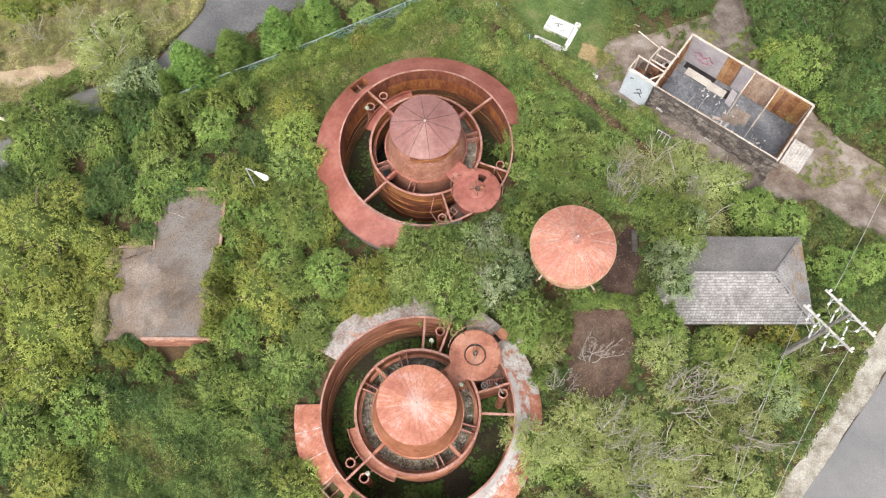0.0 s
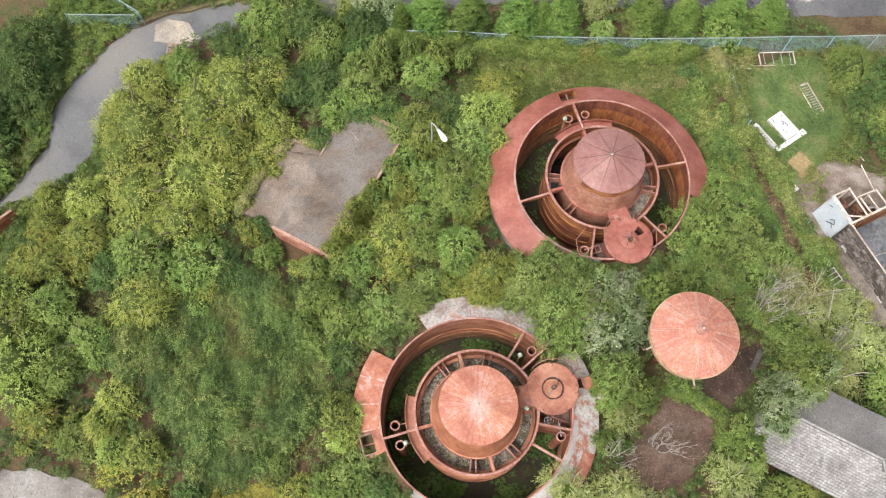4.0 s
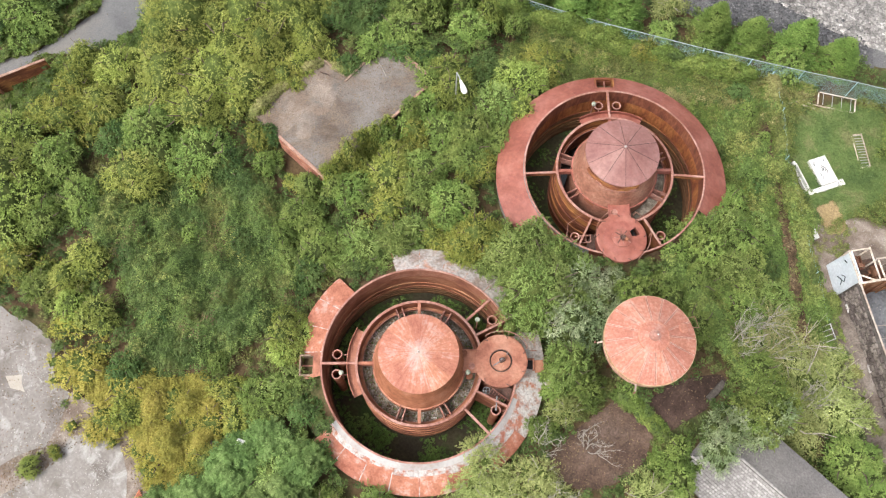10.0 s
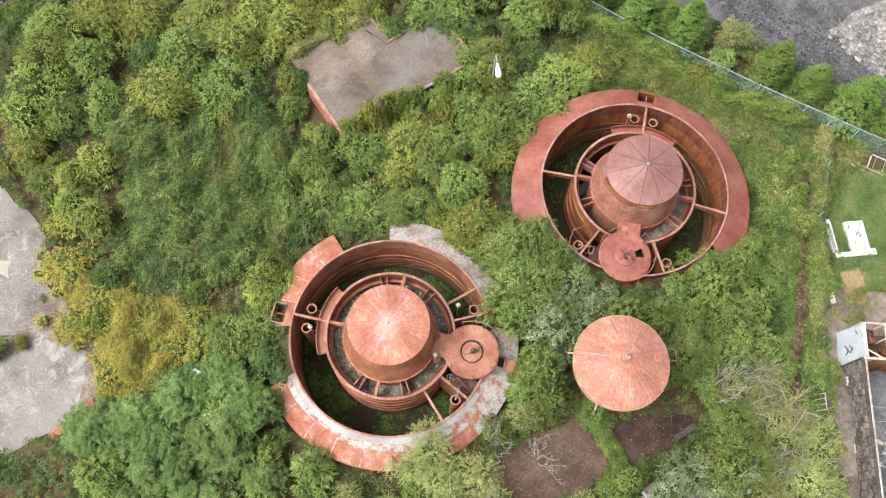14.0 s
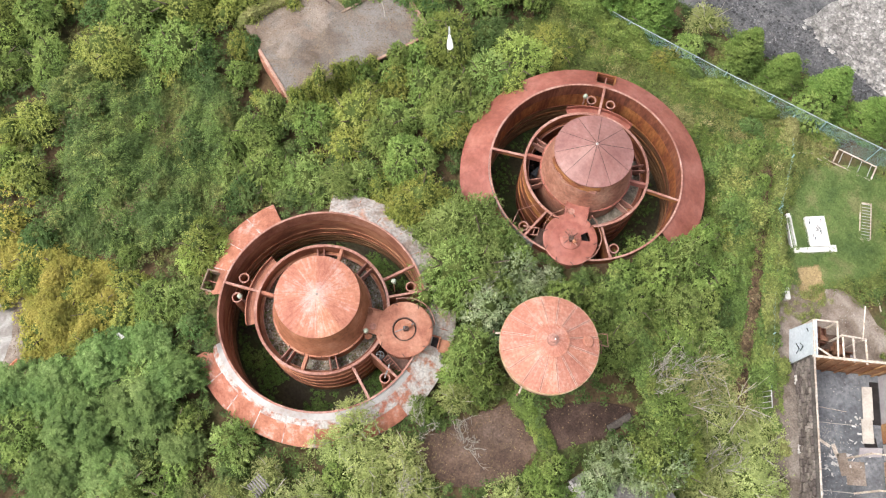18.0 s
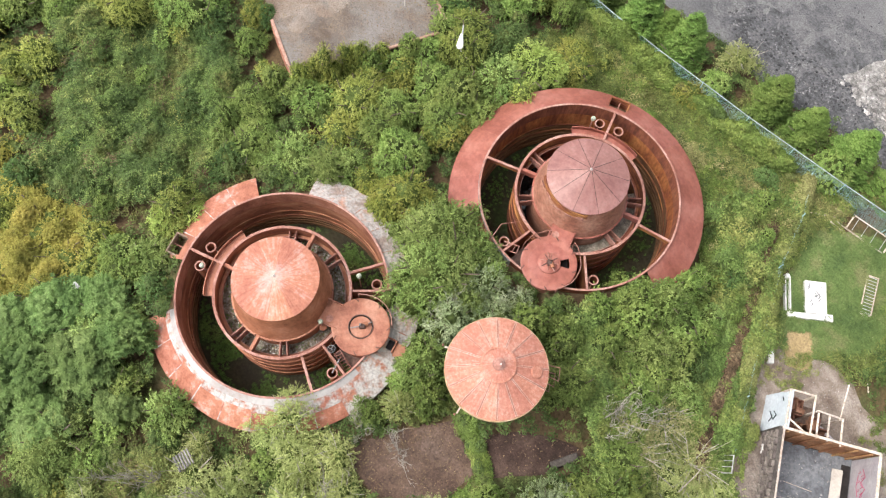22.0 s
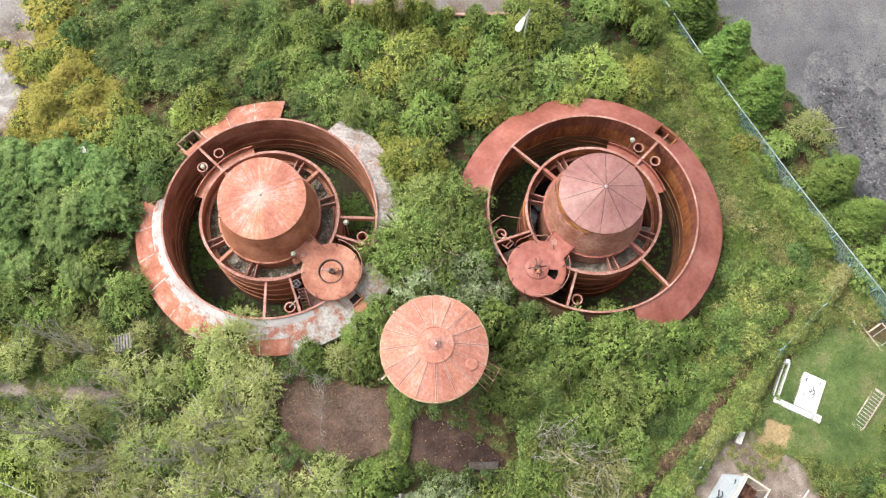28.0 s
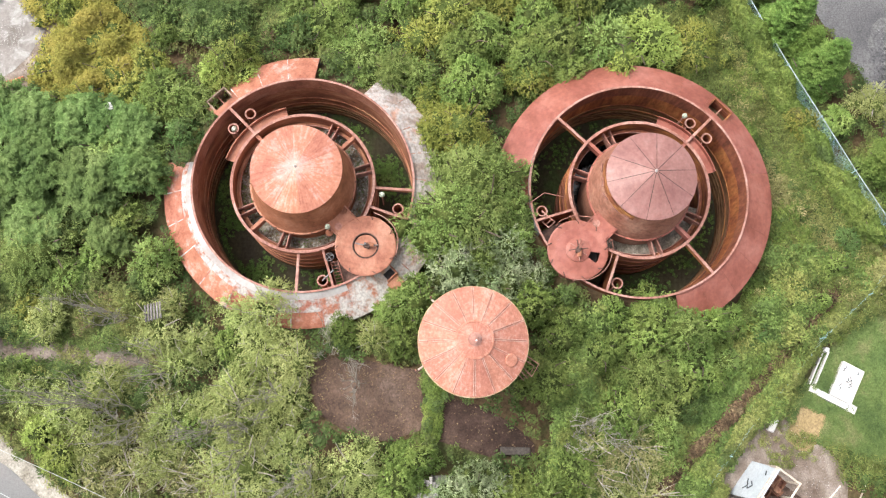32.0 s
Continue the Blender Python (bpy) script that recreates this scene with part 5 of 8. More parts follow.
def hip_house():
    x0, x1, y0, y1 = 8.9, 15.25, 8.65, 12.5
    g = gz(12, 10)
    h = thing("hip_roofed_house", ((x0 + x1) / 2, (y0 + y1) / 2, g), "small house under a weathered grey shingle hip roof", "house")
    hw, hd, ez, rz = (x1 - x0) / 2, (y1 - y0) / 2, 1.2 - g, 2.15 - g
    part("wall", box(2 * hw - 0.7, 2 * hd - 0.7, ez - 0.03, (0, 0, 0), 0, 0), M["mortar"], h)
    ra, rb = -1.85, 1.45
    ridge = [Vector((ra, 0, rz)), Vector((rb, 0, rz))]
    c = [Vector((-hw, -hd, ez)), Vector((hw, -hd, ez)), Vector((hw, hd, ez)), Vector((-hw, hd, ez))]
    cut = [Vector((-hw, -hd + 0.9, ez)), Vector((-hw + 0.35, -hd, ez))]
    faces = {"south": (cut[1], c[1], ridge[1], ridge[0], cut[0]), "east": (c[1], c[2], ridge[1]), "north": (c[2], c[3], ridge[0], ridge[1]), "west": (c[3], cut[0], ridge[0])}
    for side, vs in faces.items():
        bm = bmesh.new()
        lo = [bm.verts.new(v - Vector((0, 0, 0.08))) for v in vs]
        hi = [bm.verts.new(v) for v in vs]
        bm.faces.new(hi), bm.faces.new(lo[::-1])
        for i in range(len(vs)):
            bm.faces.new((lo[i], lo[(i + 1) % len(vs)], hi[(i + 1) % len(vs)], hi[i]))
        # The north slope's shade is put into its colour with the darker grey.
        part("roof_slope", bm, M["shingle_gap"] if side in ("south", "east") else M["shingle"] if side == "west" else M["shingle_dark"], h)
    for a, b in ((ridge[0], ridge[1]), (ridge[1], c[1]), (ridge[1], c[2]), (ridge[0], cut[0])):
        part("ridge_cap", tube([a + Vector((0, 0, 0.02)), b + Vector((0, 0, 0.02))], 0.05, 6), M["shingle"], h)
    # shingles of the southern slope
    up = (ridge[0] - Vector((ra, -hd, ez)))
    pitch = math.degrees(math.atan2(up.z, up.y))
    run = up.length
    first = part("shingle", box(0.118, 0.102, 0.018, (0, 0, 0), 0, 0.003), M["shingle"], h)
    stuff, rng, n = bmesh.new(), random.Random(8), 0
    for j in range(int(run / 0.115)):
        v = j * 0.115 + 0.06
        f = v / run
        k = 0.9 / hd
        xa = -hw + 0.35 * (1 - f / k) if f < k else -hw + (ra + hw) * (f - k) / (1 - k)
        xb = hw + f * (rb - hw)
        x = xa + 0.06 + (0.065 if j % 2 else 0)
        while x < xb - 0.1:
            loc = Vector((x, -hd + up.y * f, ez + up.z * f + 0.012))
            m = Matrix.Translation(loc) @ pose(0, 0, 0, pitch + 4, rng.uniform(-1.5, 1.5), rng.uniform(-2, 2))
            if n < 300:
                ob = first if n == 0 else part("shingle", first.data, None, h)
                ob.matrix_basis = m
            else:
                bmesh.ops.create_cube(stuff, size=1, matrix=m @ Matrix.Diagonal((0.118, 0.102, 0.018, 1)))
            n += 1
            x += 0.131
    side_run = Vector((hw - rb, 0, rz - ez))
    lean = math.degrees(math.atan2(side_run.z, side_run.x))
    east = bmesh.new()
    for j in range(int(side_run.length / 0.115)):
        f = (j * 0.115 + 0.06) / side_run.length
        y = -hd * (1 - f) + 0.09 + (0.09 if j % 2 else 0)
        while y < hd * (1 - f) - 0.08:
            m = Matrix.Translation((hw + (rb - hw) * f, y, ez + side_run.z * f + 0.012)) @ pose(0, 0, 0, 0, lean - 4, rng.uniform(-2, 2))
            bmesh.ops.create_cube(east, size=1, matrix=m @ Matrix.Diagonal((0.102, 0.118, 0.018, 1)))
            y += 0.131
    tagged(part("shingles", east, M["shingle_lichen"], h), kind="stuff")
    if n > 300:
        tagged(part("shingles", stuff, M["shingle"], h), kind="stuff")
    return h


hip_house()

# ---- fences ----


def chain_link(points, height, label, top_rail=True, pitch=0.1):
    f = thing("chain_link_fence", (*points[0], gz(*points[0])), label, "fence")
    ox, oy, oz = points[0][0], points[0][1], gz(*points[0])
    for (xa, ya), (xb, yb) in zip(points, points[1:]):
        L = math.hypot(xb - xa, yb - ya)
        n = max(1, round(L / 2.4))
        for k in range(n):
            x0, y0 = xa + (xb - xa) * k / n - ox, ya + (yb - ya) * k / n - oy
            x1, y1 = xa + (xb - xa) * (k + 1) / n - ox, ya + (yb - ya) * (k + 1) / n - oy
            z0, z1 = gz(x0 + ox, y0 + oy) - oz, gz(x1 + ox, y1 + oy) - oz
            part("post", tube([(x0, y0, z0 - 0.1), (x0, y0, z0 + height + 0.05)], 0.02, 8), M["chain_link"], f)
            if top_rail:
                part("top_rail", tube([(x0, y0, z0 + height), (x1, y1, z1 + height)], 0.02, 6), M["fence_rail"], f)
            bm, l = bmesh.new(), math.hypot(x1 - x0, y1 - y0)
            m = int(l / pitch)
            for i in range(-int(height / pitch), m):
                for s in (1, -1):
                    u0, u1 = i * pitch, i * pitch + height
                    v0, v1 = 0.0, height
                    if u0 < 0:
                        v0, u0 = -u0, 0.0
                    if u1 > l:
                        v1, u1 = height - (u1 - l), l
                    if v1 <= v0:
                        continue
                    if s < 0:
                        u0, u1 = l - u0, l - u1
                    P = [Vector((x0 + (x1 - x0) * u / l, y0 + (y1 - y0) * u / l, z0 + (z1 - z0) * u / l + v)) for u, v in ((u0, v0), (u1, v1))]
                    e = Vector((0, 0, 0.0036))
                    w = Vector((-(y1 - y0) / l * 0.0036, (x1 - x0) / l * 0.0036, 0))
                    for q in (e, w):
                        bm.faces.new([bm.verts.new(p) for p in (P[0] - q, P[1] - q, P[1] + q, P[0] + q)])
            part("mesh_panel", bm, M["chain_link"], f)
    return f


chain_link([(-13, 19.9), (-10.2, 21.5), (-6.2, 23.4), (-1.9, 25.5), (0.1, 26.5), (4.4, 28.9), (10, 32)], 1.4, "galvanised chain-link fence with creepers along its foot")
chain_link([(1.2, 27.05), (2.7, 25.8), (4.3, 23.9), (5.6, 22.75), (6.85, 21.4), (8.45, 20.05), (10.1, 18.7)], 0.9, "low sagging chain-link fence overgrown with creepers", False, 0.26)
chain_link([(-30, 15.3), (-24.2, 14.7)], 1.05, "old chain-link fence beside the track")
chain_link([(-27.2, 12.9), (-24.3, 14.45)], 1.05, "short run of chain-link fence in the scrub")

# ---- street lamp, poles and loose things ----
l = thing("street_lamp", (-8.25, 14.95, gz(-8.2, 15)), "white cobra-head street lamp on a thin grey pole among trees", "street lamp")
hz = 2.9 - gz(-8.2, 15)
part("pole", tube([(0, 0, -0.1), (0, 0, hz - 0.1)], 0.045, 10, taper=0.7), M["galvanised"], l)
part("arm", tube([(0, 0, hz - 0.12), (0.2, -0.1, hz - 0.02), (0.5, -0.28, hz + 0.02)], 0.024, 8), M["galvanised"], l)
head = part("head", lathe([(0.01, -0.36), (0.05, -0.34), (0.075, -0.2), (0.125, 0.08), (0.13, 0.2), (0.1, 0.3), (0.01, 0.34)], 16), M["lamp_white"], l)
head.matrix_basis = pose(0.72, -0.41, hz + 0.04, 0, 90, -29.5) @ Matrix.Diagonal((0.55, 1, 1, 1))


def utility_pole(x, y, g, label):
    u = thing("utility_pole", (x, y, gz(x, y)), label, "utility pole", "utility poles", g)
    part("pole", tube([(0, 0, -0.3), (0, 0, 6.2)], 0.1, 12, taper=0.7), M["grey_pole"], u)
    part("crossarm", box(2.25, 0.075, 0.1, (0, 0.12, 6.0)), M["silver_board"], u)
    for k in (-1.0, -0.55, 0.55, 1.0):
        part("insulator", lathe([(0.015, 0), (0.05, 0.05), (0.035, 0.1), (0.05, 0.15), (0.01, 0.19)], 10), M["lamp_white"], u).location = (k, 0.12, 6.13)
    for s in (-0.45, 0.45):
        part("brace", tube([(s, 0.14, 5.98), (0, 0.14, 5.5)], 0.018, 6), M["galvanised"], u)
    for k in (-0.85, -0.2, 0.75):
        part("drop_wire", tube([(k, 0.12, 6.1), (k * 0.7, -0.25, 5.85), (k * 0.3, -0.1, 5.3)], 0.012, 5), M["galvanised"], u)
    for k in (-0.7, -0.35, 0.15, 0.6):
        b = part("bracket", box(0.05, 0.34, 0.04, (k, 0.0, 5.92)), M["galvanised"], u)
        part("arrester", lathe([(0.012, 0), (0.045, 0.03), (0.03, 0.08), (0.045, 0.13), (0.03, 0.18), (0.012, 0.24)], 10), M["lamp_white"], b).location = (k, -0.18, 5.94)
        part("jumper", tube([(k, -0.18, 6.15), (k + 0.12, -0.05, 6.25), (k + 0.2, 0.12, 6.2)], 0.01, 5), M["galvanised"], b)
    part("fuse_holder", tube([(0.3, -0.15, 5.75), (0.45, -0.4, 5.5)], 0.035, 8), M["galvanised"], u)
    part("fuse_holder", tube([(-0.3, -0.15, 5.75), (-0.15, -0.4, 5.5)], 0.035, 8), M["galvanised"], u)
    return u


utility_pole(14.3, 7.75, -50, "timber utility pole with crossarm and white insulators")
utility_pole(13.45, 7.2, -50, "timber utility pole with fuses on its crossarm")
for name, pts in (("power_line", [(13.9, 8.6, 6.0), (17, 13, 5.7), (22, 22, 6.4)]), ("power_line", [(12.7, 7.9, 6.0), (10, 3, 5.4), (7, -4, 6.0)]), ("power_line", [(14.1, 6.5, 6.0), (10.5, 1.5, 5.4), (7.5, -5, 6.0)])):
    fine = [Vector(pts[0]).lerp(Vector(pts[1]), u / 8).lerp(Vector(pts[1]).lerp(Vector(pts[2]), u / 8), u / 8) for u in range(9)]
    tagged(part(name, tube(fine, 0.008, 5), M["galvanised"]), "thin sagging overhead power line", "cable", "power lines")


# kerbs and slab set out along the foundation's own axes
f = thing("foundation", (6.0, 24.3, gz(6.0, 24.3)), "white-painted concrete foundation with slab and low kerb", "foundation", turn=-28)
part("slab", box(1.36, 0.85, 0.26, (-0.37, 0.48, 0)), M["white_paint"], f)
part("kerb", box(0.22, 1.62, 0.27, (0.45, 0.12, 0)), M["white_paint"], f)
for y in (-0.74, -0.55):
    part("kerb", box(1.45, 0.045, 0.26, (-0.4, y, 0)), M["white_paint"], f)
part("kerb_block", box(0.16, 0.16, 0.3, (-1.14, -0.66, 0)), M["white_paint"], f)
part("kerb_block", box(0.3, 0.3, 0.24, (0.42, 1.0, 0)), M["white_paint"], f)
for x, y, s in ((-0.5, 0.5, 0.14), (-0.42, 0.58, 0.12), (-0.46, 0.44, 0.1), (-0.3, 0.6, 0.1), (-0.85, 0.2, 0.09), (-0.75, 0.18, 0.07), (-0.2, 0.25, 0.08), (-0.05, 0.3, 0.07), (0.45, 0.8, 0.09), (-0.85, 0.7, 0.07)):
    part("paint_mark", tube([(x - s, y, 0.262), (x, y + s / 2, 0.264), (x + s, y - 0.03, 0.262)], 0.016, 5), M["mark_black"], f)
for x, y, a in ((6.95, 21.75, -35), (7.4, 21.95, -28)):
    b = part("concrete_block", box(0.5, 0.24, 0.22, (0, 0, 0), 0, 0.02), M["white_paint"])
    b.matrix_basis = pose(x, y, gz(x, y), 0, 0, a)
    tagged(b, "white concrete block lying on the bare yard", "block", "concrete blocks")


def timber_rack(x, y, turn, L, W, slats, label):
    r = thing("timber_frame", (x, y, gz(x, y)), label, "timber frame", turn=turn)
    for s in (-1, 1):
        part("rail", box(L, 0.04, 0.05, (0, s * W / 2, 0.25 if s > 0 else 0.05)), M["weathered_timber"], r)
        part("end_rail", box(0.06, W, 0.06, (s * L / 2, 0, 0.15)), M["weathered_timber"], r)
    for k in range(slats):
        part("slat", box(0.022, W, 0.022, (-L / 2 + (k + 0.5) * L / slats, 0, 0.2)), M["galvanised"], r)
    return r


timber_rack(4.3, 28.3, 30, 1.75, 0.62, 4, "weathered timber rack lying by the fence")
timber_rack(2.7, 27.9, 35, 0.6, 0.45, 4, "small slatted crate by the fence")
timber_rack(6.6, 27.0, -42, 1.7, 0.36, 12, "fallen white slatted railing in the grass")
for x, y, a, L in ((2.8, 27.0, 57, 1.2), (3.7, 27.4, 25, 1.1), (7.6, 26.35, -5, 1.2), (9.3, 25.35, -27, 1.6), (4.05, 27.8, 28, 1.7)):
    b = part("timber_beam", box(L, 0.05, 0.05, (0, 0, 0)), M["weathered_timber"])
    b.matrix_basis = pose(x, y, gz(x, y) + 0.03, 0, 0, a)
    tagged(b, "pale weathered timber beam lying on the ground", "beam", "timber beams")
gte = thing("metal_gate", (10.25, 18.15, gz(10.25, 18.15)), "old tubular metal gate leaning by the stone wall", "gate", turn=-35)
part("gate_frame", tube([(-0.3, 0, 0.1), (0.35, 0, 0.1), (0.35, 0.3, 0.9), (-0.3, 0.3, 0.9), (-0.3, 0, 0.1)], 0.025, 6), M["galvanised"], gte)
for k in range(2):
    part("bar", tube([(-0.1 + k * 0.22, 0, 0.1), (-0.1 + k * 0.22, 0.3, 0.9)], 0.016, 6), M["galvanised"], gte)
cs = thing("corrugated_sheet", (3.45, 0.2, gz(3.45, 0.2) - 0.35), "grey corrugated metal sheet standing among the willows", "metal sheet", turn=-75)
part("prop", tube([(0.3, 0.02, -0.1), (0.28, 0.06, 1.75)], 0.03, 6), M["grey_pole"], cs)
part("prop", tube([(-0.3, 0.02, -0.1), (-0.28, 0.06, 1.75)], 0.03, 6), M["grey_pole"], cs)
for i in range(6):
    rib = part("rib", tube([(-0.25 + 0.1 * i, -0.25, 1.5), (-0.25 + 0.1 * i, 0.35, 1.75)], 0.036, 8), M["shingle_dark"] if i % 2 else M["grey_pole"], cs)
ps = thing("plastic_sheet", (-3.7, -1.75, gz(-3.7, -1.75)), "crumpled white plastic sheet caught in the undergrowth", "plastic sheet", turn=25)
bm = bmesh.new()
bmesh.ops.create_grid(bm, x_segments=9, y_segments=6, size=0.5)
for v in bm.verts:
    v.co = Vector((v.co.x * 0.45, v.co.y * 0.26, 1.55 + 0.12 * noise.noise(v.co * 5.0) + 0.05 * math.sin(14 * v.co.x)))
bmesh.ops.solidify(bm, geom=bm.faces[:], thickness=0.006)
part("sheet", bm, M["white_paint"], ps)
part("stem", tube([(0, 0, -0.1), (0.02, 0.01, 1.56)], 0.02, 6), M["bark"], ps)
st = part("stone_lintel", box(1.0, 0.26, 0.2, (0, 0, 0), 0, 0.03), M["mortar"])
st.matrix_basis = pose(8.15, 12.3, gz(8.15, 12.3), 0, 0, 88)
tagged(st, "dark stained stone lintel half buried in leaves", "lintel")

# crash barrier and leaning posts beside the track
for x0, y0, x1, y1 in ((-24.26, 19.06, -22.08, 19.04), (-21.35, 19.35, -20.79, 19.11)):
    d, a = math.dist((x0, y0), (x1, y1)), math.degrees(math.atan2(y1 - y0, x1 - x0))
    q = thing("crash_barrier", ((x0 + x1) / 2, (y0 + y1) / 2, gz(x0, y0)), "faded cream steel crash barrier in tall weeds", "barrier", "crash barriers", a)
    for z in (0.46, 0.62):
        part("rail_ridge", box(d, 0.07, 0.12, (0, 0, z), 0, 0.03), M["rail_cream"], q)
    part("rail_web", box(d, 0.03, 0.06, (0, 0.01, 0.57), 0, 0.01), M["rail_cream"], q)
    for s in (-1, 1):
        part("post", box(0.08, 0.08, 0.75, (s * (d / 2 - 0.12), 0.08, -0.05)), M["grey_pole"], q)
for x, y, dx, dy in ((-21.39, 20.2, -0.2, 0.2), (-19.63, 21.45, -0.05, 0.15)):
    q = part("leaning_post", tube([(0, 0, -0.05), (dx, dy, 0.75)], 0.035, 8), M["pale_concrete"])
    q.location = (x, y, gz(x, y))
    tagged(q, "pale leaning marker post in the weeds", "post", "leaning posts")
q = thing("broken_pallet", (-22.0, 14.15, gz(-22.0, 14.15)), "broken dark timber pallet at the track's edge", "pallet", turn=24)
for k in range(5):
    part("slat", box(0.95 - 0.12 * (k % 3), 0.09, 0.025, (0.05 * (k % 2), -0.26 + k * 0.13, 0.12), 4 * (k % 3 - 1)), M["old_timber"], q)
for x in (-0.4, 0.0, 0.4):
    part("bearer", box(0.08, 0.6, 0.1, (x, 0, 0.02)), M["grey_pole"], q)

# rusty retaining wall along the track
k = thing("retaining_wall", (-23.7, 1.45, gz(-23.7, 1.45)), "rusty sheet-steel retaining wall with pale concrete coping", "wall", turn=70)
for i in range(4):
    part("panel", box(2.46, 0.08, 1.3, (-6.6 + i * 2.5, 0, -0.1)), M["rust_wall_dark"], k)
    part("coping", box(2.49, 0.12, 0.05, (-6.6 + i * 2.5, 0.0, 1.202), 0, 0.01), M["coping"], k)
    part("post", box(0.1, 0.12, 1.25, (-7.8 + i * 2.5, -0.101, -0.1)), M["rust_orange"], k)
dr = thing("hose_bundle", (-5.48, -6.62, gz(-5.48, -6.62)), "bundle of orange hoses lying along the concrete's edge", "hoses")
for k in range(4):
    part("hose", tube([(-0.28 + 0.09 * k, 0.75 - 0.03 * k, 0.1), (-0.12 + 0.085 * k, 0.3, 0.1), (0.02 + 0.08 * k, -0.2, 0.1), (0.1 + 0.08 * k, -1.3, 0.1)], 0.036, 8), M["hose_orange"], dr)

# ---- rubble behind the fence ----


def rubble(name, poly, count, smin, smax, mat, label, seed):
    rng = np.random.default_rng(seed)
    xs, ys = [p[0] for p in poly], [p[1] for p in poly]
    x, y = rng.uniform(min(xs), max(xs), count), rng.uniform(min(ys), max(ys), count)
    keep = inside(poly, x, y)
    x, y = x[keep], y[keep]
    base = np.array([(1, 0, 0), (0.3, 1, 0.1), (-0.8, 0.5, 0), (-0.7, -0.7, 0.1), (0.4, -0.9, 0), (0.1, 0.1, 0.8)])
    tri = [(0, 1, 5), (1, 2, 5), (2, 3, 5), (3, 4, 5), (4, 0, 5)]
    V, F = [], []
    for i in range(len(x)):
        s = smin + (smax - smin) * rng.random() ** 3
        m = (base * rng.uniform(0.6, 1.3, (6, 3))) * (s, s, s * 0.8)
        g = rng.uniform(0, 6.28)
        rot = np.stack([m[:, 0] * np.cos(g) - m[:, 1] * np.sin(g), m[:, 0] * np.sin(g) + m[:, 1] * np.cos(g), m[:, 2]], -1)
        F += [tuple(len(V) + j for j in f) for f in tri]
        V += [tuple(p) for p in rot + (x[i], y[i], gz(x[i], y[i]) + 0.02)]
    return tagged(new(name, mesh(name, V, F, mat)), label, "rubble", kind="stuff")


rubble("rubble", [(-7.5, 28), (-5.8, 27.6), (-3.5, 28), (0, 29.8), (4, 31.6), (3, 33), (-1, 31.8), (-4, 30.6), (-7.6, 29.4)], 11000, 0.015, 0.1, M["rubble_dark"], "dark broken asphalt rubble", 31)
rubble("rubble", [(-9.4, 28.2), (-6.0, 27.4), (0, 29.6), (5, 32.0), (4, 34.6), (-2.4, 35.2), (-6.2, 34), (-9.6, 31)], 6000, 0.01, 0.05, M["rubble_dark"], "scattered crushed asphalt on the lot", 33)
rubble("rubble", [(-2.6, 31.0), (1, 31.6), (4.5, 32.4), (8, 36), (3, 40), (-2, 37)], 9000, 0.02, 0.22, M["rubble_light"], "pale broken concrete rubble", 32)
sheet("ground_rubble", [(-2.8, 31.2), (1, 31.6), (4.5, 32.4), (9, 37), (3, 42), (-2.4, 38)], M["rubble_light"], "pale dusty demolition ground", "rubble ground", 0.04)
for x, y, s in ((-1.9, 31.9, 0.3), (0.6, 32.6, 0.2), (1.6, 33.6, 0.3), (-0.6, 33.2, 0.2), (-2.5, 33.6, 0.28), (-1.4, 32.5, 0.22)):
    b = part("concrete_slab", box(s * 2, s * 1.5, 0.18, (0, 0, 0), 0, 0.05), M["rubble_light"])
    b.matrix_basis = pose(x, y, gz(x, y) + 0.02, 6, -5, x * 40)
    tagged(b, "broken pale concrete slab in the rubble", "rubble slab", "rubble slabs")

# ---- plants ----


def leaf_mesh(name, c, d, nrm, length, width, mat, core=None, inner="inner_dark"):
    """Small pointed leaves: centres, directions, normals, sizes as arrays; core: vertices and triangles of the inner
    lumps coloured as shaded foliage.
    """
    d = d / np.linalg.norm(d, axis=1, keepdims=True)
    s = np.cross(d, nrm)
    s /= np.linalg.norm(s, axis=1, keepdims=True) + 1e-9
    n = len(c)
    L, W = np.broadcast_to(length, n)[:, None] / 2, np.broadcast_to(width, n)[:, None] * 0.62
    v = np.stack([c - d * L - s * W, c - d * L + s * W, c + d * L], 1).reshape(-1, 3)
    index, slot = np.arange(3 * n, dtype=np.int32), np.zeros(n, dtype=np.int32)
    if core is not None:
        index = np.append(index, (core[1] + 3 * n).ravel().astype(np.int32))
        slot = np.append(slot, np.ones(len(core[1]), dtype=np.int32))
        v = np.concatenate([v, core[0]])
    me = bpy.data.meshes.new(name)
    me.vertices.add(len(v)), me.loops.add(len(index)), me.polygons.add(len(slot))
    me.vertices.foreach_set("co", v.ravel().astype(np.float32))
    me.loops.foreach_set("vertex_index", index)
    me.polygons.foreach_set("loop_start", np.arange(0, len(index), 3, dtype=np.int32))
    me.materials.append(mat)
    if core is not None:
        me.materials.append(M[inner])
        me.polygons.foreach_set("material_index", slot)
    me.update(calc_edges=True)
    return me


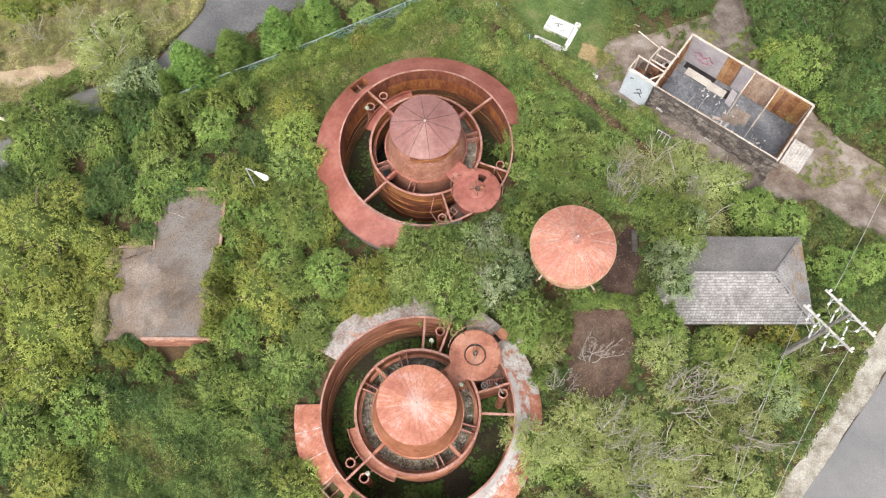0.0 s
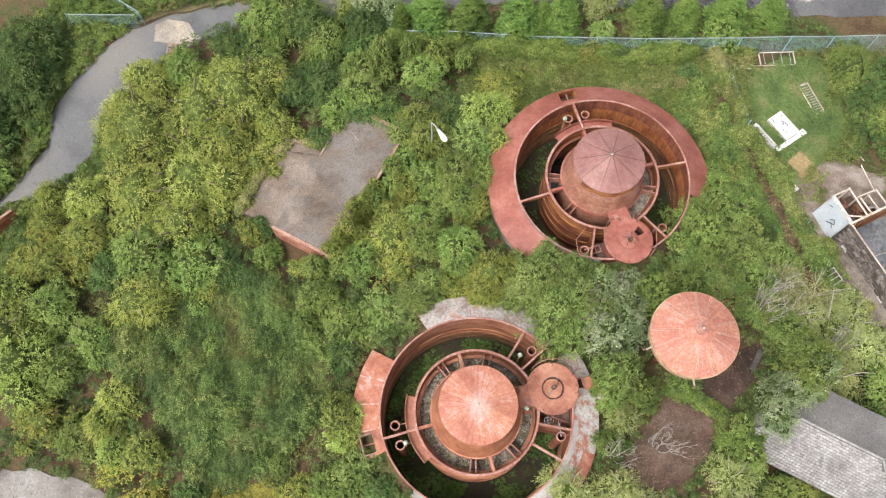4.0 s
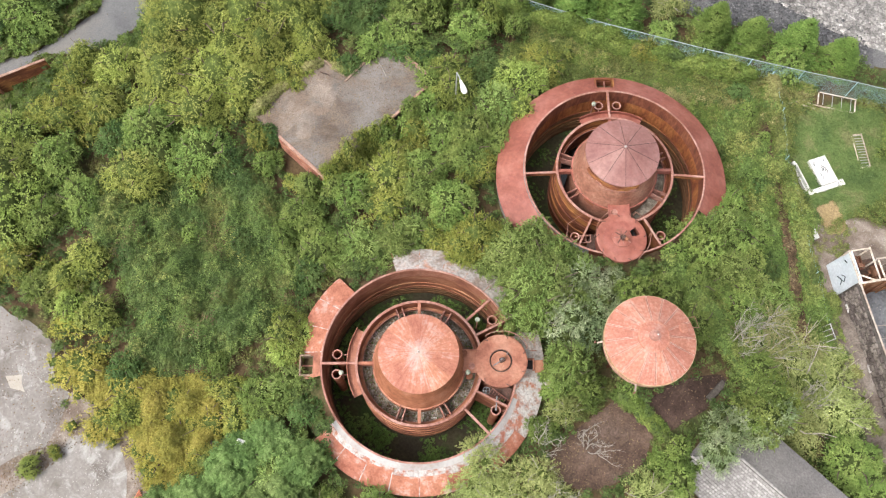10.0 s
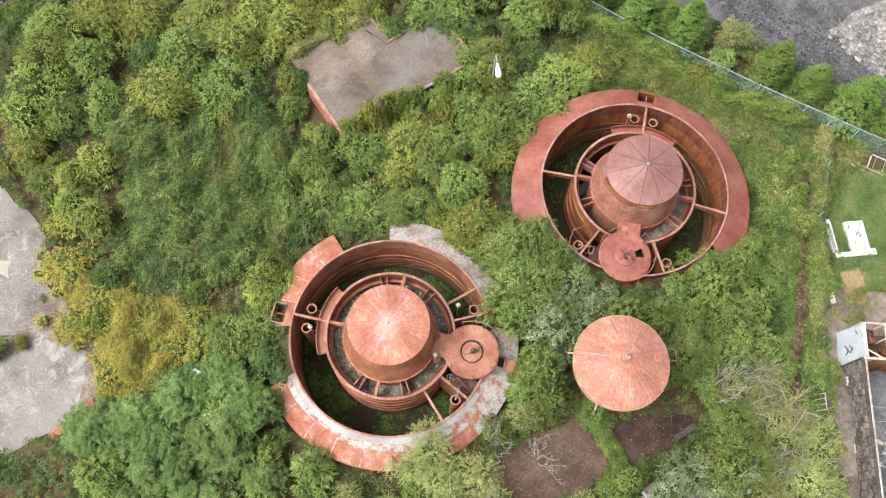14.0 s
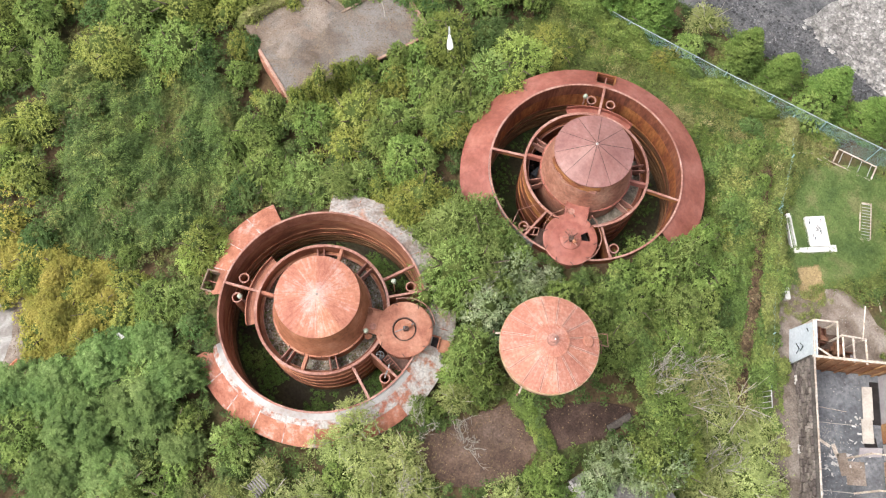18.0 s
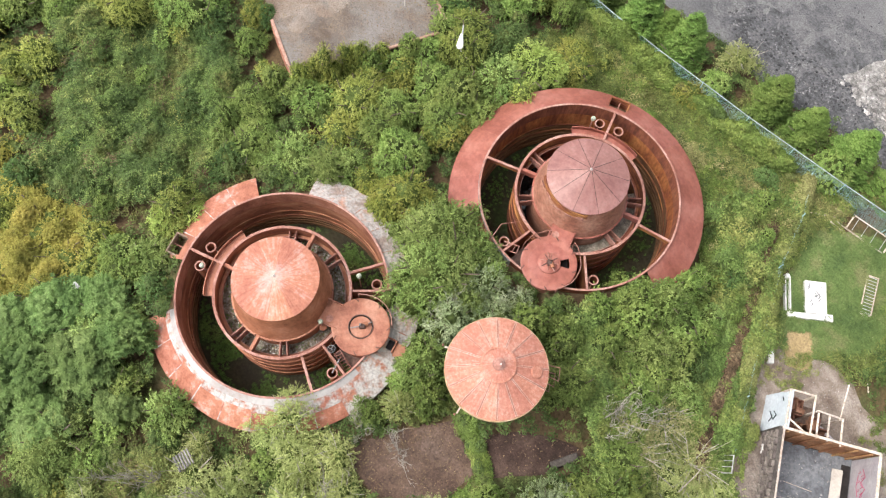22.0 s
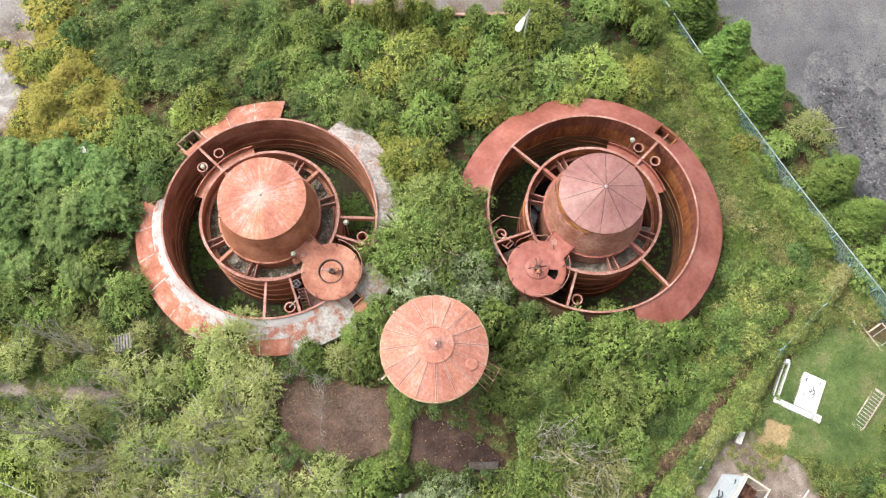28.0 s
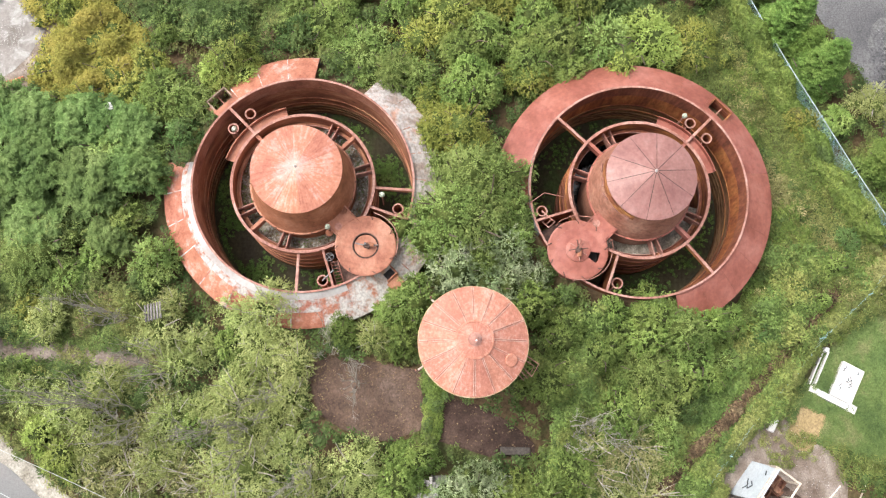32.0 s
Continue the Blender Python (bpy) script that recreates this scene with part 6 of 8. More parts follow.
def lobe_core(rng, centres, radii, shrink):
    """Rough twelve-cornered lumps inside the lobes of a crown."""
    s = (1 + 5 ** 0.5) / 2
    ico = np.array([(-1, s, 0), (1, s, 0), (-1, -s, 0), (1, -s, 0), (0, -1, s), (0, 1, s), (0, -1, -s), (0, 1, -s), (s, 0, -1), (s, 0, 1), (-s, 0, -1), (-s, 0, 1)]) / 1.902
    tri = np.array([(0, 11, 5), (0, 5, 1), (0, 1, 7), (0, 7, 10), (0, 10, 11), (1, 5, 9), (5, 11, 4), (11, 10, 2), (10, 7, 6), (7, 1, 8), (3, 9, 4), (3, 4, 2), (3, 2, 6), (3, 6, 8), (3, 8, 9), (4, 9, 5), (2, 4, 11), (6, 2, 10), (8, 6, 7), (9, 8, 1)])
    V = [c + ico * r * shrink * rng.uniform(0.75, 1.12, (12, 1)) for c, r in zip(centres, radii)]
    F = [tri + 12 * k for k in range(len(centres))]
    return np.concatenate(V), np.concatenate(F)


def unit(v):
    return v / (np.linalg.norm(v, axis=-1, keepdims=True) + 1e-9)


def rosettes(rng, centres, fronds, leaflets, frond_len, leaf_len, leaf_wid, droop):
    """Fronds that arch out from clump centres and carry leaflets on both sides."""
    C, D, N = [], [], []
    k = len(centres)
    az = rng.uniform(0, 2 * np.pi, (k, 1)) + np.linspace(0, 2 * np.pi, fronds, endpoint=False)[None] + rng.normal(0, 0.3, (k, fronds))
    up = rng.uniform(0.05, 0.9, (k, fronds))
    fl = frond_len * rng.uniform(0.65, 1.15, (k, fronds))
    h = np.stack([np.cos(az), np.sin(az), np.zeros_like(az)], -1)
    side = np.stack([-np.sin(az), np.cos(az), np.zeros_like(az)], -1)
    for i in range(leaflets):
        u = (i // 2 + 1) / (leaflets // 2 + 0.5)
        sgn = 1 if i % 2 else -1
        p = centres[:, None] + h * (fl * u)[..., None]
        p = p + np.stack([np.zeros_like(u * fl), np.zeros_like(fl), fl * (up * u - droop * u * u)], -1)
        p = p + side * sgn * leaf_len * 0.42
        dirn = side * sgn + h * 0.55 + rng.normal(0, 0.22, p.shape)
        dirn[..., 2] -= 0.2
        nor = np.array([0, 0, 1.0]) + h * 0.35 + rng.normal(0, 0.3, p.shape)
        C.append(p.reshape(-1, 3)), D.append(dirn.reshape(-1, 3)), N.append(nor.reshape(-1, 3))
    C, D, N = np.concatenate(C), np.concatenate(D), np.concatenate(N)
    n = len(C)
    return C, D, unit(N), leaf_len * rng.uniform(0.7, 1.25, n), leaf_wid * rng.uniform(0.7, 1.25, n)


def sprays(rng, lobes, count, flat, leaflets, spray_len, leaf_len, leaf_wid, loose=0.1, low=-0.15):
    """Short leafy sprays over the surface of a crown of several lobes, about one metre in radius and standing on z = 0."""
    centres, radii = [], []
    for k in range(lobes):
        if k == 0:
            q, rr, hh = (0.0, 0.0), 0.52, flat * 0.62
        else:
            g = 2 * np.pi * k / (lobes - 1) * (1 if k <= lobes // 2 + 1 else 1.37) + rng.normal(0, 0.3)
            dist = rng.uniform(0.25, 0.7) if k % 3 else rng.uniform(0.65, 1.1)
            q, rr, hh = (dist * np.cos(g), dist * np.sin(g)), (rng.uniform(0.22, 0.44) if k % 3 else rng.uniform(0.14, 0.26)), flat * rng.uniform(0.25, 0.7) * (1.1 - 0.5 * dist)
        centres.append((*q, hh)), radii.append(rr)
    centres, radii = np.array(centres), np.array(radii)
    pick = rng.choice(lobes, count, p=radii ** 2 / np.sum(radii ** 2))
    m = rng.normal(0, 1, (count, 3))
    m = unit(m)
    m[:, 2] = np.where(m[:, 2] < low, -m[:, 2], m[:, 2])
    r = radii[pick][:, None] * (1 + rng.normal(0, loose, (count, 1)))
    p0 = centres[pick] + r * m * (1, 1, 0.85)
    out = unit(m * (1, 1, 0.35) + rng.normal(0, 0.35, m.shape))
    out[:, 2] -= 0.12
    side = unit(np.cross(out, m + 1e-3))
    C, D, N = [], [], []
    for i in range(leaflets):
        u = i / max(leaflets - 1, 1)
        sgn = 1 if i % 2 else -1
        p = p0 + out * (spray_len * u) + side * (sgn * leaf_len * 0.35) - np.array([0, 0, 1]) * spray_len * 0.3 * u * u
        C.append(p + rng.normal(0, 0.012, p.shape))
        D.append(out + side * sgn * 0.8 + rng.normal(0, 0.35, p.shape))
        N.append(unit(m * 0.8 + np.array([0, 0, 0.9]) + rng.normal(0, 0.4, p.shape)))
    C, D, N = np.concatenate(C), np.concatenate(D), np.concatenate(N)
    n = len(C)
    return (C, D, N, leaf_len * rng.uniform(0.6, 1.4, n), leaf_wid * rng.uniform(0.6, 1.4, n)), (centres, radii)


def crown_mesh(kind, variant, size):
    """size: s, m or l; the leaves stay about as big in all three."""
    rng = np.random.default_rng(100 + variant * 17 + ord(kind) + 7 * ord(size))
    mat = M["leaf_" + kind]
    n, f, more = {"s": (0.55, 1.3, -3), "m": (1.0, 1.0, 0), "l": (1.55, 0.74, 7), "x": (2.2, 0.58, 14)}[size]
    if kind in "cC":
        k = 950
        u = rng.uniform(0, 1, k) ** 0.6
        g = rng.uniform(0, 2 * np.pi, k)
        rr = 0.7 * (u ** 0.75 + 0.05) * rng.uniform(0.72, 1.16, k) * (1 + 0.14 * np.sin(3 * g + 5 * u) * np.sin(7 * u + g))
        c = np.stack([rr * np.cos(g), rr * np.sin(g), 2.3 * (1 - u)], -1)
        data = rosettes(rng, c, 5, 6, 0.1, 0.05, 0.028, -0.35)
        z = np.linspace(0.1, 1.9, 7)
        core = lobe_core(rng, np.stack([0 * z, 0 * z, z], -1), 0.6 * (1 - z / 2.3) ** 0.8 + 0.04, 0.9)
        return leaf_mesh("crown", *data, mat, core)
    if kind == "P":
        # stars of long drooping fronds over a low dome
        k = 74
        g, u = rng.uniform(0, 2 * np.pi, k), np.sqrt(rng.uniform(0, 1, k))
        u *= 0.82 + 0.2 * np.sin(3 * g + variant)
        c = np.stack([u * np.cos(g), u * np.sin(g), 1.25 * np.sqrt(np.clip(1.08 - u * u, 0.02, 1)) + rng.normal(0, 0.1, k) - 0.1], -1)
        q = rng.choice(k, 16)
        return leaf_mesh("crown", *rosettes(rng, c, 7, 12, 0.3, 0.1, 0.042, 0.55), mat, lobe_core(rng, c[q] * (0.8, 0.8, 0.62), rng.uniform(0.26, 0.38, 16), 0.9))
    lobes, count, flat, leaflets, slen, llen, lwid, loose = {
        "p": (14, 1150, 1.1, 8, 0.2, 0.08, 0.042, 0.13), "g": (12, 1250, 1.1, 6, 0.15, 0.09, 0.055, 0.11), "d": (12, 1250, 1.1, 6, 0.15, 0.09, 0.055, 0.11),
        "y": (16, 1750, 1.15, 6, 0.13, 0.066, 0.042, 0.14), "o": (15, 1350, 1.1, 6, 0.14, 0.078, 0.05, 0.15), "b": (11, 1300, 1.1, 6, 0.15, 0.08, 0.05, 0.11),
        "Y": (14, 1100, 0.9, 5, 0.12, 0.075, 0.058, 0.18), "s": (12, 1000, 1.1, 7, 0.22, 0.11, 0.034, 0.18),
        "v": (15, 1250, 1.15, 7, 0.18, 0.066, 0.036, 0.22), "w": (13, 480, 1.1, 7, 0.2, 0.075, 0.04, 0.26),
    }[kind]
    data, lobed = sprays(rng, lobes + more, int(count * n * 0.86), flat, leaflets, slen * f * 0.85, llen * f * 0.64, lwid * f * 0.68, loose)
    # The core puts painted shade between the leaves; paler kinds get paler cores.
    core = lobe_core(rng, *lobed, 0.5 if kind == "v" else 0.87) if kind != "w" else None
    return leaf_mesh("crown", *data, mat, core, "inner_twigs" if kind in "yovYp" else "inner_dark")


def branch(rng, bm, p, d, length, r, level):
    """A forked, bending dead limb."""
    pts, q = [p], Vector(p)
    d = d.normalized()
    for _ in range(6):
        d = (d + Vector((rng.normal(0, 0.26), rng.normal(0, 0.26), rng.normal(0.03, 0.12)))).normalized()
        q = q + d * length / 6
        pts.append(q.copy())
    tube(pts, r, 5 if level == 0 else 4, bm, 0.45, False)
    if level < 3:
        for k in range(3):
            s = pts[(2, 4, 5)[k]]
            e = (d + Vector((rng.normal(0, 0.75), rng.normal(0, 0.75), rng.normal(0, 0.3)))).normalized()
            branch(rng, bm, s, e, length * rng.uniform(0.45, 0.75), r * 0.62, level + 1)


def trunk_mesh(kind, variant):
    rng = np.random.default_rng(500 + variant + ord(kind))
    bm = bmesh.new()
    if kind == "x":
        for k in range(4):
            g = 2 * math.pi * k / 4 + rng.normal(0, 0.5)
            branch(rng, bm, Vector((0, 0, -0.1)), Vector((math.cos(g) * 0.75, math.sin(g) * 0.75, 0.8)), 0.9, 0.023, 0)
        me = bpy.data.meshes.new("trunk")
        bm.to_mesh(me), bm.free()
        me.materials.append(M["bleached_wood"])
        return me
    top = 1.6 if kind in "cC" else 0.7
    tube([(0, 0, -0.3), (0.03, 0.02, 0.3), (0.0, 0.05, top)], 0.075, 7, bm, 0.45)
    bare = kind in "wv"
    limbs = {"w": 6, "v": 4}.get(kind, 5)
    for k in range(limbs):
        g = 2 * math.pi * k / limbs + rng.normal(0, 0.3)
        r, z0 = rng.uniform(0.55, 0.95 if bare else 0.75), rng.uniform(0.25, 0.6)
        p = [(0.02, 0.03, z0)]
        for u in (0.35, 0.7, 1.0):
            p.append((r * u * math.cos(g) + rng.normal(0, 0.06), r * u * math.sin(g) + rng.normal(0, 0.06), z0 + u * (1.05 if bare else 0.6) * rng.uniform(0.7, 1.0)))
        tube(p, 0.034 if not bare else 0.022, 5, bm, 0.3)
        if bare:
            for _ in range(1 if kind == "v" else 4):
                e = Vector(p[2]) + Vector((rng.normal(0, 0.25), rng.normal(0, 0.25), rng.uniform(0.05, 0.4)))
                m = (Vector(p[1]) + e) / 2 + Vector((rng.normal(0, 0.05), rng.normal(0, 0.05), 0.05))
                tube([p[2] if rng.random() < 0.5 else p[1], m, e], 0.008, 4, bm, 0.4)
    me = bpy.data.meshes.new("trunk")
    bm.to_mesh(me), bm.free()
    me.materials.append(M["dead_wood"] if bare else M["bark"])
    return me


WORDS = {
    "y": ("tree", "yellow-green locust tree with soft feathery foliage", "tree"), "o": ("shrub", "olive-green shrub turning autumn brown", "shrub"),
    "b": ("tree", "bright green young tree with rounded crown", "tree"), "g": ("tree", "mid-green leafy sapling in the thicket", "tree"),
    "d": ("tree", "dark green dense leafy tree", "tree"), "p": ("tree", "green sumac-like tree with long pinnate fronds", "tree"),
    "Y": ("shrub", "low golden-yellow autumn shrub", "shrub"), "s": ("tree", "pale silvery green tree with narrow leaves", "tree"),
    "w": ("shrub", "half-bare grey shrub with pale twigs", "shrub"), "v": ("tree", "light green feathery tree with bare pale limbs", "tree"),
    "x": ("dead_shrub", "bare dead shrub with pale forked branches", "shrub"),
    "P": ("tree", "cool green sumac with stars of drooping fronds", "tree"),
    "c": ("conifer", "green conical arborvitae by the fence", "conifer"), "C": ("conifer", "bright green pointed arborvitae by the fence", "conifer"),
}
TALL = {"P": 1.2, "y": 1.4, "o": 1.1, "b": 1.35, "g": 1.2, "d": 1.15, "p": 1.25, "Y": 0.8, "s": 1.25, "w": 0.9, "v": 1.15, "x": 3.1, "c": 1.0, "C": 1.15}
CROWNS, STEMS, planted = {}, {}, [0]


def plant(*rows):
    for kind, x, y, r, *more in rows:
        v = planted[0] % (3 if kind in "gpyvd" else 2)
        planted[0] += 1
        cls = "s" if r < 1.1 else "x" if r > 2.2 else "l" if r > 1.65 else "m"
        if (kind, v) not in STEMS:
            STEMS[kind, v] = trunk_mesh(kind, v)
        if kind != "x" and (kind, v, cls) not in CROWNS:
            CROWNS[kind, v, cls] = crown_mesh(kind, v, cls)
        name, label, cat = WORDS[kind]
        size = r * (0.95 if kind not in "cC" else 1.0)
        t = thing(name, (x, y, gz(x, y)), label, cat, cat + "s", (planted[0] * 77) % 360)
        tall = TALL[kind] * (more[0] if more else 1.0)
        wide = 0.86 + 0.28 * ((planted[0] * 53) % 11) / 10
        t.scale = (size * wide, size / wide ** 0.5, (0.5 * size + 0.5) * tall * (0.9 + 0.25 * ((planted[0] * 37) % 10) / 10))
        part("trunk", STEMS[kind, v], None, t)
        if kind != "x":
            part("crown", CROWNS[kind, v, cls], None, t)


# apron overhang
plant(('g', 4.1, 16.5, 1.06), ('g', 3.8, 15.2, 0.85), ('g', 4.0, 18.1, 1.00), ('g', 3.2, 14.1, 0.80), ('b', 3.5, 19.1, 0.85), ('g', -5.6, 14.9, 1.08), ('y', -5.7, 16.7, 0.99), ('o', -3.2, 10.3, 1.26), ('p', -1.0, 10.9, 1.51), ('p', -0.1, 9.9, 0.89), ('p', -5.4, 8.3, 1.17), ('p', -6.2, 7.0, 1.28))
plant(('b', -5.5, 2.1, 1.21))
# apron overhang west
plant(('d', -2.9, 0.7, 0.90), ('p', -4.2, 1.1, 0.97), ('v', 3.6, 3.3, 1.03), ('p', -5.3, 9.1, 0.95), ('o', -4.5, 9.5, 0.85), ('g', 4.3, 6.5, 0.78), ('g', 3.7, 8.2, 0.98), ('g', 2.9, 8.7, 0.75), ('g', 3.6, 20.3, 0.87), ('p', 2.6, 11.6, 0.88), ('v', 4.5, 7.6, 0.77))
# big trees between tanks
plant(('s', 2.7, 12.2, 1.06, 1.30), ('s', 1.1, 11.2, 0.97, 1.30), ('g', -5.0, 11.0, 1.26, 1.30))
# bushes at maroon rim
plant(('g', 3.5, 15.8, 0.79, 1.50), ('g', 3.7, 16.9, 0.90, 1.50), ('s', 2.3, 13.2, 0.77, 1.50), ('p', 1.2, 12.6, 0.87, 1.50), ('p', -0.2, 12.5, 0.88, 1.50), ('g', 3.8, 14.0, 0.87, 1.50))
# bushes south rim
plant(('v', 3.5, 4.1, 1.09, 1.30), ('v', 5.3, 5.2, 1.0, 1.2), ('v', 6.4, 5.0, 0.95, 1.1))
# dead shrubs at the earth clearing
plant(('x', 5.9, 7.1, 0.89), ('x', 4.6, 6.1, 0.81))
# dead trees by road
plant(('x', 10.3, 5.7, 0.99, 1.5), ('x', 11.8, 3.8, 1.00, 1.6), ('x', 9.0, 5.3, 1.1, 1.6), ('x', 6.4, 4.2, 1.0, 1.7), ('x', 7.4, 2.4, 1.1, 1.6), ('x', 6.4, -1.8, 1.1, 1.7), ('x', 3.6, -1.2, 1.0, 1.5))
# dead trees east
plant(('x', 1.5, 10.4, 0.81), ('x', 7.6, 15.2, 0.97), ('x', 11.1, 14.8, 1.00))
# dead trees south
plant(('x', 7.0, -0.5, 1.35, 1.25), ('x', 5.3, 0.3, 1.1, 1.2), ('x', 8.0, 3.4, 1.1, 1.3), ('x', 7.6, 14.1, 0.80))
# silo thicket
plant(('s', 2.3, 10.5, 1.08, 2.00), ('p', 3.4, 9.1, 1.17, 2.00), ('g', 4.5, 8.7, 0.97, 1.5), ('g', 4.6, 13.9, 1.13, 1.5), ('g', 6.0, 13.3, 1.12, 1.2), ('g', 3.4, 13.0, 1.01, 2.00), ('g', 5.6, 9.9, 0.5, 1.0))
# slab edge
plant(('g', -10.8, 15.1, 1.12), ('d', -11.9, 14.9, 1.13), ('g', -13.1, 14.8, 1.09), ('o', -14.8, 11.7, 0.86), ('o', -8.6, 12.6, 0.97), ('y', -8.5, 11.0, 0.94), ('o', -8.9, 9.5, 0.90), ('g', -9.0, 13.8, 0.93), ('o', -14.9, 10.5, 1.08), ('o', -13.5, 7.6, 0.79))
# trees over the hip roof
plant(('s', 9.9, 11.6, 1.2, 1.50), ('b', 10.3, 13.2, 1.23, 1.50), ('s', 9.5, 10.3, 0.75, 1.50))
# golden shrubs by the concrete slabs
plant(('Y', -11.3, -4.3, 1.42), ('Y', -9.1, -3.6, 1.45), ('Y', -7.0, -2.9, 1.46), ('Y', -6.3, -4.4, 1.41), ('Y', -5.4, -2.2, 1.38), ('Y', -8.9, -5.0, 1.26), ('o', -4.2, -3.2, 1.22), ('Y', -12.8, -3.4, 1.18))
# tall locusts west of the pump house
plant(('y', -19.9, 9.3, 2.54), ('y', -18.3, 11.3, 2.24), ('y', -18.7, 6.9, 1.92), ('y', -16.7, 8.4, 1.89), ('y', -16.1, 6.4, 1.72), ('y', -15.5, 8.9, 1.59), ('y', -16.5, 10.8, 1.64), ('y', -16.8, 14.5, 1.42), ('d', -15.4, 14.5, 1.27), ('d', -14.6, 15.6, 1.41), ('g', -13.4, 17.2, 1.43), ('y', -15.3, 12.5, 1.22))
plant(('y', -15.8, 2.6, 1.69), ('o', -20.3, 2.2, 1.40), ('o', -19.3, 3.3, 1.11), ('b', -21.4, 0.4, 1.27), ('g', -18.9, 0.7, 1.37), ('b', -19.8, -1.0, 1.66), ('d', -15.1, 4.7, 0.79), ('d', -13.4, 5.8, 1.16), ('g', -9.3, 6.3, 1.12), ('g', -8.6, 8.5, 1.25))
plant(('y', -7.8, 10.2, 1.49), ('g', -10.0, 7.5, 0.88), ('g', -16.6, 0.5, 1.32), ('d', -18.0, 3.2, 0.95))
# lower thicket towards the slabs
plant(('b', -18.5, -1.9, 1.90), ('g', -17.0, -1.4, 1.33), ('o', -16.8, -3.3, 1.34), ('y', -14.4, -2.3, 1.15), ('y', -14.4, -1.1, 1.02), ('g', -14.9, -3.4, 1.17), ('b', -13.4, -2.9, 1.02), ('b', -12.2, -2.2, 1.00), ('d', -9.7, -3.0, 1.03), ('Y', -6.0, -2.7, 1.21), ('o', -8.2, -4.2, 0.97), ('Y', -4.9, -2.9, 1.20))
plant(('g', -4.7, -0.1, 1.29), ('p', -3.5, -1.4, 1.04), ('o', -5.8, -0.9, 0.86), ('p', -6.4, 7.1, 1.08), ('g', -7.1, 6.3, 1.10), ('d', -7.1, 4.8, 0.97), ('o', -4.7, -1.4, 0.94), ('p', -1.8, -0.6, 1.14), ('p', -2.6, -1.7, 0.92), ('Y', -5.8, -3.6, 0.97))
# willows by the road
plant(('v', 4.0, 0.3, 1.22), ('v', 4.4, 1.6, 0.84), ('v', 4.6, 3.7, 1.14), ('v', 6.3, 3.1, 1.28), ('v', 7.1, 4.4, 1.36), ('v', 7.3, -1.8, 0.93), ('v', 8.6, 7.0, 1.20), ('v', 8.0, 4.9, 0.87), ('v', 9.0, 5.8, 0.87), ('b', 8.1, -2.5, 0.84), ('v', 6.7, 2.0, 0.89), ('w', 8.8, -0.3, 1.04))
plant(('w', 8.8, 1.1, 1.02), ('w', 7.5, 0.2, 0.93), ('w', 8.9, -1.3, 0.95), ('v', 8.1, 2.9, 0.99), ('g', 4.6, 2.7, 0.80), ('g', 7.4, 1.6, 0.80), ('v', 5.2, 3.9, 0.88), ('v', 7.5, -0.9, 0.82), ('g', 9.0, 8.4, 0.97), ('g', 8.7, 14.0, 1.20), ('b', 7.5, -3.3, 0.85))
plant(('v', 3.15, 0.75, 0.7, 1.1), ('v', 7.9, -1.9, 1.1), ('v', 8.2, 0.5, 1.1), ('v', 6.8, -2.7, 1.0), ('v', 7.0, 1.0, 1.1), ('w', 6.2, 0.5, 0.8), ('v', 6.1, -4.0, 0.9), ('v', 5.9, -1.5, 1.0), ('v', 5.2, 1.1, 1.0), ('v', 3.7, -3.4, 0.9), ('w', 8.0, 0.4, 0.9), ('v', 7.4, 3.0, 1.0))
# sumacs south of the orange tank
plant(("P", -3.3, -2.6, 1.35), ("P", -3.0, -1.1, 1.2), ("P", -1.1, -2.3, 1.45), ("P", -1.5, -0.8, 1.15), ("P", -1.6, -4.3, 1.5), ("P", -3.3, -4.5, 1.4), ("P", 0.5, -4.1, 1.35), ("P", -4.0, -6.0, 1.3), ("g", -2.6, -6.4, 1.5), ("P", -0.4, -5.8, 1.3), ("g", 0.3, -1.2, 1.0, 0.8), ("d", 0.4, -2.8, 0.8, 0.8))
# bank east of tanks
plant(('s', 1.9, 11.9, 0.88), ('g', 4.9, 15.0, 1.15), ('p', 5.5, 17.0, 1.4), ('g', 5.0, 18.7, 1.39), ('g', 5.7, 14.0, 1.13), ('g', 7.0, 15.6, 1.32))
# conifer row
plant(('C', -11.9, 21.4, 1.65, 1.1), ('C', -10.1, 22.4, 1.55, 1.1), ('C', -7.9, 23.4, 1.5, 1.05), ('C', -6.1, 24.6, 1.45, 1.05), ('c', -12.9, 20.5, 0.82, 1.50))
# corner trees
plant(('d', 19.8, 23.7, 3.23), ('g', 17.6, 22.1, 2.18), ('d', 20.4, 20.8, 2.52), ('d', 17.7, 24.6, 2.56), ('d', 21.6, 24.6, 2.32), ('w', 8.7, 14.8, 1.46), ('v', 11.7, 16.5, 1.5), ('w', 9.9, 17.0, 1.4), ('g', 13.7, 14.1, 1.50), ('g', 15.3, 13.5, 1.37), ('g', 17.1, 11.3, 1.22), ('g', 18.6, 11.8, 1.11))
plant(('y', 11.5, 8.2, 0.94), ('Y', 14.1, 8.6, 1.18))
# far west trees
plant(('d', -28.2, 7.2, 2.52), ('d', -26.9, 8.5, 2.17), ('d', -26.5, 5.8, 1.83), ('g', -26.0, 4.3, 1.51))
# fence strip
plant(('g', -8.4, 23.6, 0.92), ('g', -6.0, 24.8, 0.91), ('g', -4.0, 25.4, 0.84), ('o', -4.1, 24.2, 0.79), ('g', -1.9, 25.7, 0.88), ('g', -0.5, 26.1, 0.87))
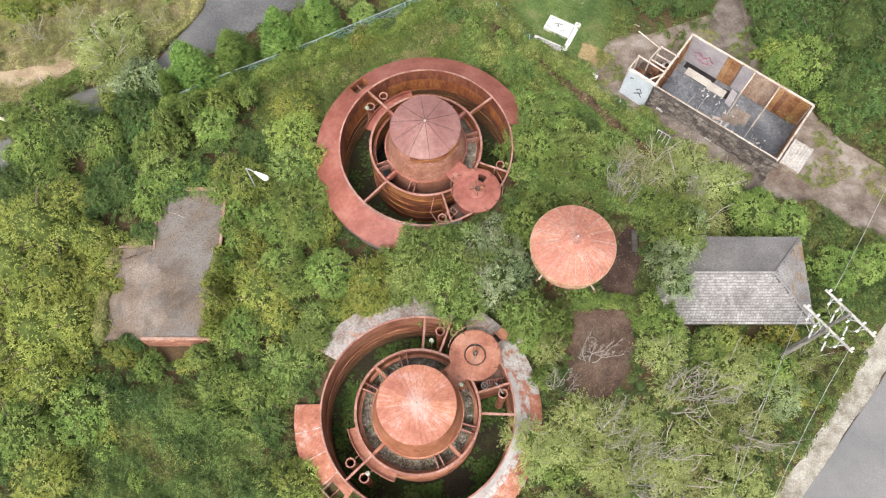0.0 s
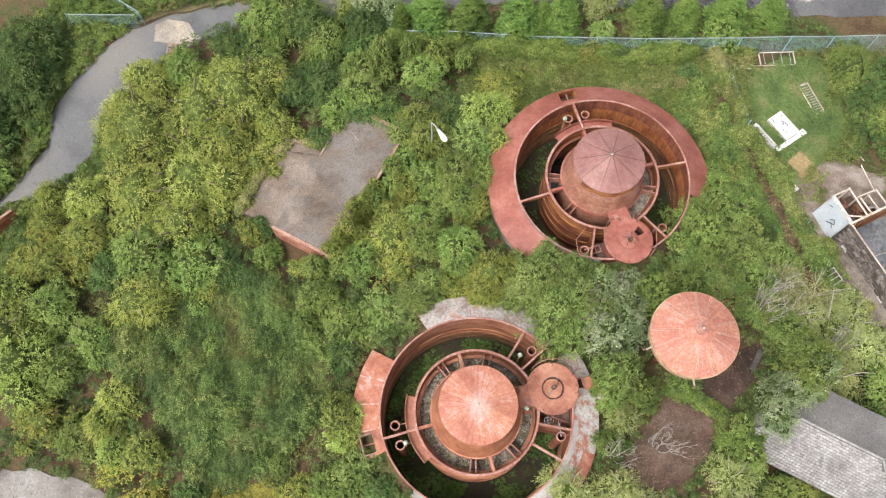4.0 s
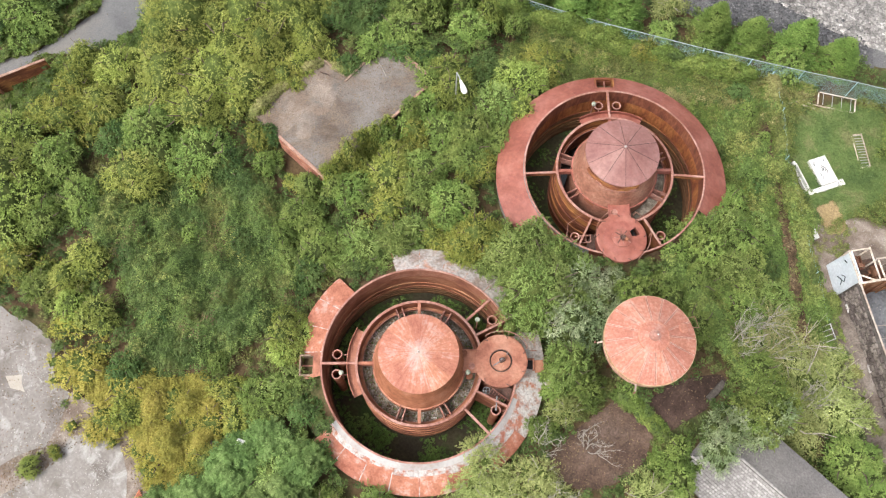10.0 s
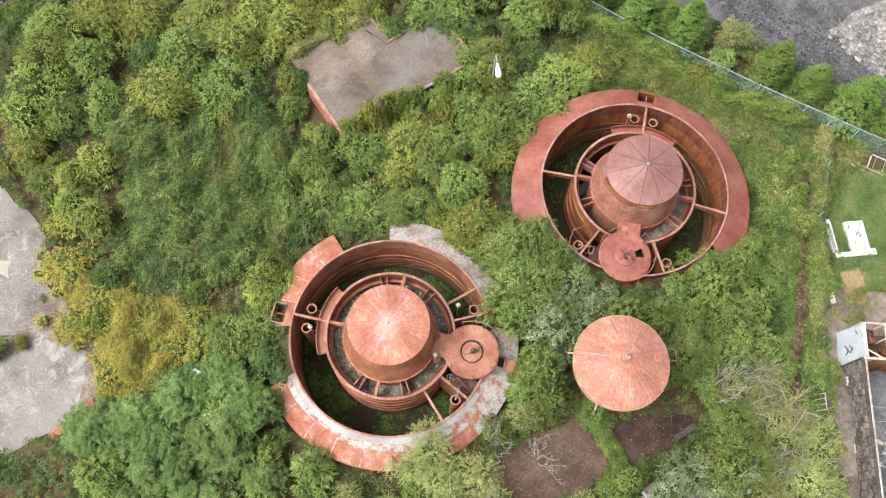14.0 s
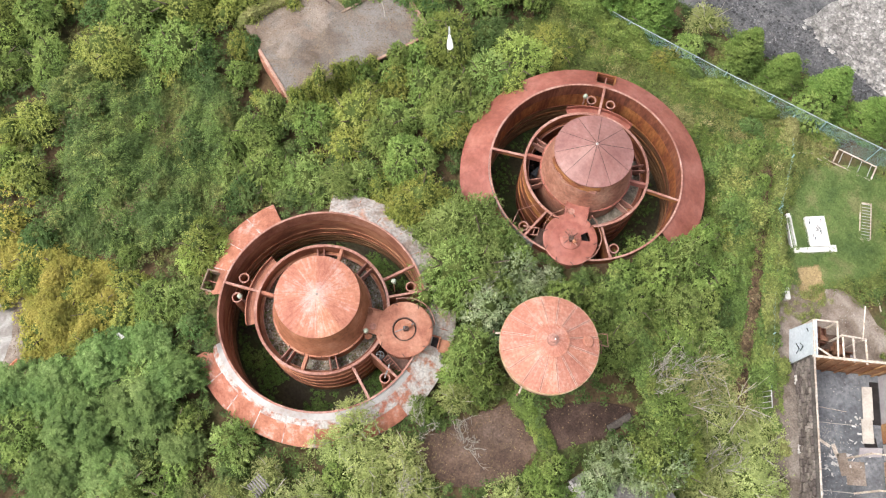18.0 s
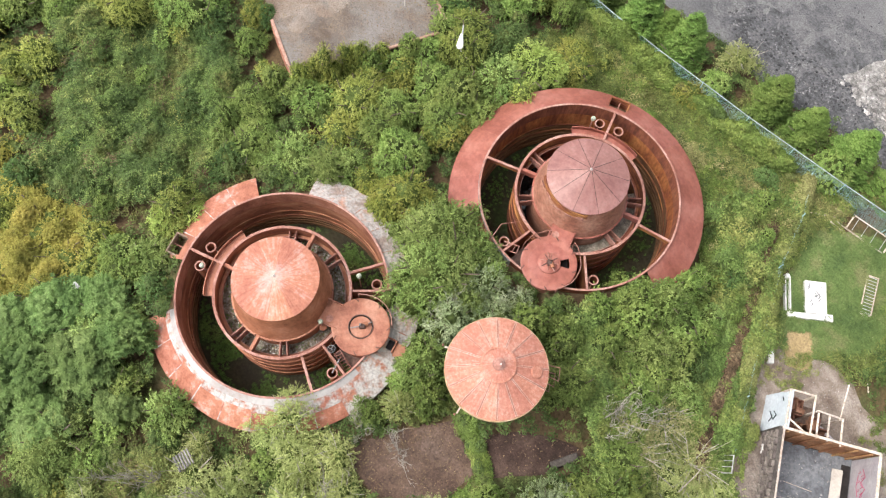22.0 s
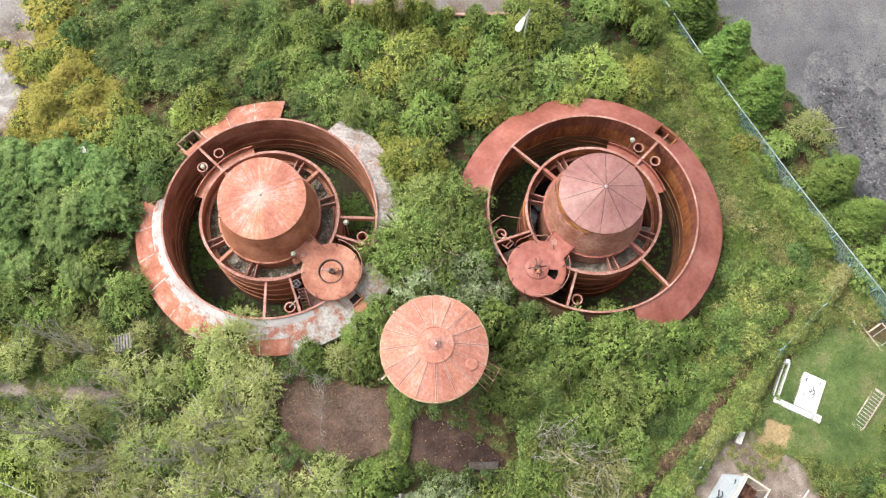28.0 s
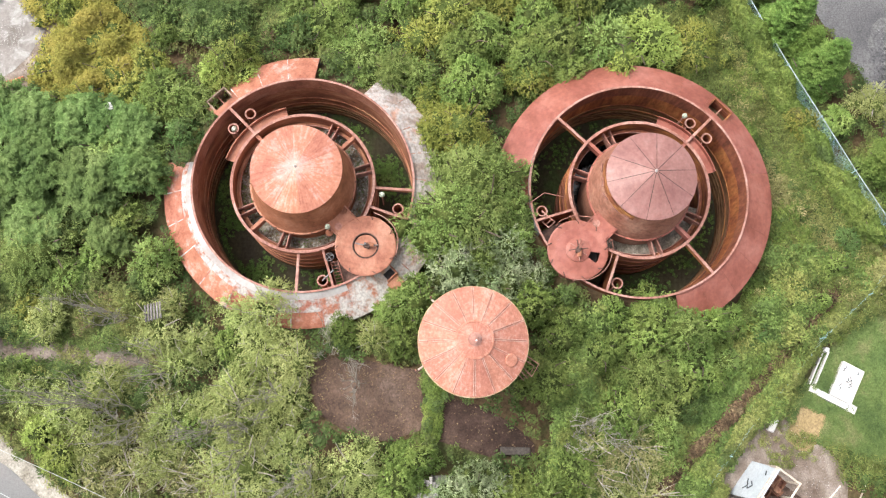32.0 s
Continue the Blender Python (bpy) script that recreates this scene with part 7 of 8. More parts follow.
# fence vines
plant(('c', -7.0, 24.1, 1.23), ('C', -2.5, 27.2, 1.3, 0.85), ('C', -0.8, 28.0, 1.25, 0.8), ('C', 1.1, 29.0, 1.4, 0.85), ('C', 3.0, 29.9, 1.2, 0.8), ('v', -4.7, 26.9, 1.10), ('g', 1.4, 28.0, 1.07))
# hedge on fence
plant(('g', -11.7, 19.2, 0.89, 1.70), ('b', -10.5, 19.7, 0.84, 1.70), ('g', -9.3, 20.3, 0.78, 1.70), ('g', -12.8, 18.3, 0.97, 1.70))
# roadside trees
plant(('v', 11.5, 6.9, 1.60), ('v', 8.6, 3.5, 1.90), ('v', 11.4, 4.3, 1.95), ('s', 13.6, 5.9, 1.38), ('Y', 14.8, 6.1, 0.99), ('v', 7.1, 3.5, 1.64), ('v', 11.1, 2.3, 1.69), ('w', 9.3, 2.3, 1.69), ('g', 16.2, 9.0, 1.06), ('g', 10.7, 7.8, 1.12))
# shrubs by orange tank
plant(('p', -4.3, 0.4, 1.02), ('g', -7.5, 5.7, 1.32), ('g', -6.2, 10.7, 1.34), ('o', -6.8, 9.2, 1.10))
# thicket by lamp
plant(('b', -9.6, 15.9, 1.33), ('d', -8.6, 17.1, 1.20), ('p', -6.8, 16.1, 1.58), ('b', -6.8, 17.9, 1.58), ('o', -6.8, 19.8, 1.38), ('g', -6.8, 14.3, 1.52), ('g', -7.7, 13.4, 1.26), ('g', -5.8, 13.2, 1.36), ('o', -5.1, 13.2, 0.99), ('g', -12.5, 15.8, 1.64), ('o', -14.8, 11.1, 0.97), ('g', -9.8, 14.8, 1.04))
plant(('g', -6.9, 11.6, 1.11))
# thicket south
plant(('p', -2.0, -1.6, 1.51), ('p', 1.2, -3.8, 1.73), ('p', 1.5, -0.0, 1.03))
# trees by stone house
plant(('w', 8.1, 16.5, 1.24), ('w', 7.7, 14.8, 1.20), ('v', 10.8, 15.5, 1.7), ('b', 9.7, 13.8, 1.01), ('v', 11.3, 13.7, 1.6), ('v', 12.4, 15.5, 1.50))
# west trees
plant(('y', -17.4, 12.9, 2.33), ('v', -15.9, 22.5, 2.00), ('v', -17.1, 24.0, 1.74), ('s', -14.7, 20.6, 1.78), ('d', -14.0, 18.9, 1.59), ('g', -17.9, 18.1, 2.37), ('g', -15.7, 17.9, 1.44), ('g', -10.8, 18.6, 1.40), ('g', -18.1, 15.3, 1.72), ('g', -16.7, 4.4, 1.83), ('g', -14.3, 5.3, 1.79))
# yard trees
plant(('g', 7.7, 29.0, 1.76), ('d', 8.9, 27.4, 1.57), ('g', 10.3, 26.9, 1.42), ('d', 12.4, 26.9, 1.5))

# dark trees on both sides of the gravel drive behind the stone house
plant(("d", 16.9, 26.0, 1.6, 1.3), ("d", 17.9, 24.2, 1.7, 1.4), ("b", 17.1, 22.0, 1.3), ("y", 16.3, 23.0, 0.8), ("d", 18.0, 28.0, 2.0, 1.3), ("d", 19.3, 21.2, 1.7, 1.3), ("g", 18.6, 20.2, 1.1), ("d", 20.6, 26.4, 2.1, 1.2))
plant(("d", 11.3, 26.7, 1.2), ("d", 12.7, 25.9, 0.7), ("d", 13.2, 26.6, 0.8), ("d", 13.6, 28.0, 1.0), ("d", 16.2, 27.6, 1.0), ("d", 16.2, 29.4, 1.2), ("d", 13.7, 29.8, 1.1), ("d", 11.4, 28.8, 1.8, 1.2), ("d", 9.5, 29.4, 1.7, 1.2), ("d", 12.7, 27.9, 1.0), ("g", 9.6, 27.0, 1.0), ("d", 10.7, 26.3, 0.9), ("d", 12.0, 26.2, 0.8))
# creeper-clad bushes over the west end of the hip roof
plant(("g", 9.9, 12.3, 1.3, 1.8), ("s", 9.3, 10.9, 0.9, 1.9), ("g", 9.5, 11.6, 0.8, 2.1), ("s", 10.2, 12.6, 0.95, 2.2), ("g", 8.3, 9.2, 0.7, 1.5), ("p", 9.7, 13.0, 1.0, 1.9))

# trees that lean over the aprons, the slab and the lamp
plant(("p", 0.3, 11.0, 2.0, 1.5), ("p", -1.3, 11.0, 1.5, 1.4), ("o", -3.1, 10.7, 1.5, 1.3), ("s", 2.6, 11.3, 1.3, 1.2), ("p", 1.8, 11.2, 1.1, 1.3), ("g", -4.6, 11.2, 1.4))
plant(("o", -9.6, 8.7, 0.7, 1.7), ("y", -9.5, 9.6, 0.75, 1.7), ("o", -9.7, 10.5, 0.7, 1.8), ("g", -9.2, 11.3, 0.8, 1.5), ("g", -9.1, 8.2, 0.8, 1.5), ("g", -9.0, 12.4, 0.8), ("g", -9.6, 15.1, 0.9), ("d", -11.0, 15.5, 0.95), ("g", -12.6, 14.0, 0.9), ("d", -12.9, 13.0, 0.85), ("b", -8.6, 15.1, 1.1, 1.55))
plant(("o", -9.55, 8.4, 0.6, 1.7), ("y", -9.45, 11.0, 0.6, 1.7), ("o", -9.5, 12.0, 0.55, 1.7), ("y", -9.7, 9.2, 0.55, 1.7), ("g", -9.3, 13.1, 0.7, 1.6))
plant(("v", 12.9, 6.5, 1.4, 1.5), ("g", 13.5, 6.9, 1.1, 1.9), ("v", 14.4, 7.1, 1.0, 1.9), ("Y", 13.3, 8.1, 0.7, 1.6), ("y", 11.6, 8.0, 0.7, 1.4))

plant(("y", -21.5, 11.6, 1.5), ("y", -21.8, 10.0, 1.0), ("d", 2.7, 23.2, 0.8, 0.9), ("g", 2.3, 22.6, 0.6, 0.8), ("g", 1.6, 24.6, 0.7, 0.8), ("d", 0.6, 25.3, 0.6, 0.8), ("g", 3.6, 22.5, 0.8, 0.9), ("d", 4.0, 21.9, 0.7, 0.9), ("g", 1.3, -2.0, 1.0, 0.8), ("d", 2.3, -0.5, 0.8, 0.7), ("P", 0.8, -1.6, 0.9, 0.8), ("g", 2.2, -3.0, 0.9, 0.8))
plant(("g", 3.55, 18.7, 0.6, 1.6), ("g", 3.3, 19.5, 0.55, 1.5))
plant(("p", 4.25, 18.1, 1.15, 1.9), ("g", 4.0, 19.3, 0.9, 1.8), ("g", 4.4, 17.0, 1.0, 1.7))

plant(("g", -12.3, 7.0, 0.75, 0.8), ("d", -13.2, 8.1, 0.65, 0.9), ("o", -10.7, 7.2, 0.6, 0.7))
plant(("b", -9.5, -8.2, 0.55, 0.7), ("o", -9.3, -7.2, 0.35, 0.6))

# dry scrub on the rough field and trees over the track's bend
plant(("w", -20.5, 24.2, 1.3), ("o", -21.8, 25.6, 1.2), ("w", -18.6, 25.0, 1.2), ("w", -23.0, 24.0, 1.1), ("o", -19.6, 27.0, 1.3), ("w", -16.6, 26.6, 1.3), ("o", -17.3, 28.6, 1.2), ("w", -22.5, 28.0, 1.4), ("o", -15.0, 28.6, 1.1), ("w", -14.4, 25.2, 0.8), ("g", -14.1, 27.4, 1.0))
plant(("v", -16.1, 22.2, 1.7, 1.5), ("s", -14.6, 21.2, 1.3, 1.3), ("v", -15.4, 23.4, 1.2, 1.2), ("b", -15.6, 19.7, 0.8, 1.7), ("d", -14.4, 19.2, 1.4, 1.4), ("d", -16.6, 18.0, 1.5, 1.3), ("g", -18.6, 17.4, 1.5, 1.3), ("g", -19.4, 18.6, 1.2, 1.2), ("d", -19.0, 15.0, 1.6, 1.2), ("g", -20.2, 12.8, 1.4, 1.3))

# saplings that rise out of the brambles
rng = random.Random(19)
for x, y in ((-11.9, -1.2), (-14.6, -0.6), (-7.2, 0.0), (3.0, -4.6), (3.4, -2.0), (5.8, -4.4), (6.1, -2.2)):
    plant((rng.choice("ggobgp"), x + rng.uniform(-0.4, 0.4), y + rng.uniform(-0.4, 0.4), rng.uniform(0.5, 0.8), 0.75))

# scrub beside the retaining wall, dark trees beyond the track
plant(("o", -21.4, 3.7, 1.1), ("y", -19.6, 3.9, 1.2), ("o", -21.2, 1.7, 1.2), ("g", -21.6, 0.1, 1.2), ("y", -22.0, 5.0, 0.9), ("y", -20.6, 5.6, 1.3))
plant(("d", -27.2, 6.2, 1.7, 1.3), ("d", -26.6, 9.2, 1.5, 1.3), ("d", -27.0, 3.2, 1.5, 1.2), ("d", -28.0, 11.0, 1.8, 1.2))
# crowns that hang over the rims of both tanks
plant(("p", 0.3, 10.2, 1.7, 1.6), ("p", -1.2, 11.9, 1.3, 1.6), ("g", 3.7, 17.5, 1.1, 1.5), ("g", 3.7, 19.5, 1.0, 1.5), ("s", 1.3, 12.2, 0.9, 1.7), ("b", -5.7, 2.2, 1.15, 1.2))
# low bushes in and round the brambles
plant(("g", -15.9, 3.4, 0.8, 0.8), ("o", -13.6, 4.6, 0.7, 0.8), ("g", -12.2, 2.6, 0.6, 0.7), ("d", -10.4, 3.9, 0.75, 0.8), ("g", -9.0, 1.6, 0.6, 0.7), ("d", -11.4, 0.6, 0.6, 0.7), ("o", -13.6, 1.0, 0.55, 0.7), ("d", -8.4, -0.6, 0.8, 0.8), ("g", -9.2, 5.2, 0.8, 0.9), ("p", -7.9, 4.4, 0.9, 0.9), ("d", -10.2, -0.9, 0.7, 0.8))
# shrubs on the rough bank west of the overgrown fence
plant(("d", 2.6, 23.2, 0.6, 0.8), ("g", 2.9, 24.1, 0.5, 0.8), ("d", 3.3, 22.6, 0.55, 0.8), ("g", 3.0, 21.6, 0.7), ("o", 3.9, 21.6, 0.5, 0.8), ("g", 4.2, 19.9, 0.8), ("p", 5.1, 20.1, 0.7))
plant(("g", 5.7, 19.4, 0.7), ("g", 6.1, 18.3, 0.9), ("d", 6.9, 18.7, 0.6), ("p", 7.6, 17.7, 0.8), ("g", 6.6, 16.7, 0.9), ("o", 7.2, 15.4, 0.8), ("g", 1.6, 24.6, 0.45, 0.7))

# undergrowth: creepers, brambles and weeds between the trees
CLEAR = [[(-12.2, 7.35), (-10.2, 7.35), (-10.2, 8.0), (-12.2, 8.0)], APRON, STRIP, APRON_EAST, APRON_SCRAP, LOT, TRACK, ROAD, SHOULDER, LAWN, YARD, DRIVE, PIT_A, PIT_B, TRAIL, PATH_EAST, SLAB_PLAN, HOUSE_PLAN]
ROUND = [(*TANKS["a"], 5.1), (*TANKS["b"], 5.1), (*SILO, 0.3)]


def open_to_plants(x, y):
    ok = np.ones(x.shape, bool)
    for poly in CLEAR:
        ok &= ~inside(poly, x, y)
    ok &= ~inside(BANK, x, y) & ~(inside(FIELD, x, y) & (y > 20.5))
    ok &= np.hypot(x - 5.35, y - 24.0) > 1.0
    ok &= np.hypot(x - 4.3, y - 28.3) > 1.15
    for cx, cy, r in ROUND:
        ok &= (x - cx) ** 2 + (y - cy) ** 2 > r * r
    return ok | bank_gap(x, y)


def bank_gap(x, y):
    """Where apron plates are missing and weeds grow on the bare bank."""
    ok = np.zeros(x.shape, bool)
    for key, spans in (("a", ((-128, -100), (150, 172))), ("b", ((-80, 14),))):
        cx, cy = TANKS[key]
        g, r = np.degrees(np.arctan2(y - cy, x - cx)), np.hypot(x - cx, y - cy)
        for g0, g1 in spans:
            ok |= (r > 4.0) & (r < 5.2) & (g > g0 - 5) & (g < g1 + 5)
    return ok


def lumps(x, y):
    """Uneven height of the undergrowth."""
    wave = np.random.default_rng(77)
    h = 0.0
    for k in range(14):
        g, f = wave.uniform(0, 6.28), 0.7 * 1.17 ** k
        h = h + np.sin(f * (x * math.cos(g) + y * math.sin(g)) + wave.uniform(0, 6.28) + 0.8 * np.sin(0.6 * x - 0.5 * y)) / 14 ** 0.5
    return np.clip(0.42 + 0.4 * h, 0.03, 1.3)


def undergrowth(name, count, area, mat, label, seed, fronds, leaflets, flen, llen, lwid, low=0.0, test=None):
    rng = np.random.default_rng(seed)
    x, y = rng.uniform(area[0], area[1], count), rng.uniform(area[2], area[3], count)
    keep = open_to_plants(x, y) if test is None else test(x, y)
    x, y = x[keep], y[keep]
    base = np.where(bank_gap(x, y), 0.45, ground_z(x, y))
    z = base + np.maximum(lumps(x, y) * rng.uniform(0.35, 1.1, len(x)), 0.03) * (1 - low)
    c = np.stack([x, y, z], -1)
    me = leaf_mesh(name, *rosettes(rng, c, fronds, leaflets, flen, llen, lwid, 0.5), mat)
    return tagged(new(name, me), label, "undergrowth", kind="stuff")


undergrowth("undergrowth", 23000, (-29, 20, -12, 31), M["undergrowth"], "tangled green undergrowth of creepers and brambles", 5, 6, 4, 0.24, 0.11, 0.06)


def near_fence(x, y):
    d = y - (26.0 + 0.475 * (x - 0.1))
    return open_to_plants(x, y) & (d < 0.8) & (x > -9) & (y > 12) & (d > -7.5) & (x < 9.5)


undergrowth("undergrowth", 5200, (15.5, 27, 9, 33), M["undergrowth"], "dark weeds under the trees behind the stone house", 15, 6, 4, 0.26, 0.12, 0.065)
undergrowth("tall_weeds", 16000, (-9, 10, 12, 31), M["weeds"], "tall pale green weeds and grass beside the fence", 6, 6, 5, 0.28, 0.14, 0.028, 0.1, near_fence)


TANGLE = [(-17.1, 1.4), (-15.5, 4.4), (-12.3, 6.2), (-9.4, 6.3), (-7.6, 5.6), (-7.0, 3.5), (-6.8, 1.2), (-7.6, -1.0), (-9.3, -2.7), (-11.0, -1.4), (-12.3, -0.6), (-15.0, -0.2)]
SOUTH_TANGLE = [(2.0, -8), (2.1, -2.4), (3.0, -0.4), (6.6, 0.2), (6.6, -3.0), (7.5, -5.9), (5, -8)]
VERGE = [(0.5, -11.5), (4.6, -5.6), (7.4, -2.0), (11.0, 2.4), (12.6, 5.0), (14.6, 8.4), (16.5, 12.2), (20, 16.5), (19.1, 9.4), (15.2, 4.4), (13.1, 1.9), (9.6, -2.5), (7.0, -5.6), (3, -11.5)]
NORTH_FIELD = [(-40, 15), (-22.5, 18.0), (-17.8, 22.4), (-14.6, 23.4), (-12.6, 26.2), (-14, 36), (-40, 40)]


def in_tangle(x, y):
    return (inside(TANGLE, x, y) | inside(SOUTH_TANGLE, x, y)) & open_to_plants(x, y)


def in_field(x, y):
    return inside(NORTH_FIELD, x, y) & ~inside(BANK, x, y)


undergrowth("bramble_thicket", 17000, (-18, 8, -9, 7), M["bramble"], "low dense tangle of brambles and long trailing stems", 61, 5, 8, 0.38, 0.105, 0.04, -0.35, in_tangle)
undergrowth("bramble_canes", 7500, (-18, 8, -9, 7), M["bramble_pale"], "paler trailing tips of the brambles", 69, 4, 8, 0.45, 0.1, 0.036, -0.7, lambda x, y: in_tangle(x, y) & (np.sin(1.1 * x + 0.8 * y) * np.sin(0.9 * y - 0.5 * x + 2) > -0.15))
undergrowth("dead_stems", 2600, (-18, 8, -9, 6), M["litter"], "brown dead stems in the brambles", 62, 5, 5, 0.3, 0.09, 0.03, -0.75, lambda x, y: in_tangle(x, y) & (np.sin(1.3 * x + 0.5) * np.sin(1.1 * y + 1.0) > 0.45))
undergrowth("weed_clumps", 5200, (-8, 6, 17, 29), M["creeper"], "clumps of leafy green weeds beside the fence", 81, 6, 5, 0.24, 0.1, 0.055, -0.1, lambda x, y: near_fence(x, y) & (np.sin(1.5 * x + 0.6 * y) * np.sin(1.4 * y - 0.7 * x + 1) > 0.15))
undergrowth("seed_heads", 1800, (-8, 6, 17, 29), M["dry_tufts"], "yellowing seed heads in the tall weeds", 82, 5, 4, 0.24, 0.11, 0.03, -0.15, lambda x, y: near_fence(x, y) & (np.sin(1.1 * x - 0.9 * y + 2) * np.sin(1.3 * y + 0.4 * x) > 0.2))
GOLD = [(-12.0, -4.3), (-10.4, -3.6), (-8.4, -2.6), (-7.2, -1.1), (-5.4, -1.7), (-4.3, -4.2), (-5.6, -5.6), (-7.0, -4.6), (-8.6, -4.6), (-10.0, -5.0)]
undergrowth("golden_groundcover", 6500, (-12.2, -4, -6, -1), M["leaf_Y"], "low golden-yellow autumn growth", 83, 6, 5, 0.24, 0.085, 0.06, -0.45, lambda x, y: inside(GOLD, x, y))
undergrowth("track_verge", 7000, (-29, -21, -2, 14), M["creeper"], "low green groundcover beside the track", 84, 6, 4, 0.18, 0.1, 0.055, 0.45, lambda x, y: ~inside(TRACK, x, y))
FIELD_EDGE = [(-25.4, 13.2), (-24.1, 15.8), (-22.5, 17.4), (-21.4, 18.4), (-18.4, 21.2), (-14.8, 23.6), (-15.4, 24.6), (-18.8, 21.9), (-21.0, 20.3), (-22.8, 19.0), (-25.0, 17.6), (-28, 16.6), (-28, 13)]
undergrowth("track_weeds", 5200, (-28, -14.5, 13, 25), M["creeper"], "tall green weeds between the track and the field", 85, 6, 4, 0.3, 0.14, 0.06, 0.0, lambda x, y: inside(FIELD_EDGE, x, y) & ~inside(BANK, x, y) & ~inside(TRACK, x, y))
undergrowth("dry_grass_tufts", 5000, (-32, -12, 15, 34), M["dry_tufts"], "tufts of dry yellow grass", 63, 6, 4, 0.26, 0.16, 0.03, 0.1, in_field)
undergrowth("yard_weeds", 5200, (6, 24, 12, 28), M["weeds"], "tufts of weeds in the dirt yard", 65, 6, 4, 0.16, 0.1, 0.026, 0.6, lambda x, y: inside(YARD, x, y) & ~inside(HOUSE_PLAN, x, y) & (np.sin(1.1 * x + 0.4 * y) * np.sin(0.9 * y - 0.5 * x + 1) > 0.02))
undergrowth("trail_weeds", 900, (3.5, 6.5, -9, 1), M["weeds"], "weeds creeping over the trail", 66, 6, 4, 0.2, 0.1, 0.035, 0.4, lambda x, y: inside(TRAIL, x, y) & (np.sin(1.9 * y + 0.6) > 0.2))
undergrowth("bank_weeds", 4800, (4.5, 11.5, 13.5, 22.5), M["bramble_pale"], "leafy weeds on the bank below the stone house", 67, 6, 4, 0.26, 0.11, 0.06, -0.1, open_to_plants)
undergrowth("verge_weeds", 9000, (3, 24, -11, 20), M["weeds"], "tall weeds on the verge beside the gravel shoulder", 68, 6, 4, 0.24, 0.12, 0.04, 0.0, lambda x, y: open_to_plants(x, y) & (inside(VERGE, x, y)))
undergrowth("path_weeds", 520, (3.5, 10.5, 17, 24), M["weeds"], "weeds creeping over the faint path", 64, 6, 4, 0.22, 0.12, 0.035, 0.4, lambda x, y: inside(PATH_EAST, x, y))
FENCE_EAST = [(1.2, 27.05), (2.7, 25.8), (4.3, 23.9), (5.6, 22.75), (6.85, 21.4), (8.45, 20.05), (10.1, 18.7)]


def creepers(name, line, count, wide, tall, mat, label, seed, leaf=0.1):
    """Leafy creepers heaped over a fence line, uneven in height and width."""
    rng = np.random.default_rng(seed)
    legs = [math.dist(p, q) for p, q in zip(line, line[1:])]
    s = rng.uniform(0, sum(legs), count)
    cut = np.concatenate([[0], np.cumsum(legs)])
    x, y = np.interp(s, cut, [p[0] for p in line]), np.interp(s, cut, [p[1] for p in line])
    lump = 0.7 + 0.3 * np.sin(1.7 * s + 0.5) * np.sin(0.9 * s) + 0.15 * np.sin(4.1 * s)
    off = rng.normal(0, 0.5, count) * wide * lump
    x, y = x + off * 0.66, y + off * 0.75
    top = tall * lump * np.exp(-(off / wide) ** 2)
    z = ground_z(x, y) + top * np.sqrt(rng.uniform(0.02, 1, count))
    me = leaf_mesh(name, *rosettes(rng, np.stack([x, y, z], -1), 6, 4, 0.2, leaf, leaf * 0.55, 0.5), mat)
    tagged(new(name, me), label, "creepers", kind="stuff")


creepers("creepers", FENCE_EAST, 2400, 0.34, 1.0, M["weeds"], "pale green creepers heaped over the sagging fence", 71)
creepers("creepers", FENCE_EAST[1:], 900, 0.26, 0.8, M["undergrowth"], "darker creepers under the pale ones on the fence", 72)
creepers("creepers", [(-10.1, 21.2), (-6.1, 23.1), (-1.8, 25.2), (1.1, 26.6)], 2600, 0.3, 0.9, M["undergrowth"], "creepers climbing the galvanised fence", 73)
creepers("creepers", [(-13.3, 19.5), (-10.2, 21.15), (-7.6, 22.4), (-6.4, 23.0)], 4200, 0.6, 1.75, M["creeper"], "thick green creepers heaped over the boundary fence", 76, 0.125)
creepers("creepers", [(-6.6, 22.75), (-4.8, 23.6), (-2.2, 24.9), (0.5, 26.3)], 3200, 0.55, 1.15, M["creeper"], "green creepers along the foot of the boundary fence", 79, 0.125)
creepers("creepers", [(-13.0, 19.75), (-10.15, 21.35), (-6.15, 23.25), (-1.85, 25.35), (0.3, 26.45)], 3600, 0.16, 1.3, M["creeper"], "leafy vines hanging on the fence mesh", 78, 0.12)
creepers("creepers", [(-14.35, 8.3), (-14.5, 9.6), (-14.4, 11.2), (-14.1, 12.4), (-12.8, 12.7)], 1300, 0.42, 1.25, M["weeds"], "pale weeds and creepers over the flat roof's edge", 94)
creepers("creepers", [(-9.6, 8.3), (-9.5, 9.6), (-9.55, 11.2)], 800, 0.3, 1.3, M["weeds"], "pale creepers over the roof's long edge", 95)
creepers("bank_grass", [(9.5, 19.85), (10.9, 18.8), (12.6, 17.55), (14.3, 16.3)], 900, 0.34, 0.95, M["weeds"], "thin weeds on the earth heaped by the stone wall", 97)
creepers("dry_grass_edge", [(-14.6, 23.5), (-13.4, 25.0), (-12.7, 26.2), (-12.9, 29.5), (-13.2, 33), (-13.6, 40)], 2600, 0.5, 0.4, M["dry_tufts"], "dry grass creeping over the lot's edge", 96)
creepers("creepers", [(5.4, 9.6), (6.4, 9.65), (7.6, 9.55), (8.2, 8.6), (8.9, 8.5), (9.4, 8.0)], 1500, 0.34, 0.4, M["creeper"], "green creepers between the two earth clearings", 77)
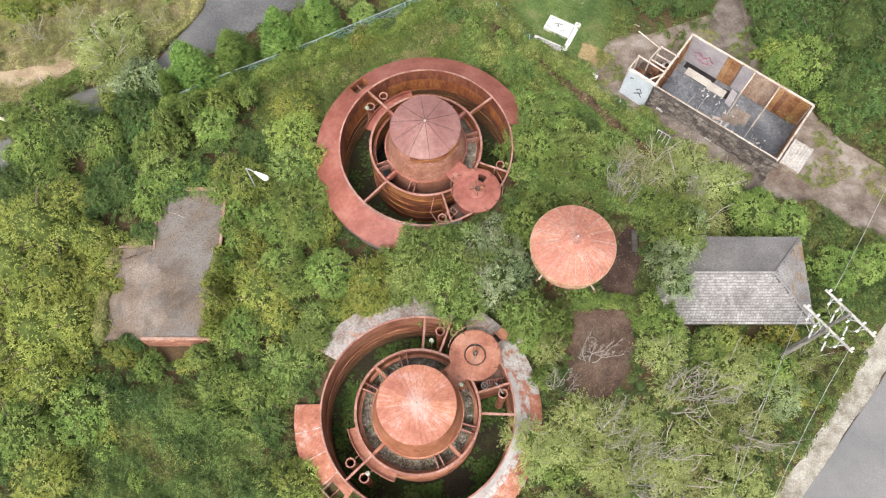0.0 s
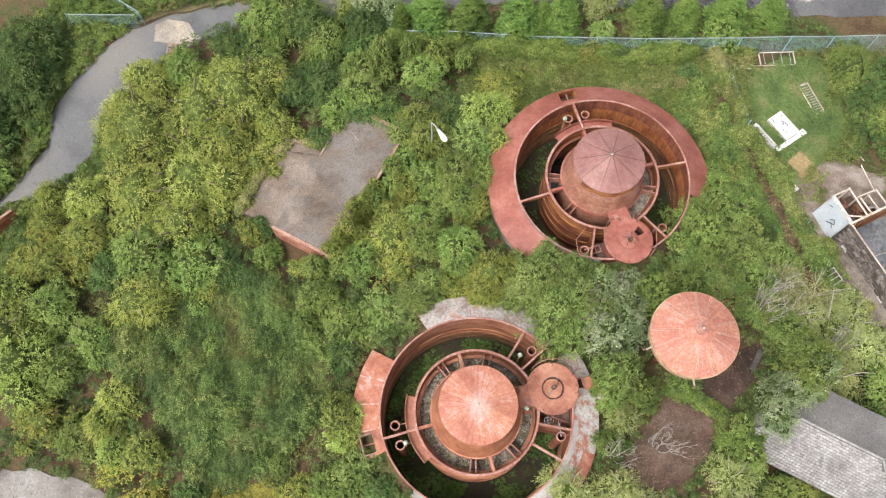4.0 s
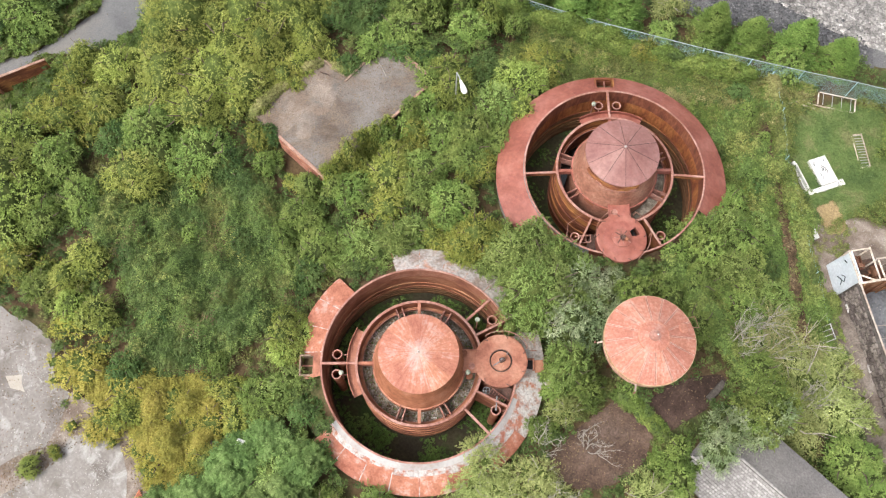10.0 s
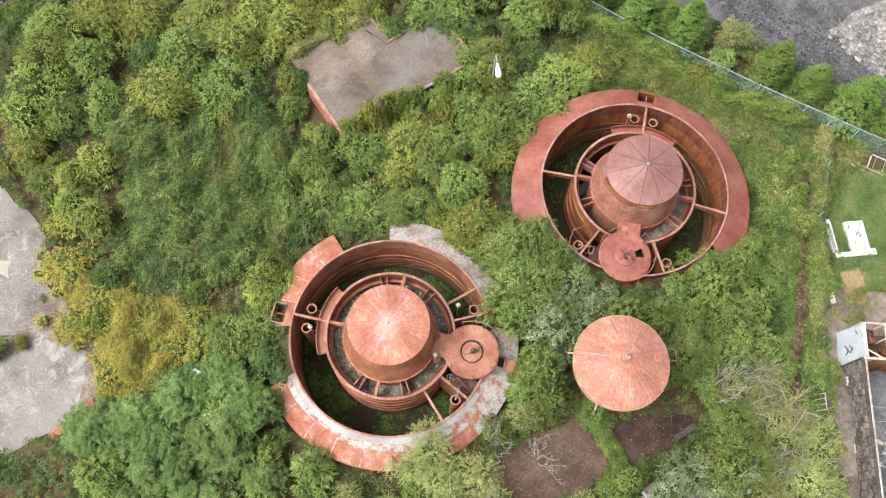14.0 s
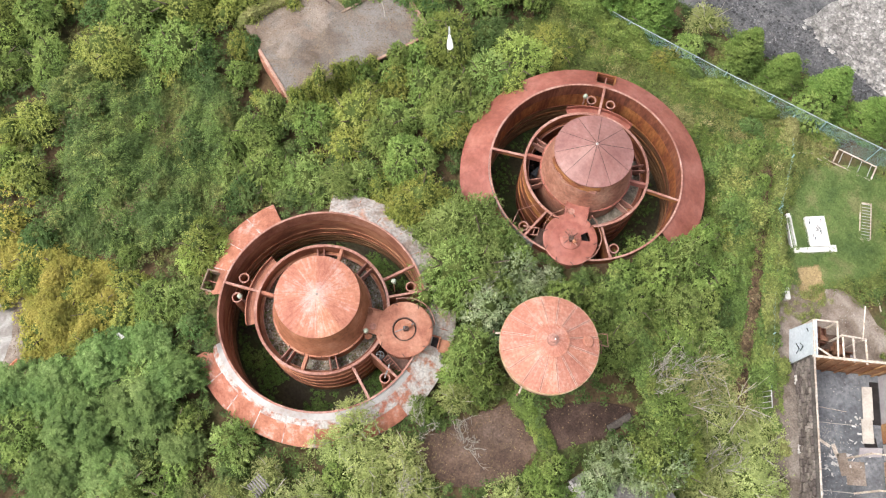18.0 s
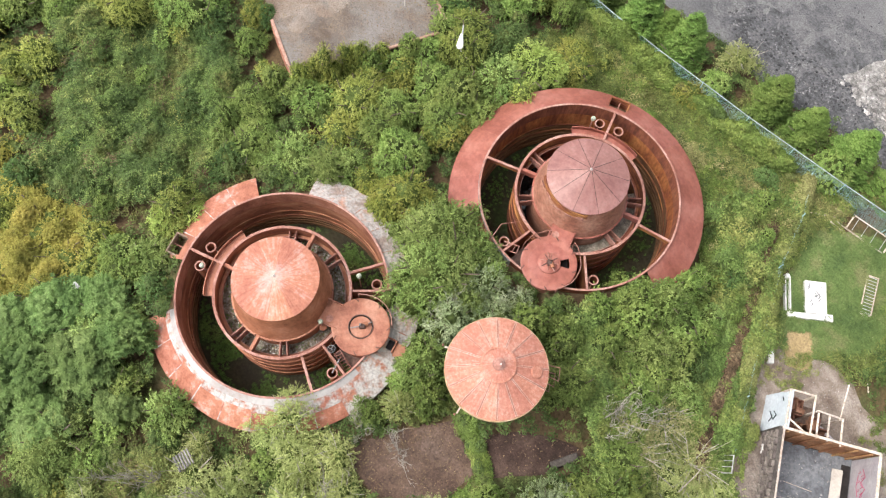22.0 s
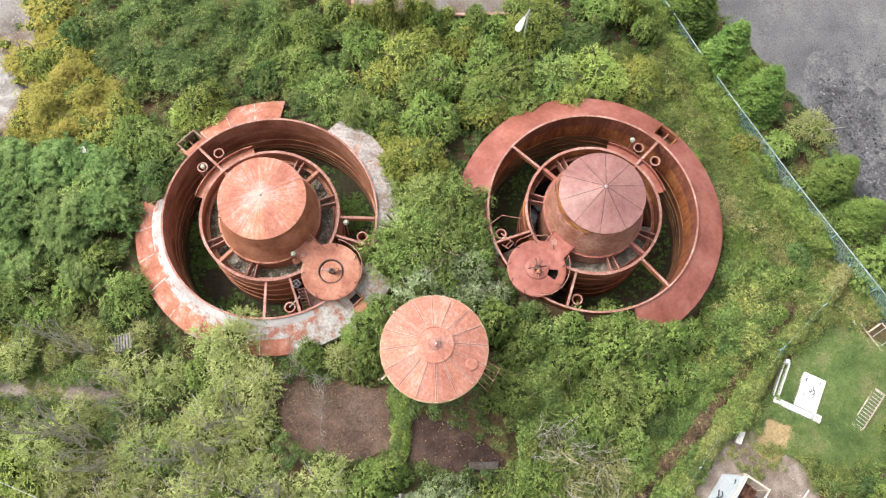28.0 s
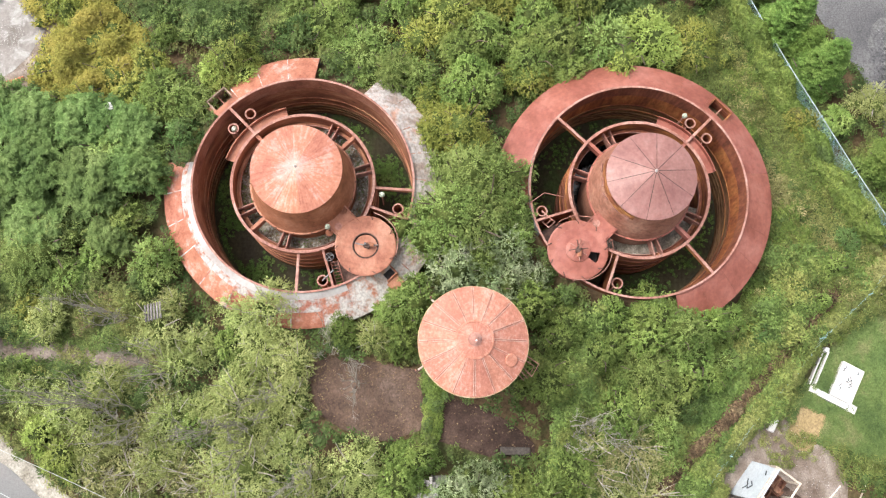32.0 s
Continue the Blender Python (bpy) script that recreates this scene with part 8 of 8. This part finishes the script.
creepers("dead_stems", [(2.4, 24.9), (4.15, 23.15), (5.0, 22.4), (5.6, 21.8), (6.7, 20.7), (7.6, 19.7), (8.6, 18.6), (9.5, 17.85), (10.7, 17.0)], 1100, 0.3, 0.34, M["dry_stems"], "brown dead stems along the path beside the fence", 75)


def rough_bank(x, y):
    return open_to_plants(x, y) & (x + y < 28.2) & (x + 0.4 * y > 9.6) & (np.sin(1.2 * x + 0.7 * y) * np.sin(1.0 * y - 0.8 * x + 1) > -0.25)


undergrowth("bank_brambles", 3600, (1, 9, 14, 26), M["bramble_pale"], "uneven brambles and creepers on the bank by the fence", 74, 6, 5, 0.3, 0.12, 0.055, -0.5, rough_bank)


def lawn_only(x, y):
    u, v = (x - 6.0) * 0.883 - (y - 24.3) * 0.469, (x - 6.0) * 0.469 + (y - 24.3) * 0.883
    return inside(LAWN, x, y) & ~inside(SAND, x, y) & ~((u > -1.1) & (u < 0.6) & (v > 0.0) & (v < 1.0)) & ~((u > -1.4) & (u < 0.3) & (v > -1.0) & (v < -0.5))


undergrowth("grass", 13000, (2, 10, 21, 31), M["lawn"], "short rough grass", 7, 5, 4, 0.14, 0.12, 0.02, 0.72, lawn_only)


def tank_weeds(name, key, seed, count, label):
    cx, cy = TANKS[key]
    rng = np.random.default_rng(seed)
    g, r = rng.uniform(0, 2 * np.pi, count), np.sqrt(rng.uniform(2.6 ** 2, 3.7 ** 2, count))
    x, y = r * np.cos(g), r * np.sin(g)
    keep = (np.sin(2.3 * x + 1) * np.sin(1.9 * y) + rng.normal(0, 0.25, count)) > -0.05
    c = np.stack([cx + x[keep], cy + y[keep], FLOOR + rng.uniform(0.02, 0.12, keep.sum())], -1)
    me = leaf_mesh(name, *rosettes(rng, c, 4, 4, 0.075, 0.05, 0.02, 0.4), M["tank_moss"])
    tagged(new(name, me), label, "weeds", kind="stuff")


tank_weeds("tank_weeds", "a", 8, 5200, "weeds growing on the floor of the orange tank")
tank_weeds("tank_weeds", "b", 9, 1300, "weeds growing on the floor of the maroon tank")


def litter(name, poly, count, mat, label, seed, size, lift, spots=()):
    """Small flat scraps lying about; spots gather some of them round (x, y, radius)."""
    rng = np.random.default_rng(seed)
    xs, ys = [p[0] for p in poly], [p[1] for p in poly]
    x, y = rng.uniform(min(xs), max(xs), count), rng.uniform(min(ys), max(ys), count)
    for cx, cy, r in spots:
        m = count // (2 * len(spots))
        x, y = np.append(x, rng.normal(cx, r, m)), np.append(y, rng.normal(cy, r, m))
    keep = inside(poly, x, y)
    x, y = x[keep], y[keep]
    z = (ground_z(x, y) + 0.06 if lift is None else np.full(len(x), lift)) + rng.uniform(0, 0.015, len(x))
    n = len(x)
    d = np.stack([rng.normal(0, 1, n), rng.normal(0, 1, n), rng.normal(0, 0.12, n)], -1)
    nor = np.stack([rng.normal(0, 0.2, n), rng.normal(0, 0.2, n), np.ones(n)], -1)
    me = leaf_mesh(name, np.stack([x, y, z], -1), d, nor, size * rng.uniform(0.5, 1.5, n), size * rng.uniform(0.4, 1.0, n), mat)
    tagged(new(name, me), label, "litter", kind="stuff")


def ring_scraps(name, key, z, count, mat, label, seed):
    """Scraps on the floor between the inner ring and the drum."""
    cx, cy = TANKS[key]
    rng = np.random.default_rng(seed)
    g, r = rng.uniform(0, 2 * np.pi, count), np.sqrt(rng.uniform(1.86 ** 2, 2.38 ** 2, count))
    c = np.stack([cx + r * np.cos(g), cy + r * np.sin(g), z + rng.uniform(0, 0.03, count)], -1)
    d = np.stack([rng.normal(0, 1, count), rng.normal(0, 1, count), rng.normal(0, 0.2, count)], -1)
    nor = np.stack([rng.normal(0, 0.3, count), rng.normal(0, 0.3, count), np.ones(count)], -1)
    me = leaf_mesh(name, c, d, nor, rng.uniform(0.03, 0.12, count), rng.uniform(0.02, 0.07, count), mat)
    tagged(new(name, me), label, "litter", kind="stuff")


ring_scraps("ring_litter", "a", 0.35, 900, M["litter"], "dead leaves lying in the orange tank's ring", 91)
ring_scraps("paint_flakes", "a", 0.36, 420, M["flakes"], "pale paint flakes lying in the orange tank's ring", 92)
ring_scraps("moss_tufts", "a", 0.36, 260, M["tank_moss"], "moss tufts growing in the orange tank's ring", 93)
litter("leaf_litter", SLAB_PLAN, 1500, M["litter"], "dry leaves scattered on the flat roof", 41, 0.045, 0.572, ((-9.9, 10, 0.4), (-9.8, 12.5, 0.4), (-11.5, 14.4, 0.7)))
litter("leaf_litter", TRACK, 700, M["litter"], "dry leaves on the asphalt track", 42, 0.055, None)
litter("leaf_litter", PIT_A, 2200, M["litter"], "dry leaves and chips on bare earth", 43, 0.05, None)
litter("leaf_litter", PIT_B, 450, M["litter"], "dry leaves on dark earth", 44, 0.06, None)
litter("leaf_litter", APRON, 1500, M["litter"], "dry leaves along the apron's edge", 45, 0.05, None, ((-10.4, -5.9, 0.5), (-6.2, -6.2, 0.5), (-7.5, -5.4, 0.4)))
litter("leaf_litter", [(-10.6, -9.5), (-9.6, -6.2), (-8.4, -4.6), (-5.6, -4.8), (-4.4, -6.6), (-6.5, -5.8), (-8.0, -5.2), (-9.0, -6.6), (-9.2, -9.6)], 2600, M["litter"], "brown leaf litter in the strip between the slabs", 49, 0.06, None)
litter("paint_flakes", [(-17, -14), (-17, -6), (-13, -4.8), (-9, -5.8), (-6.4, -6.4), (-6.4, -12)], 1800, M["flakes"], "pale flakes and grit on the concrete apron", 46, 0.04, None, ((-12.5, -6.2, 0.6), (-10.2, -7.6, 0.6), (-7.6, -6.4, 0.4), (-9.2, -9.0, 0.7)))
litter("gravel_chips", YARD, 4500, M["flakes"], "pale gravel chips on the dirt yard", 47, 0.03, None)
litter("plaster_flakes", HOUSE_PLAN, 380, M["flakes"], "white plaster flakes on the black floor", 48, 0.055, FLOOR_TOP, ((12.6, 20.0, 0.35), (13.1, 19.4, 0.3), (14.6, 18.3, 0.3)))
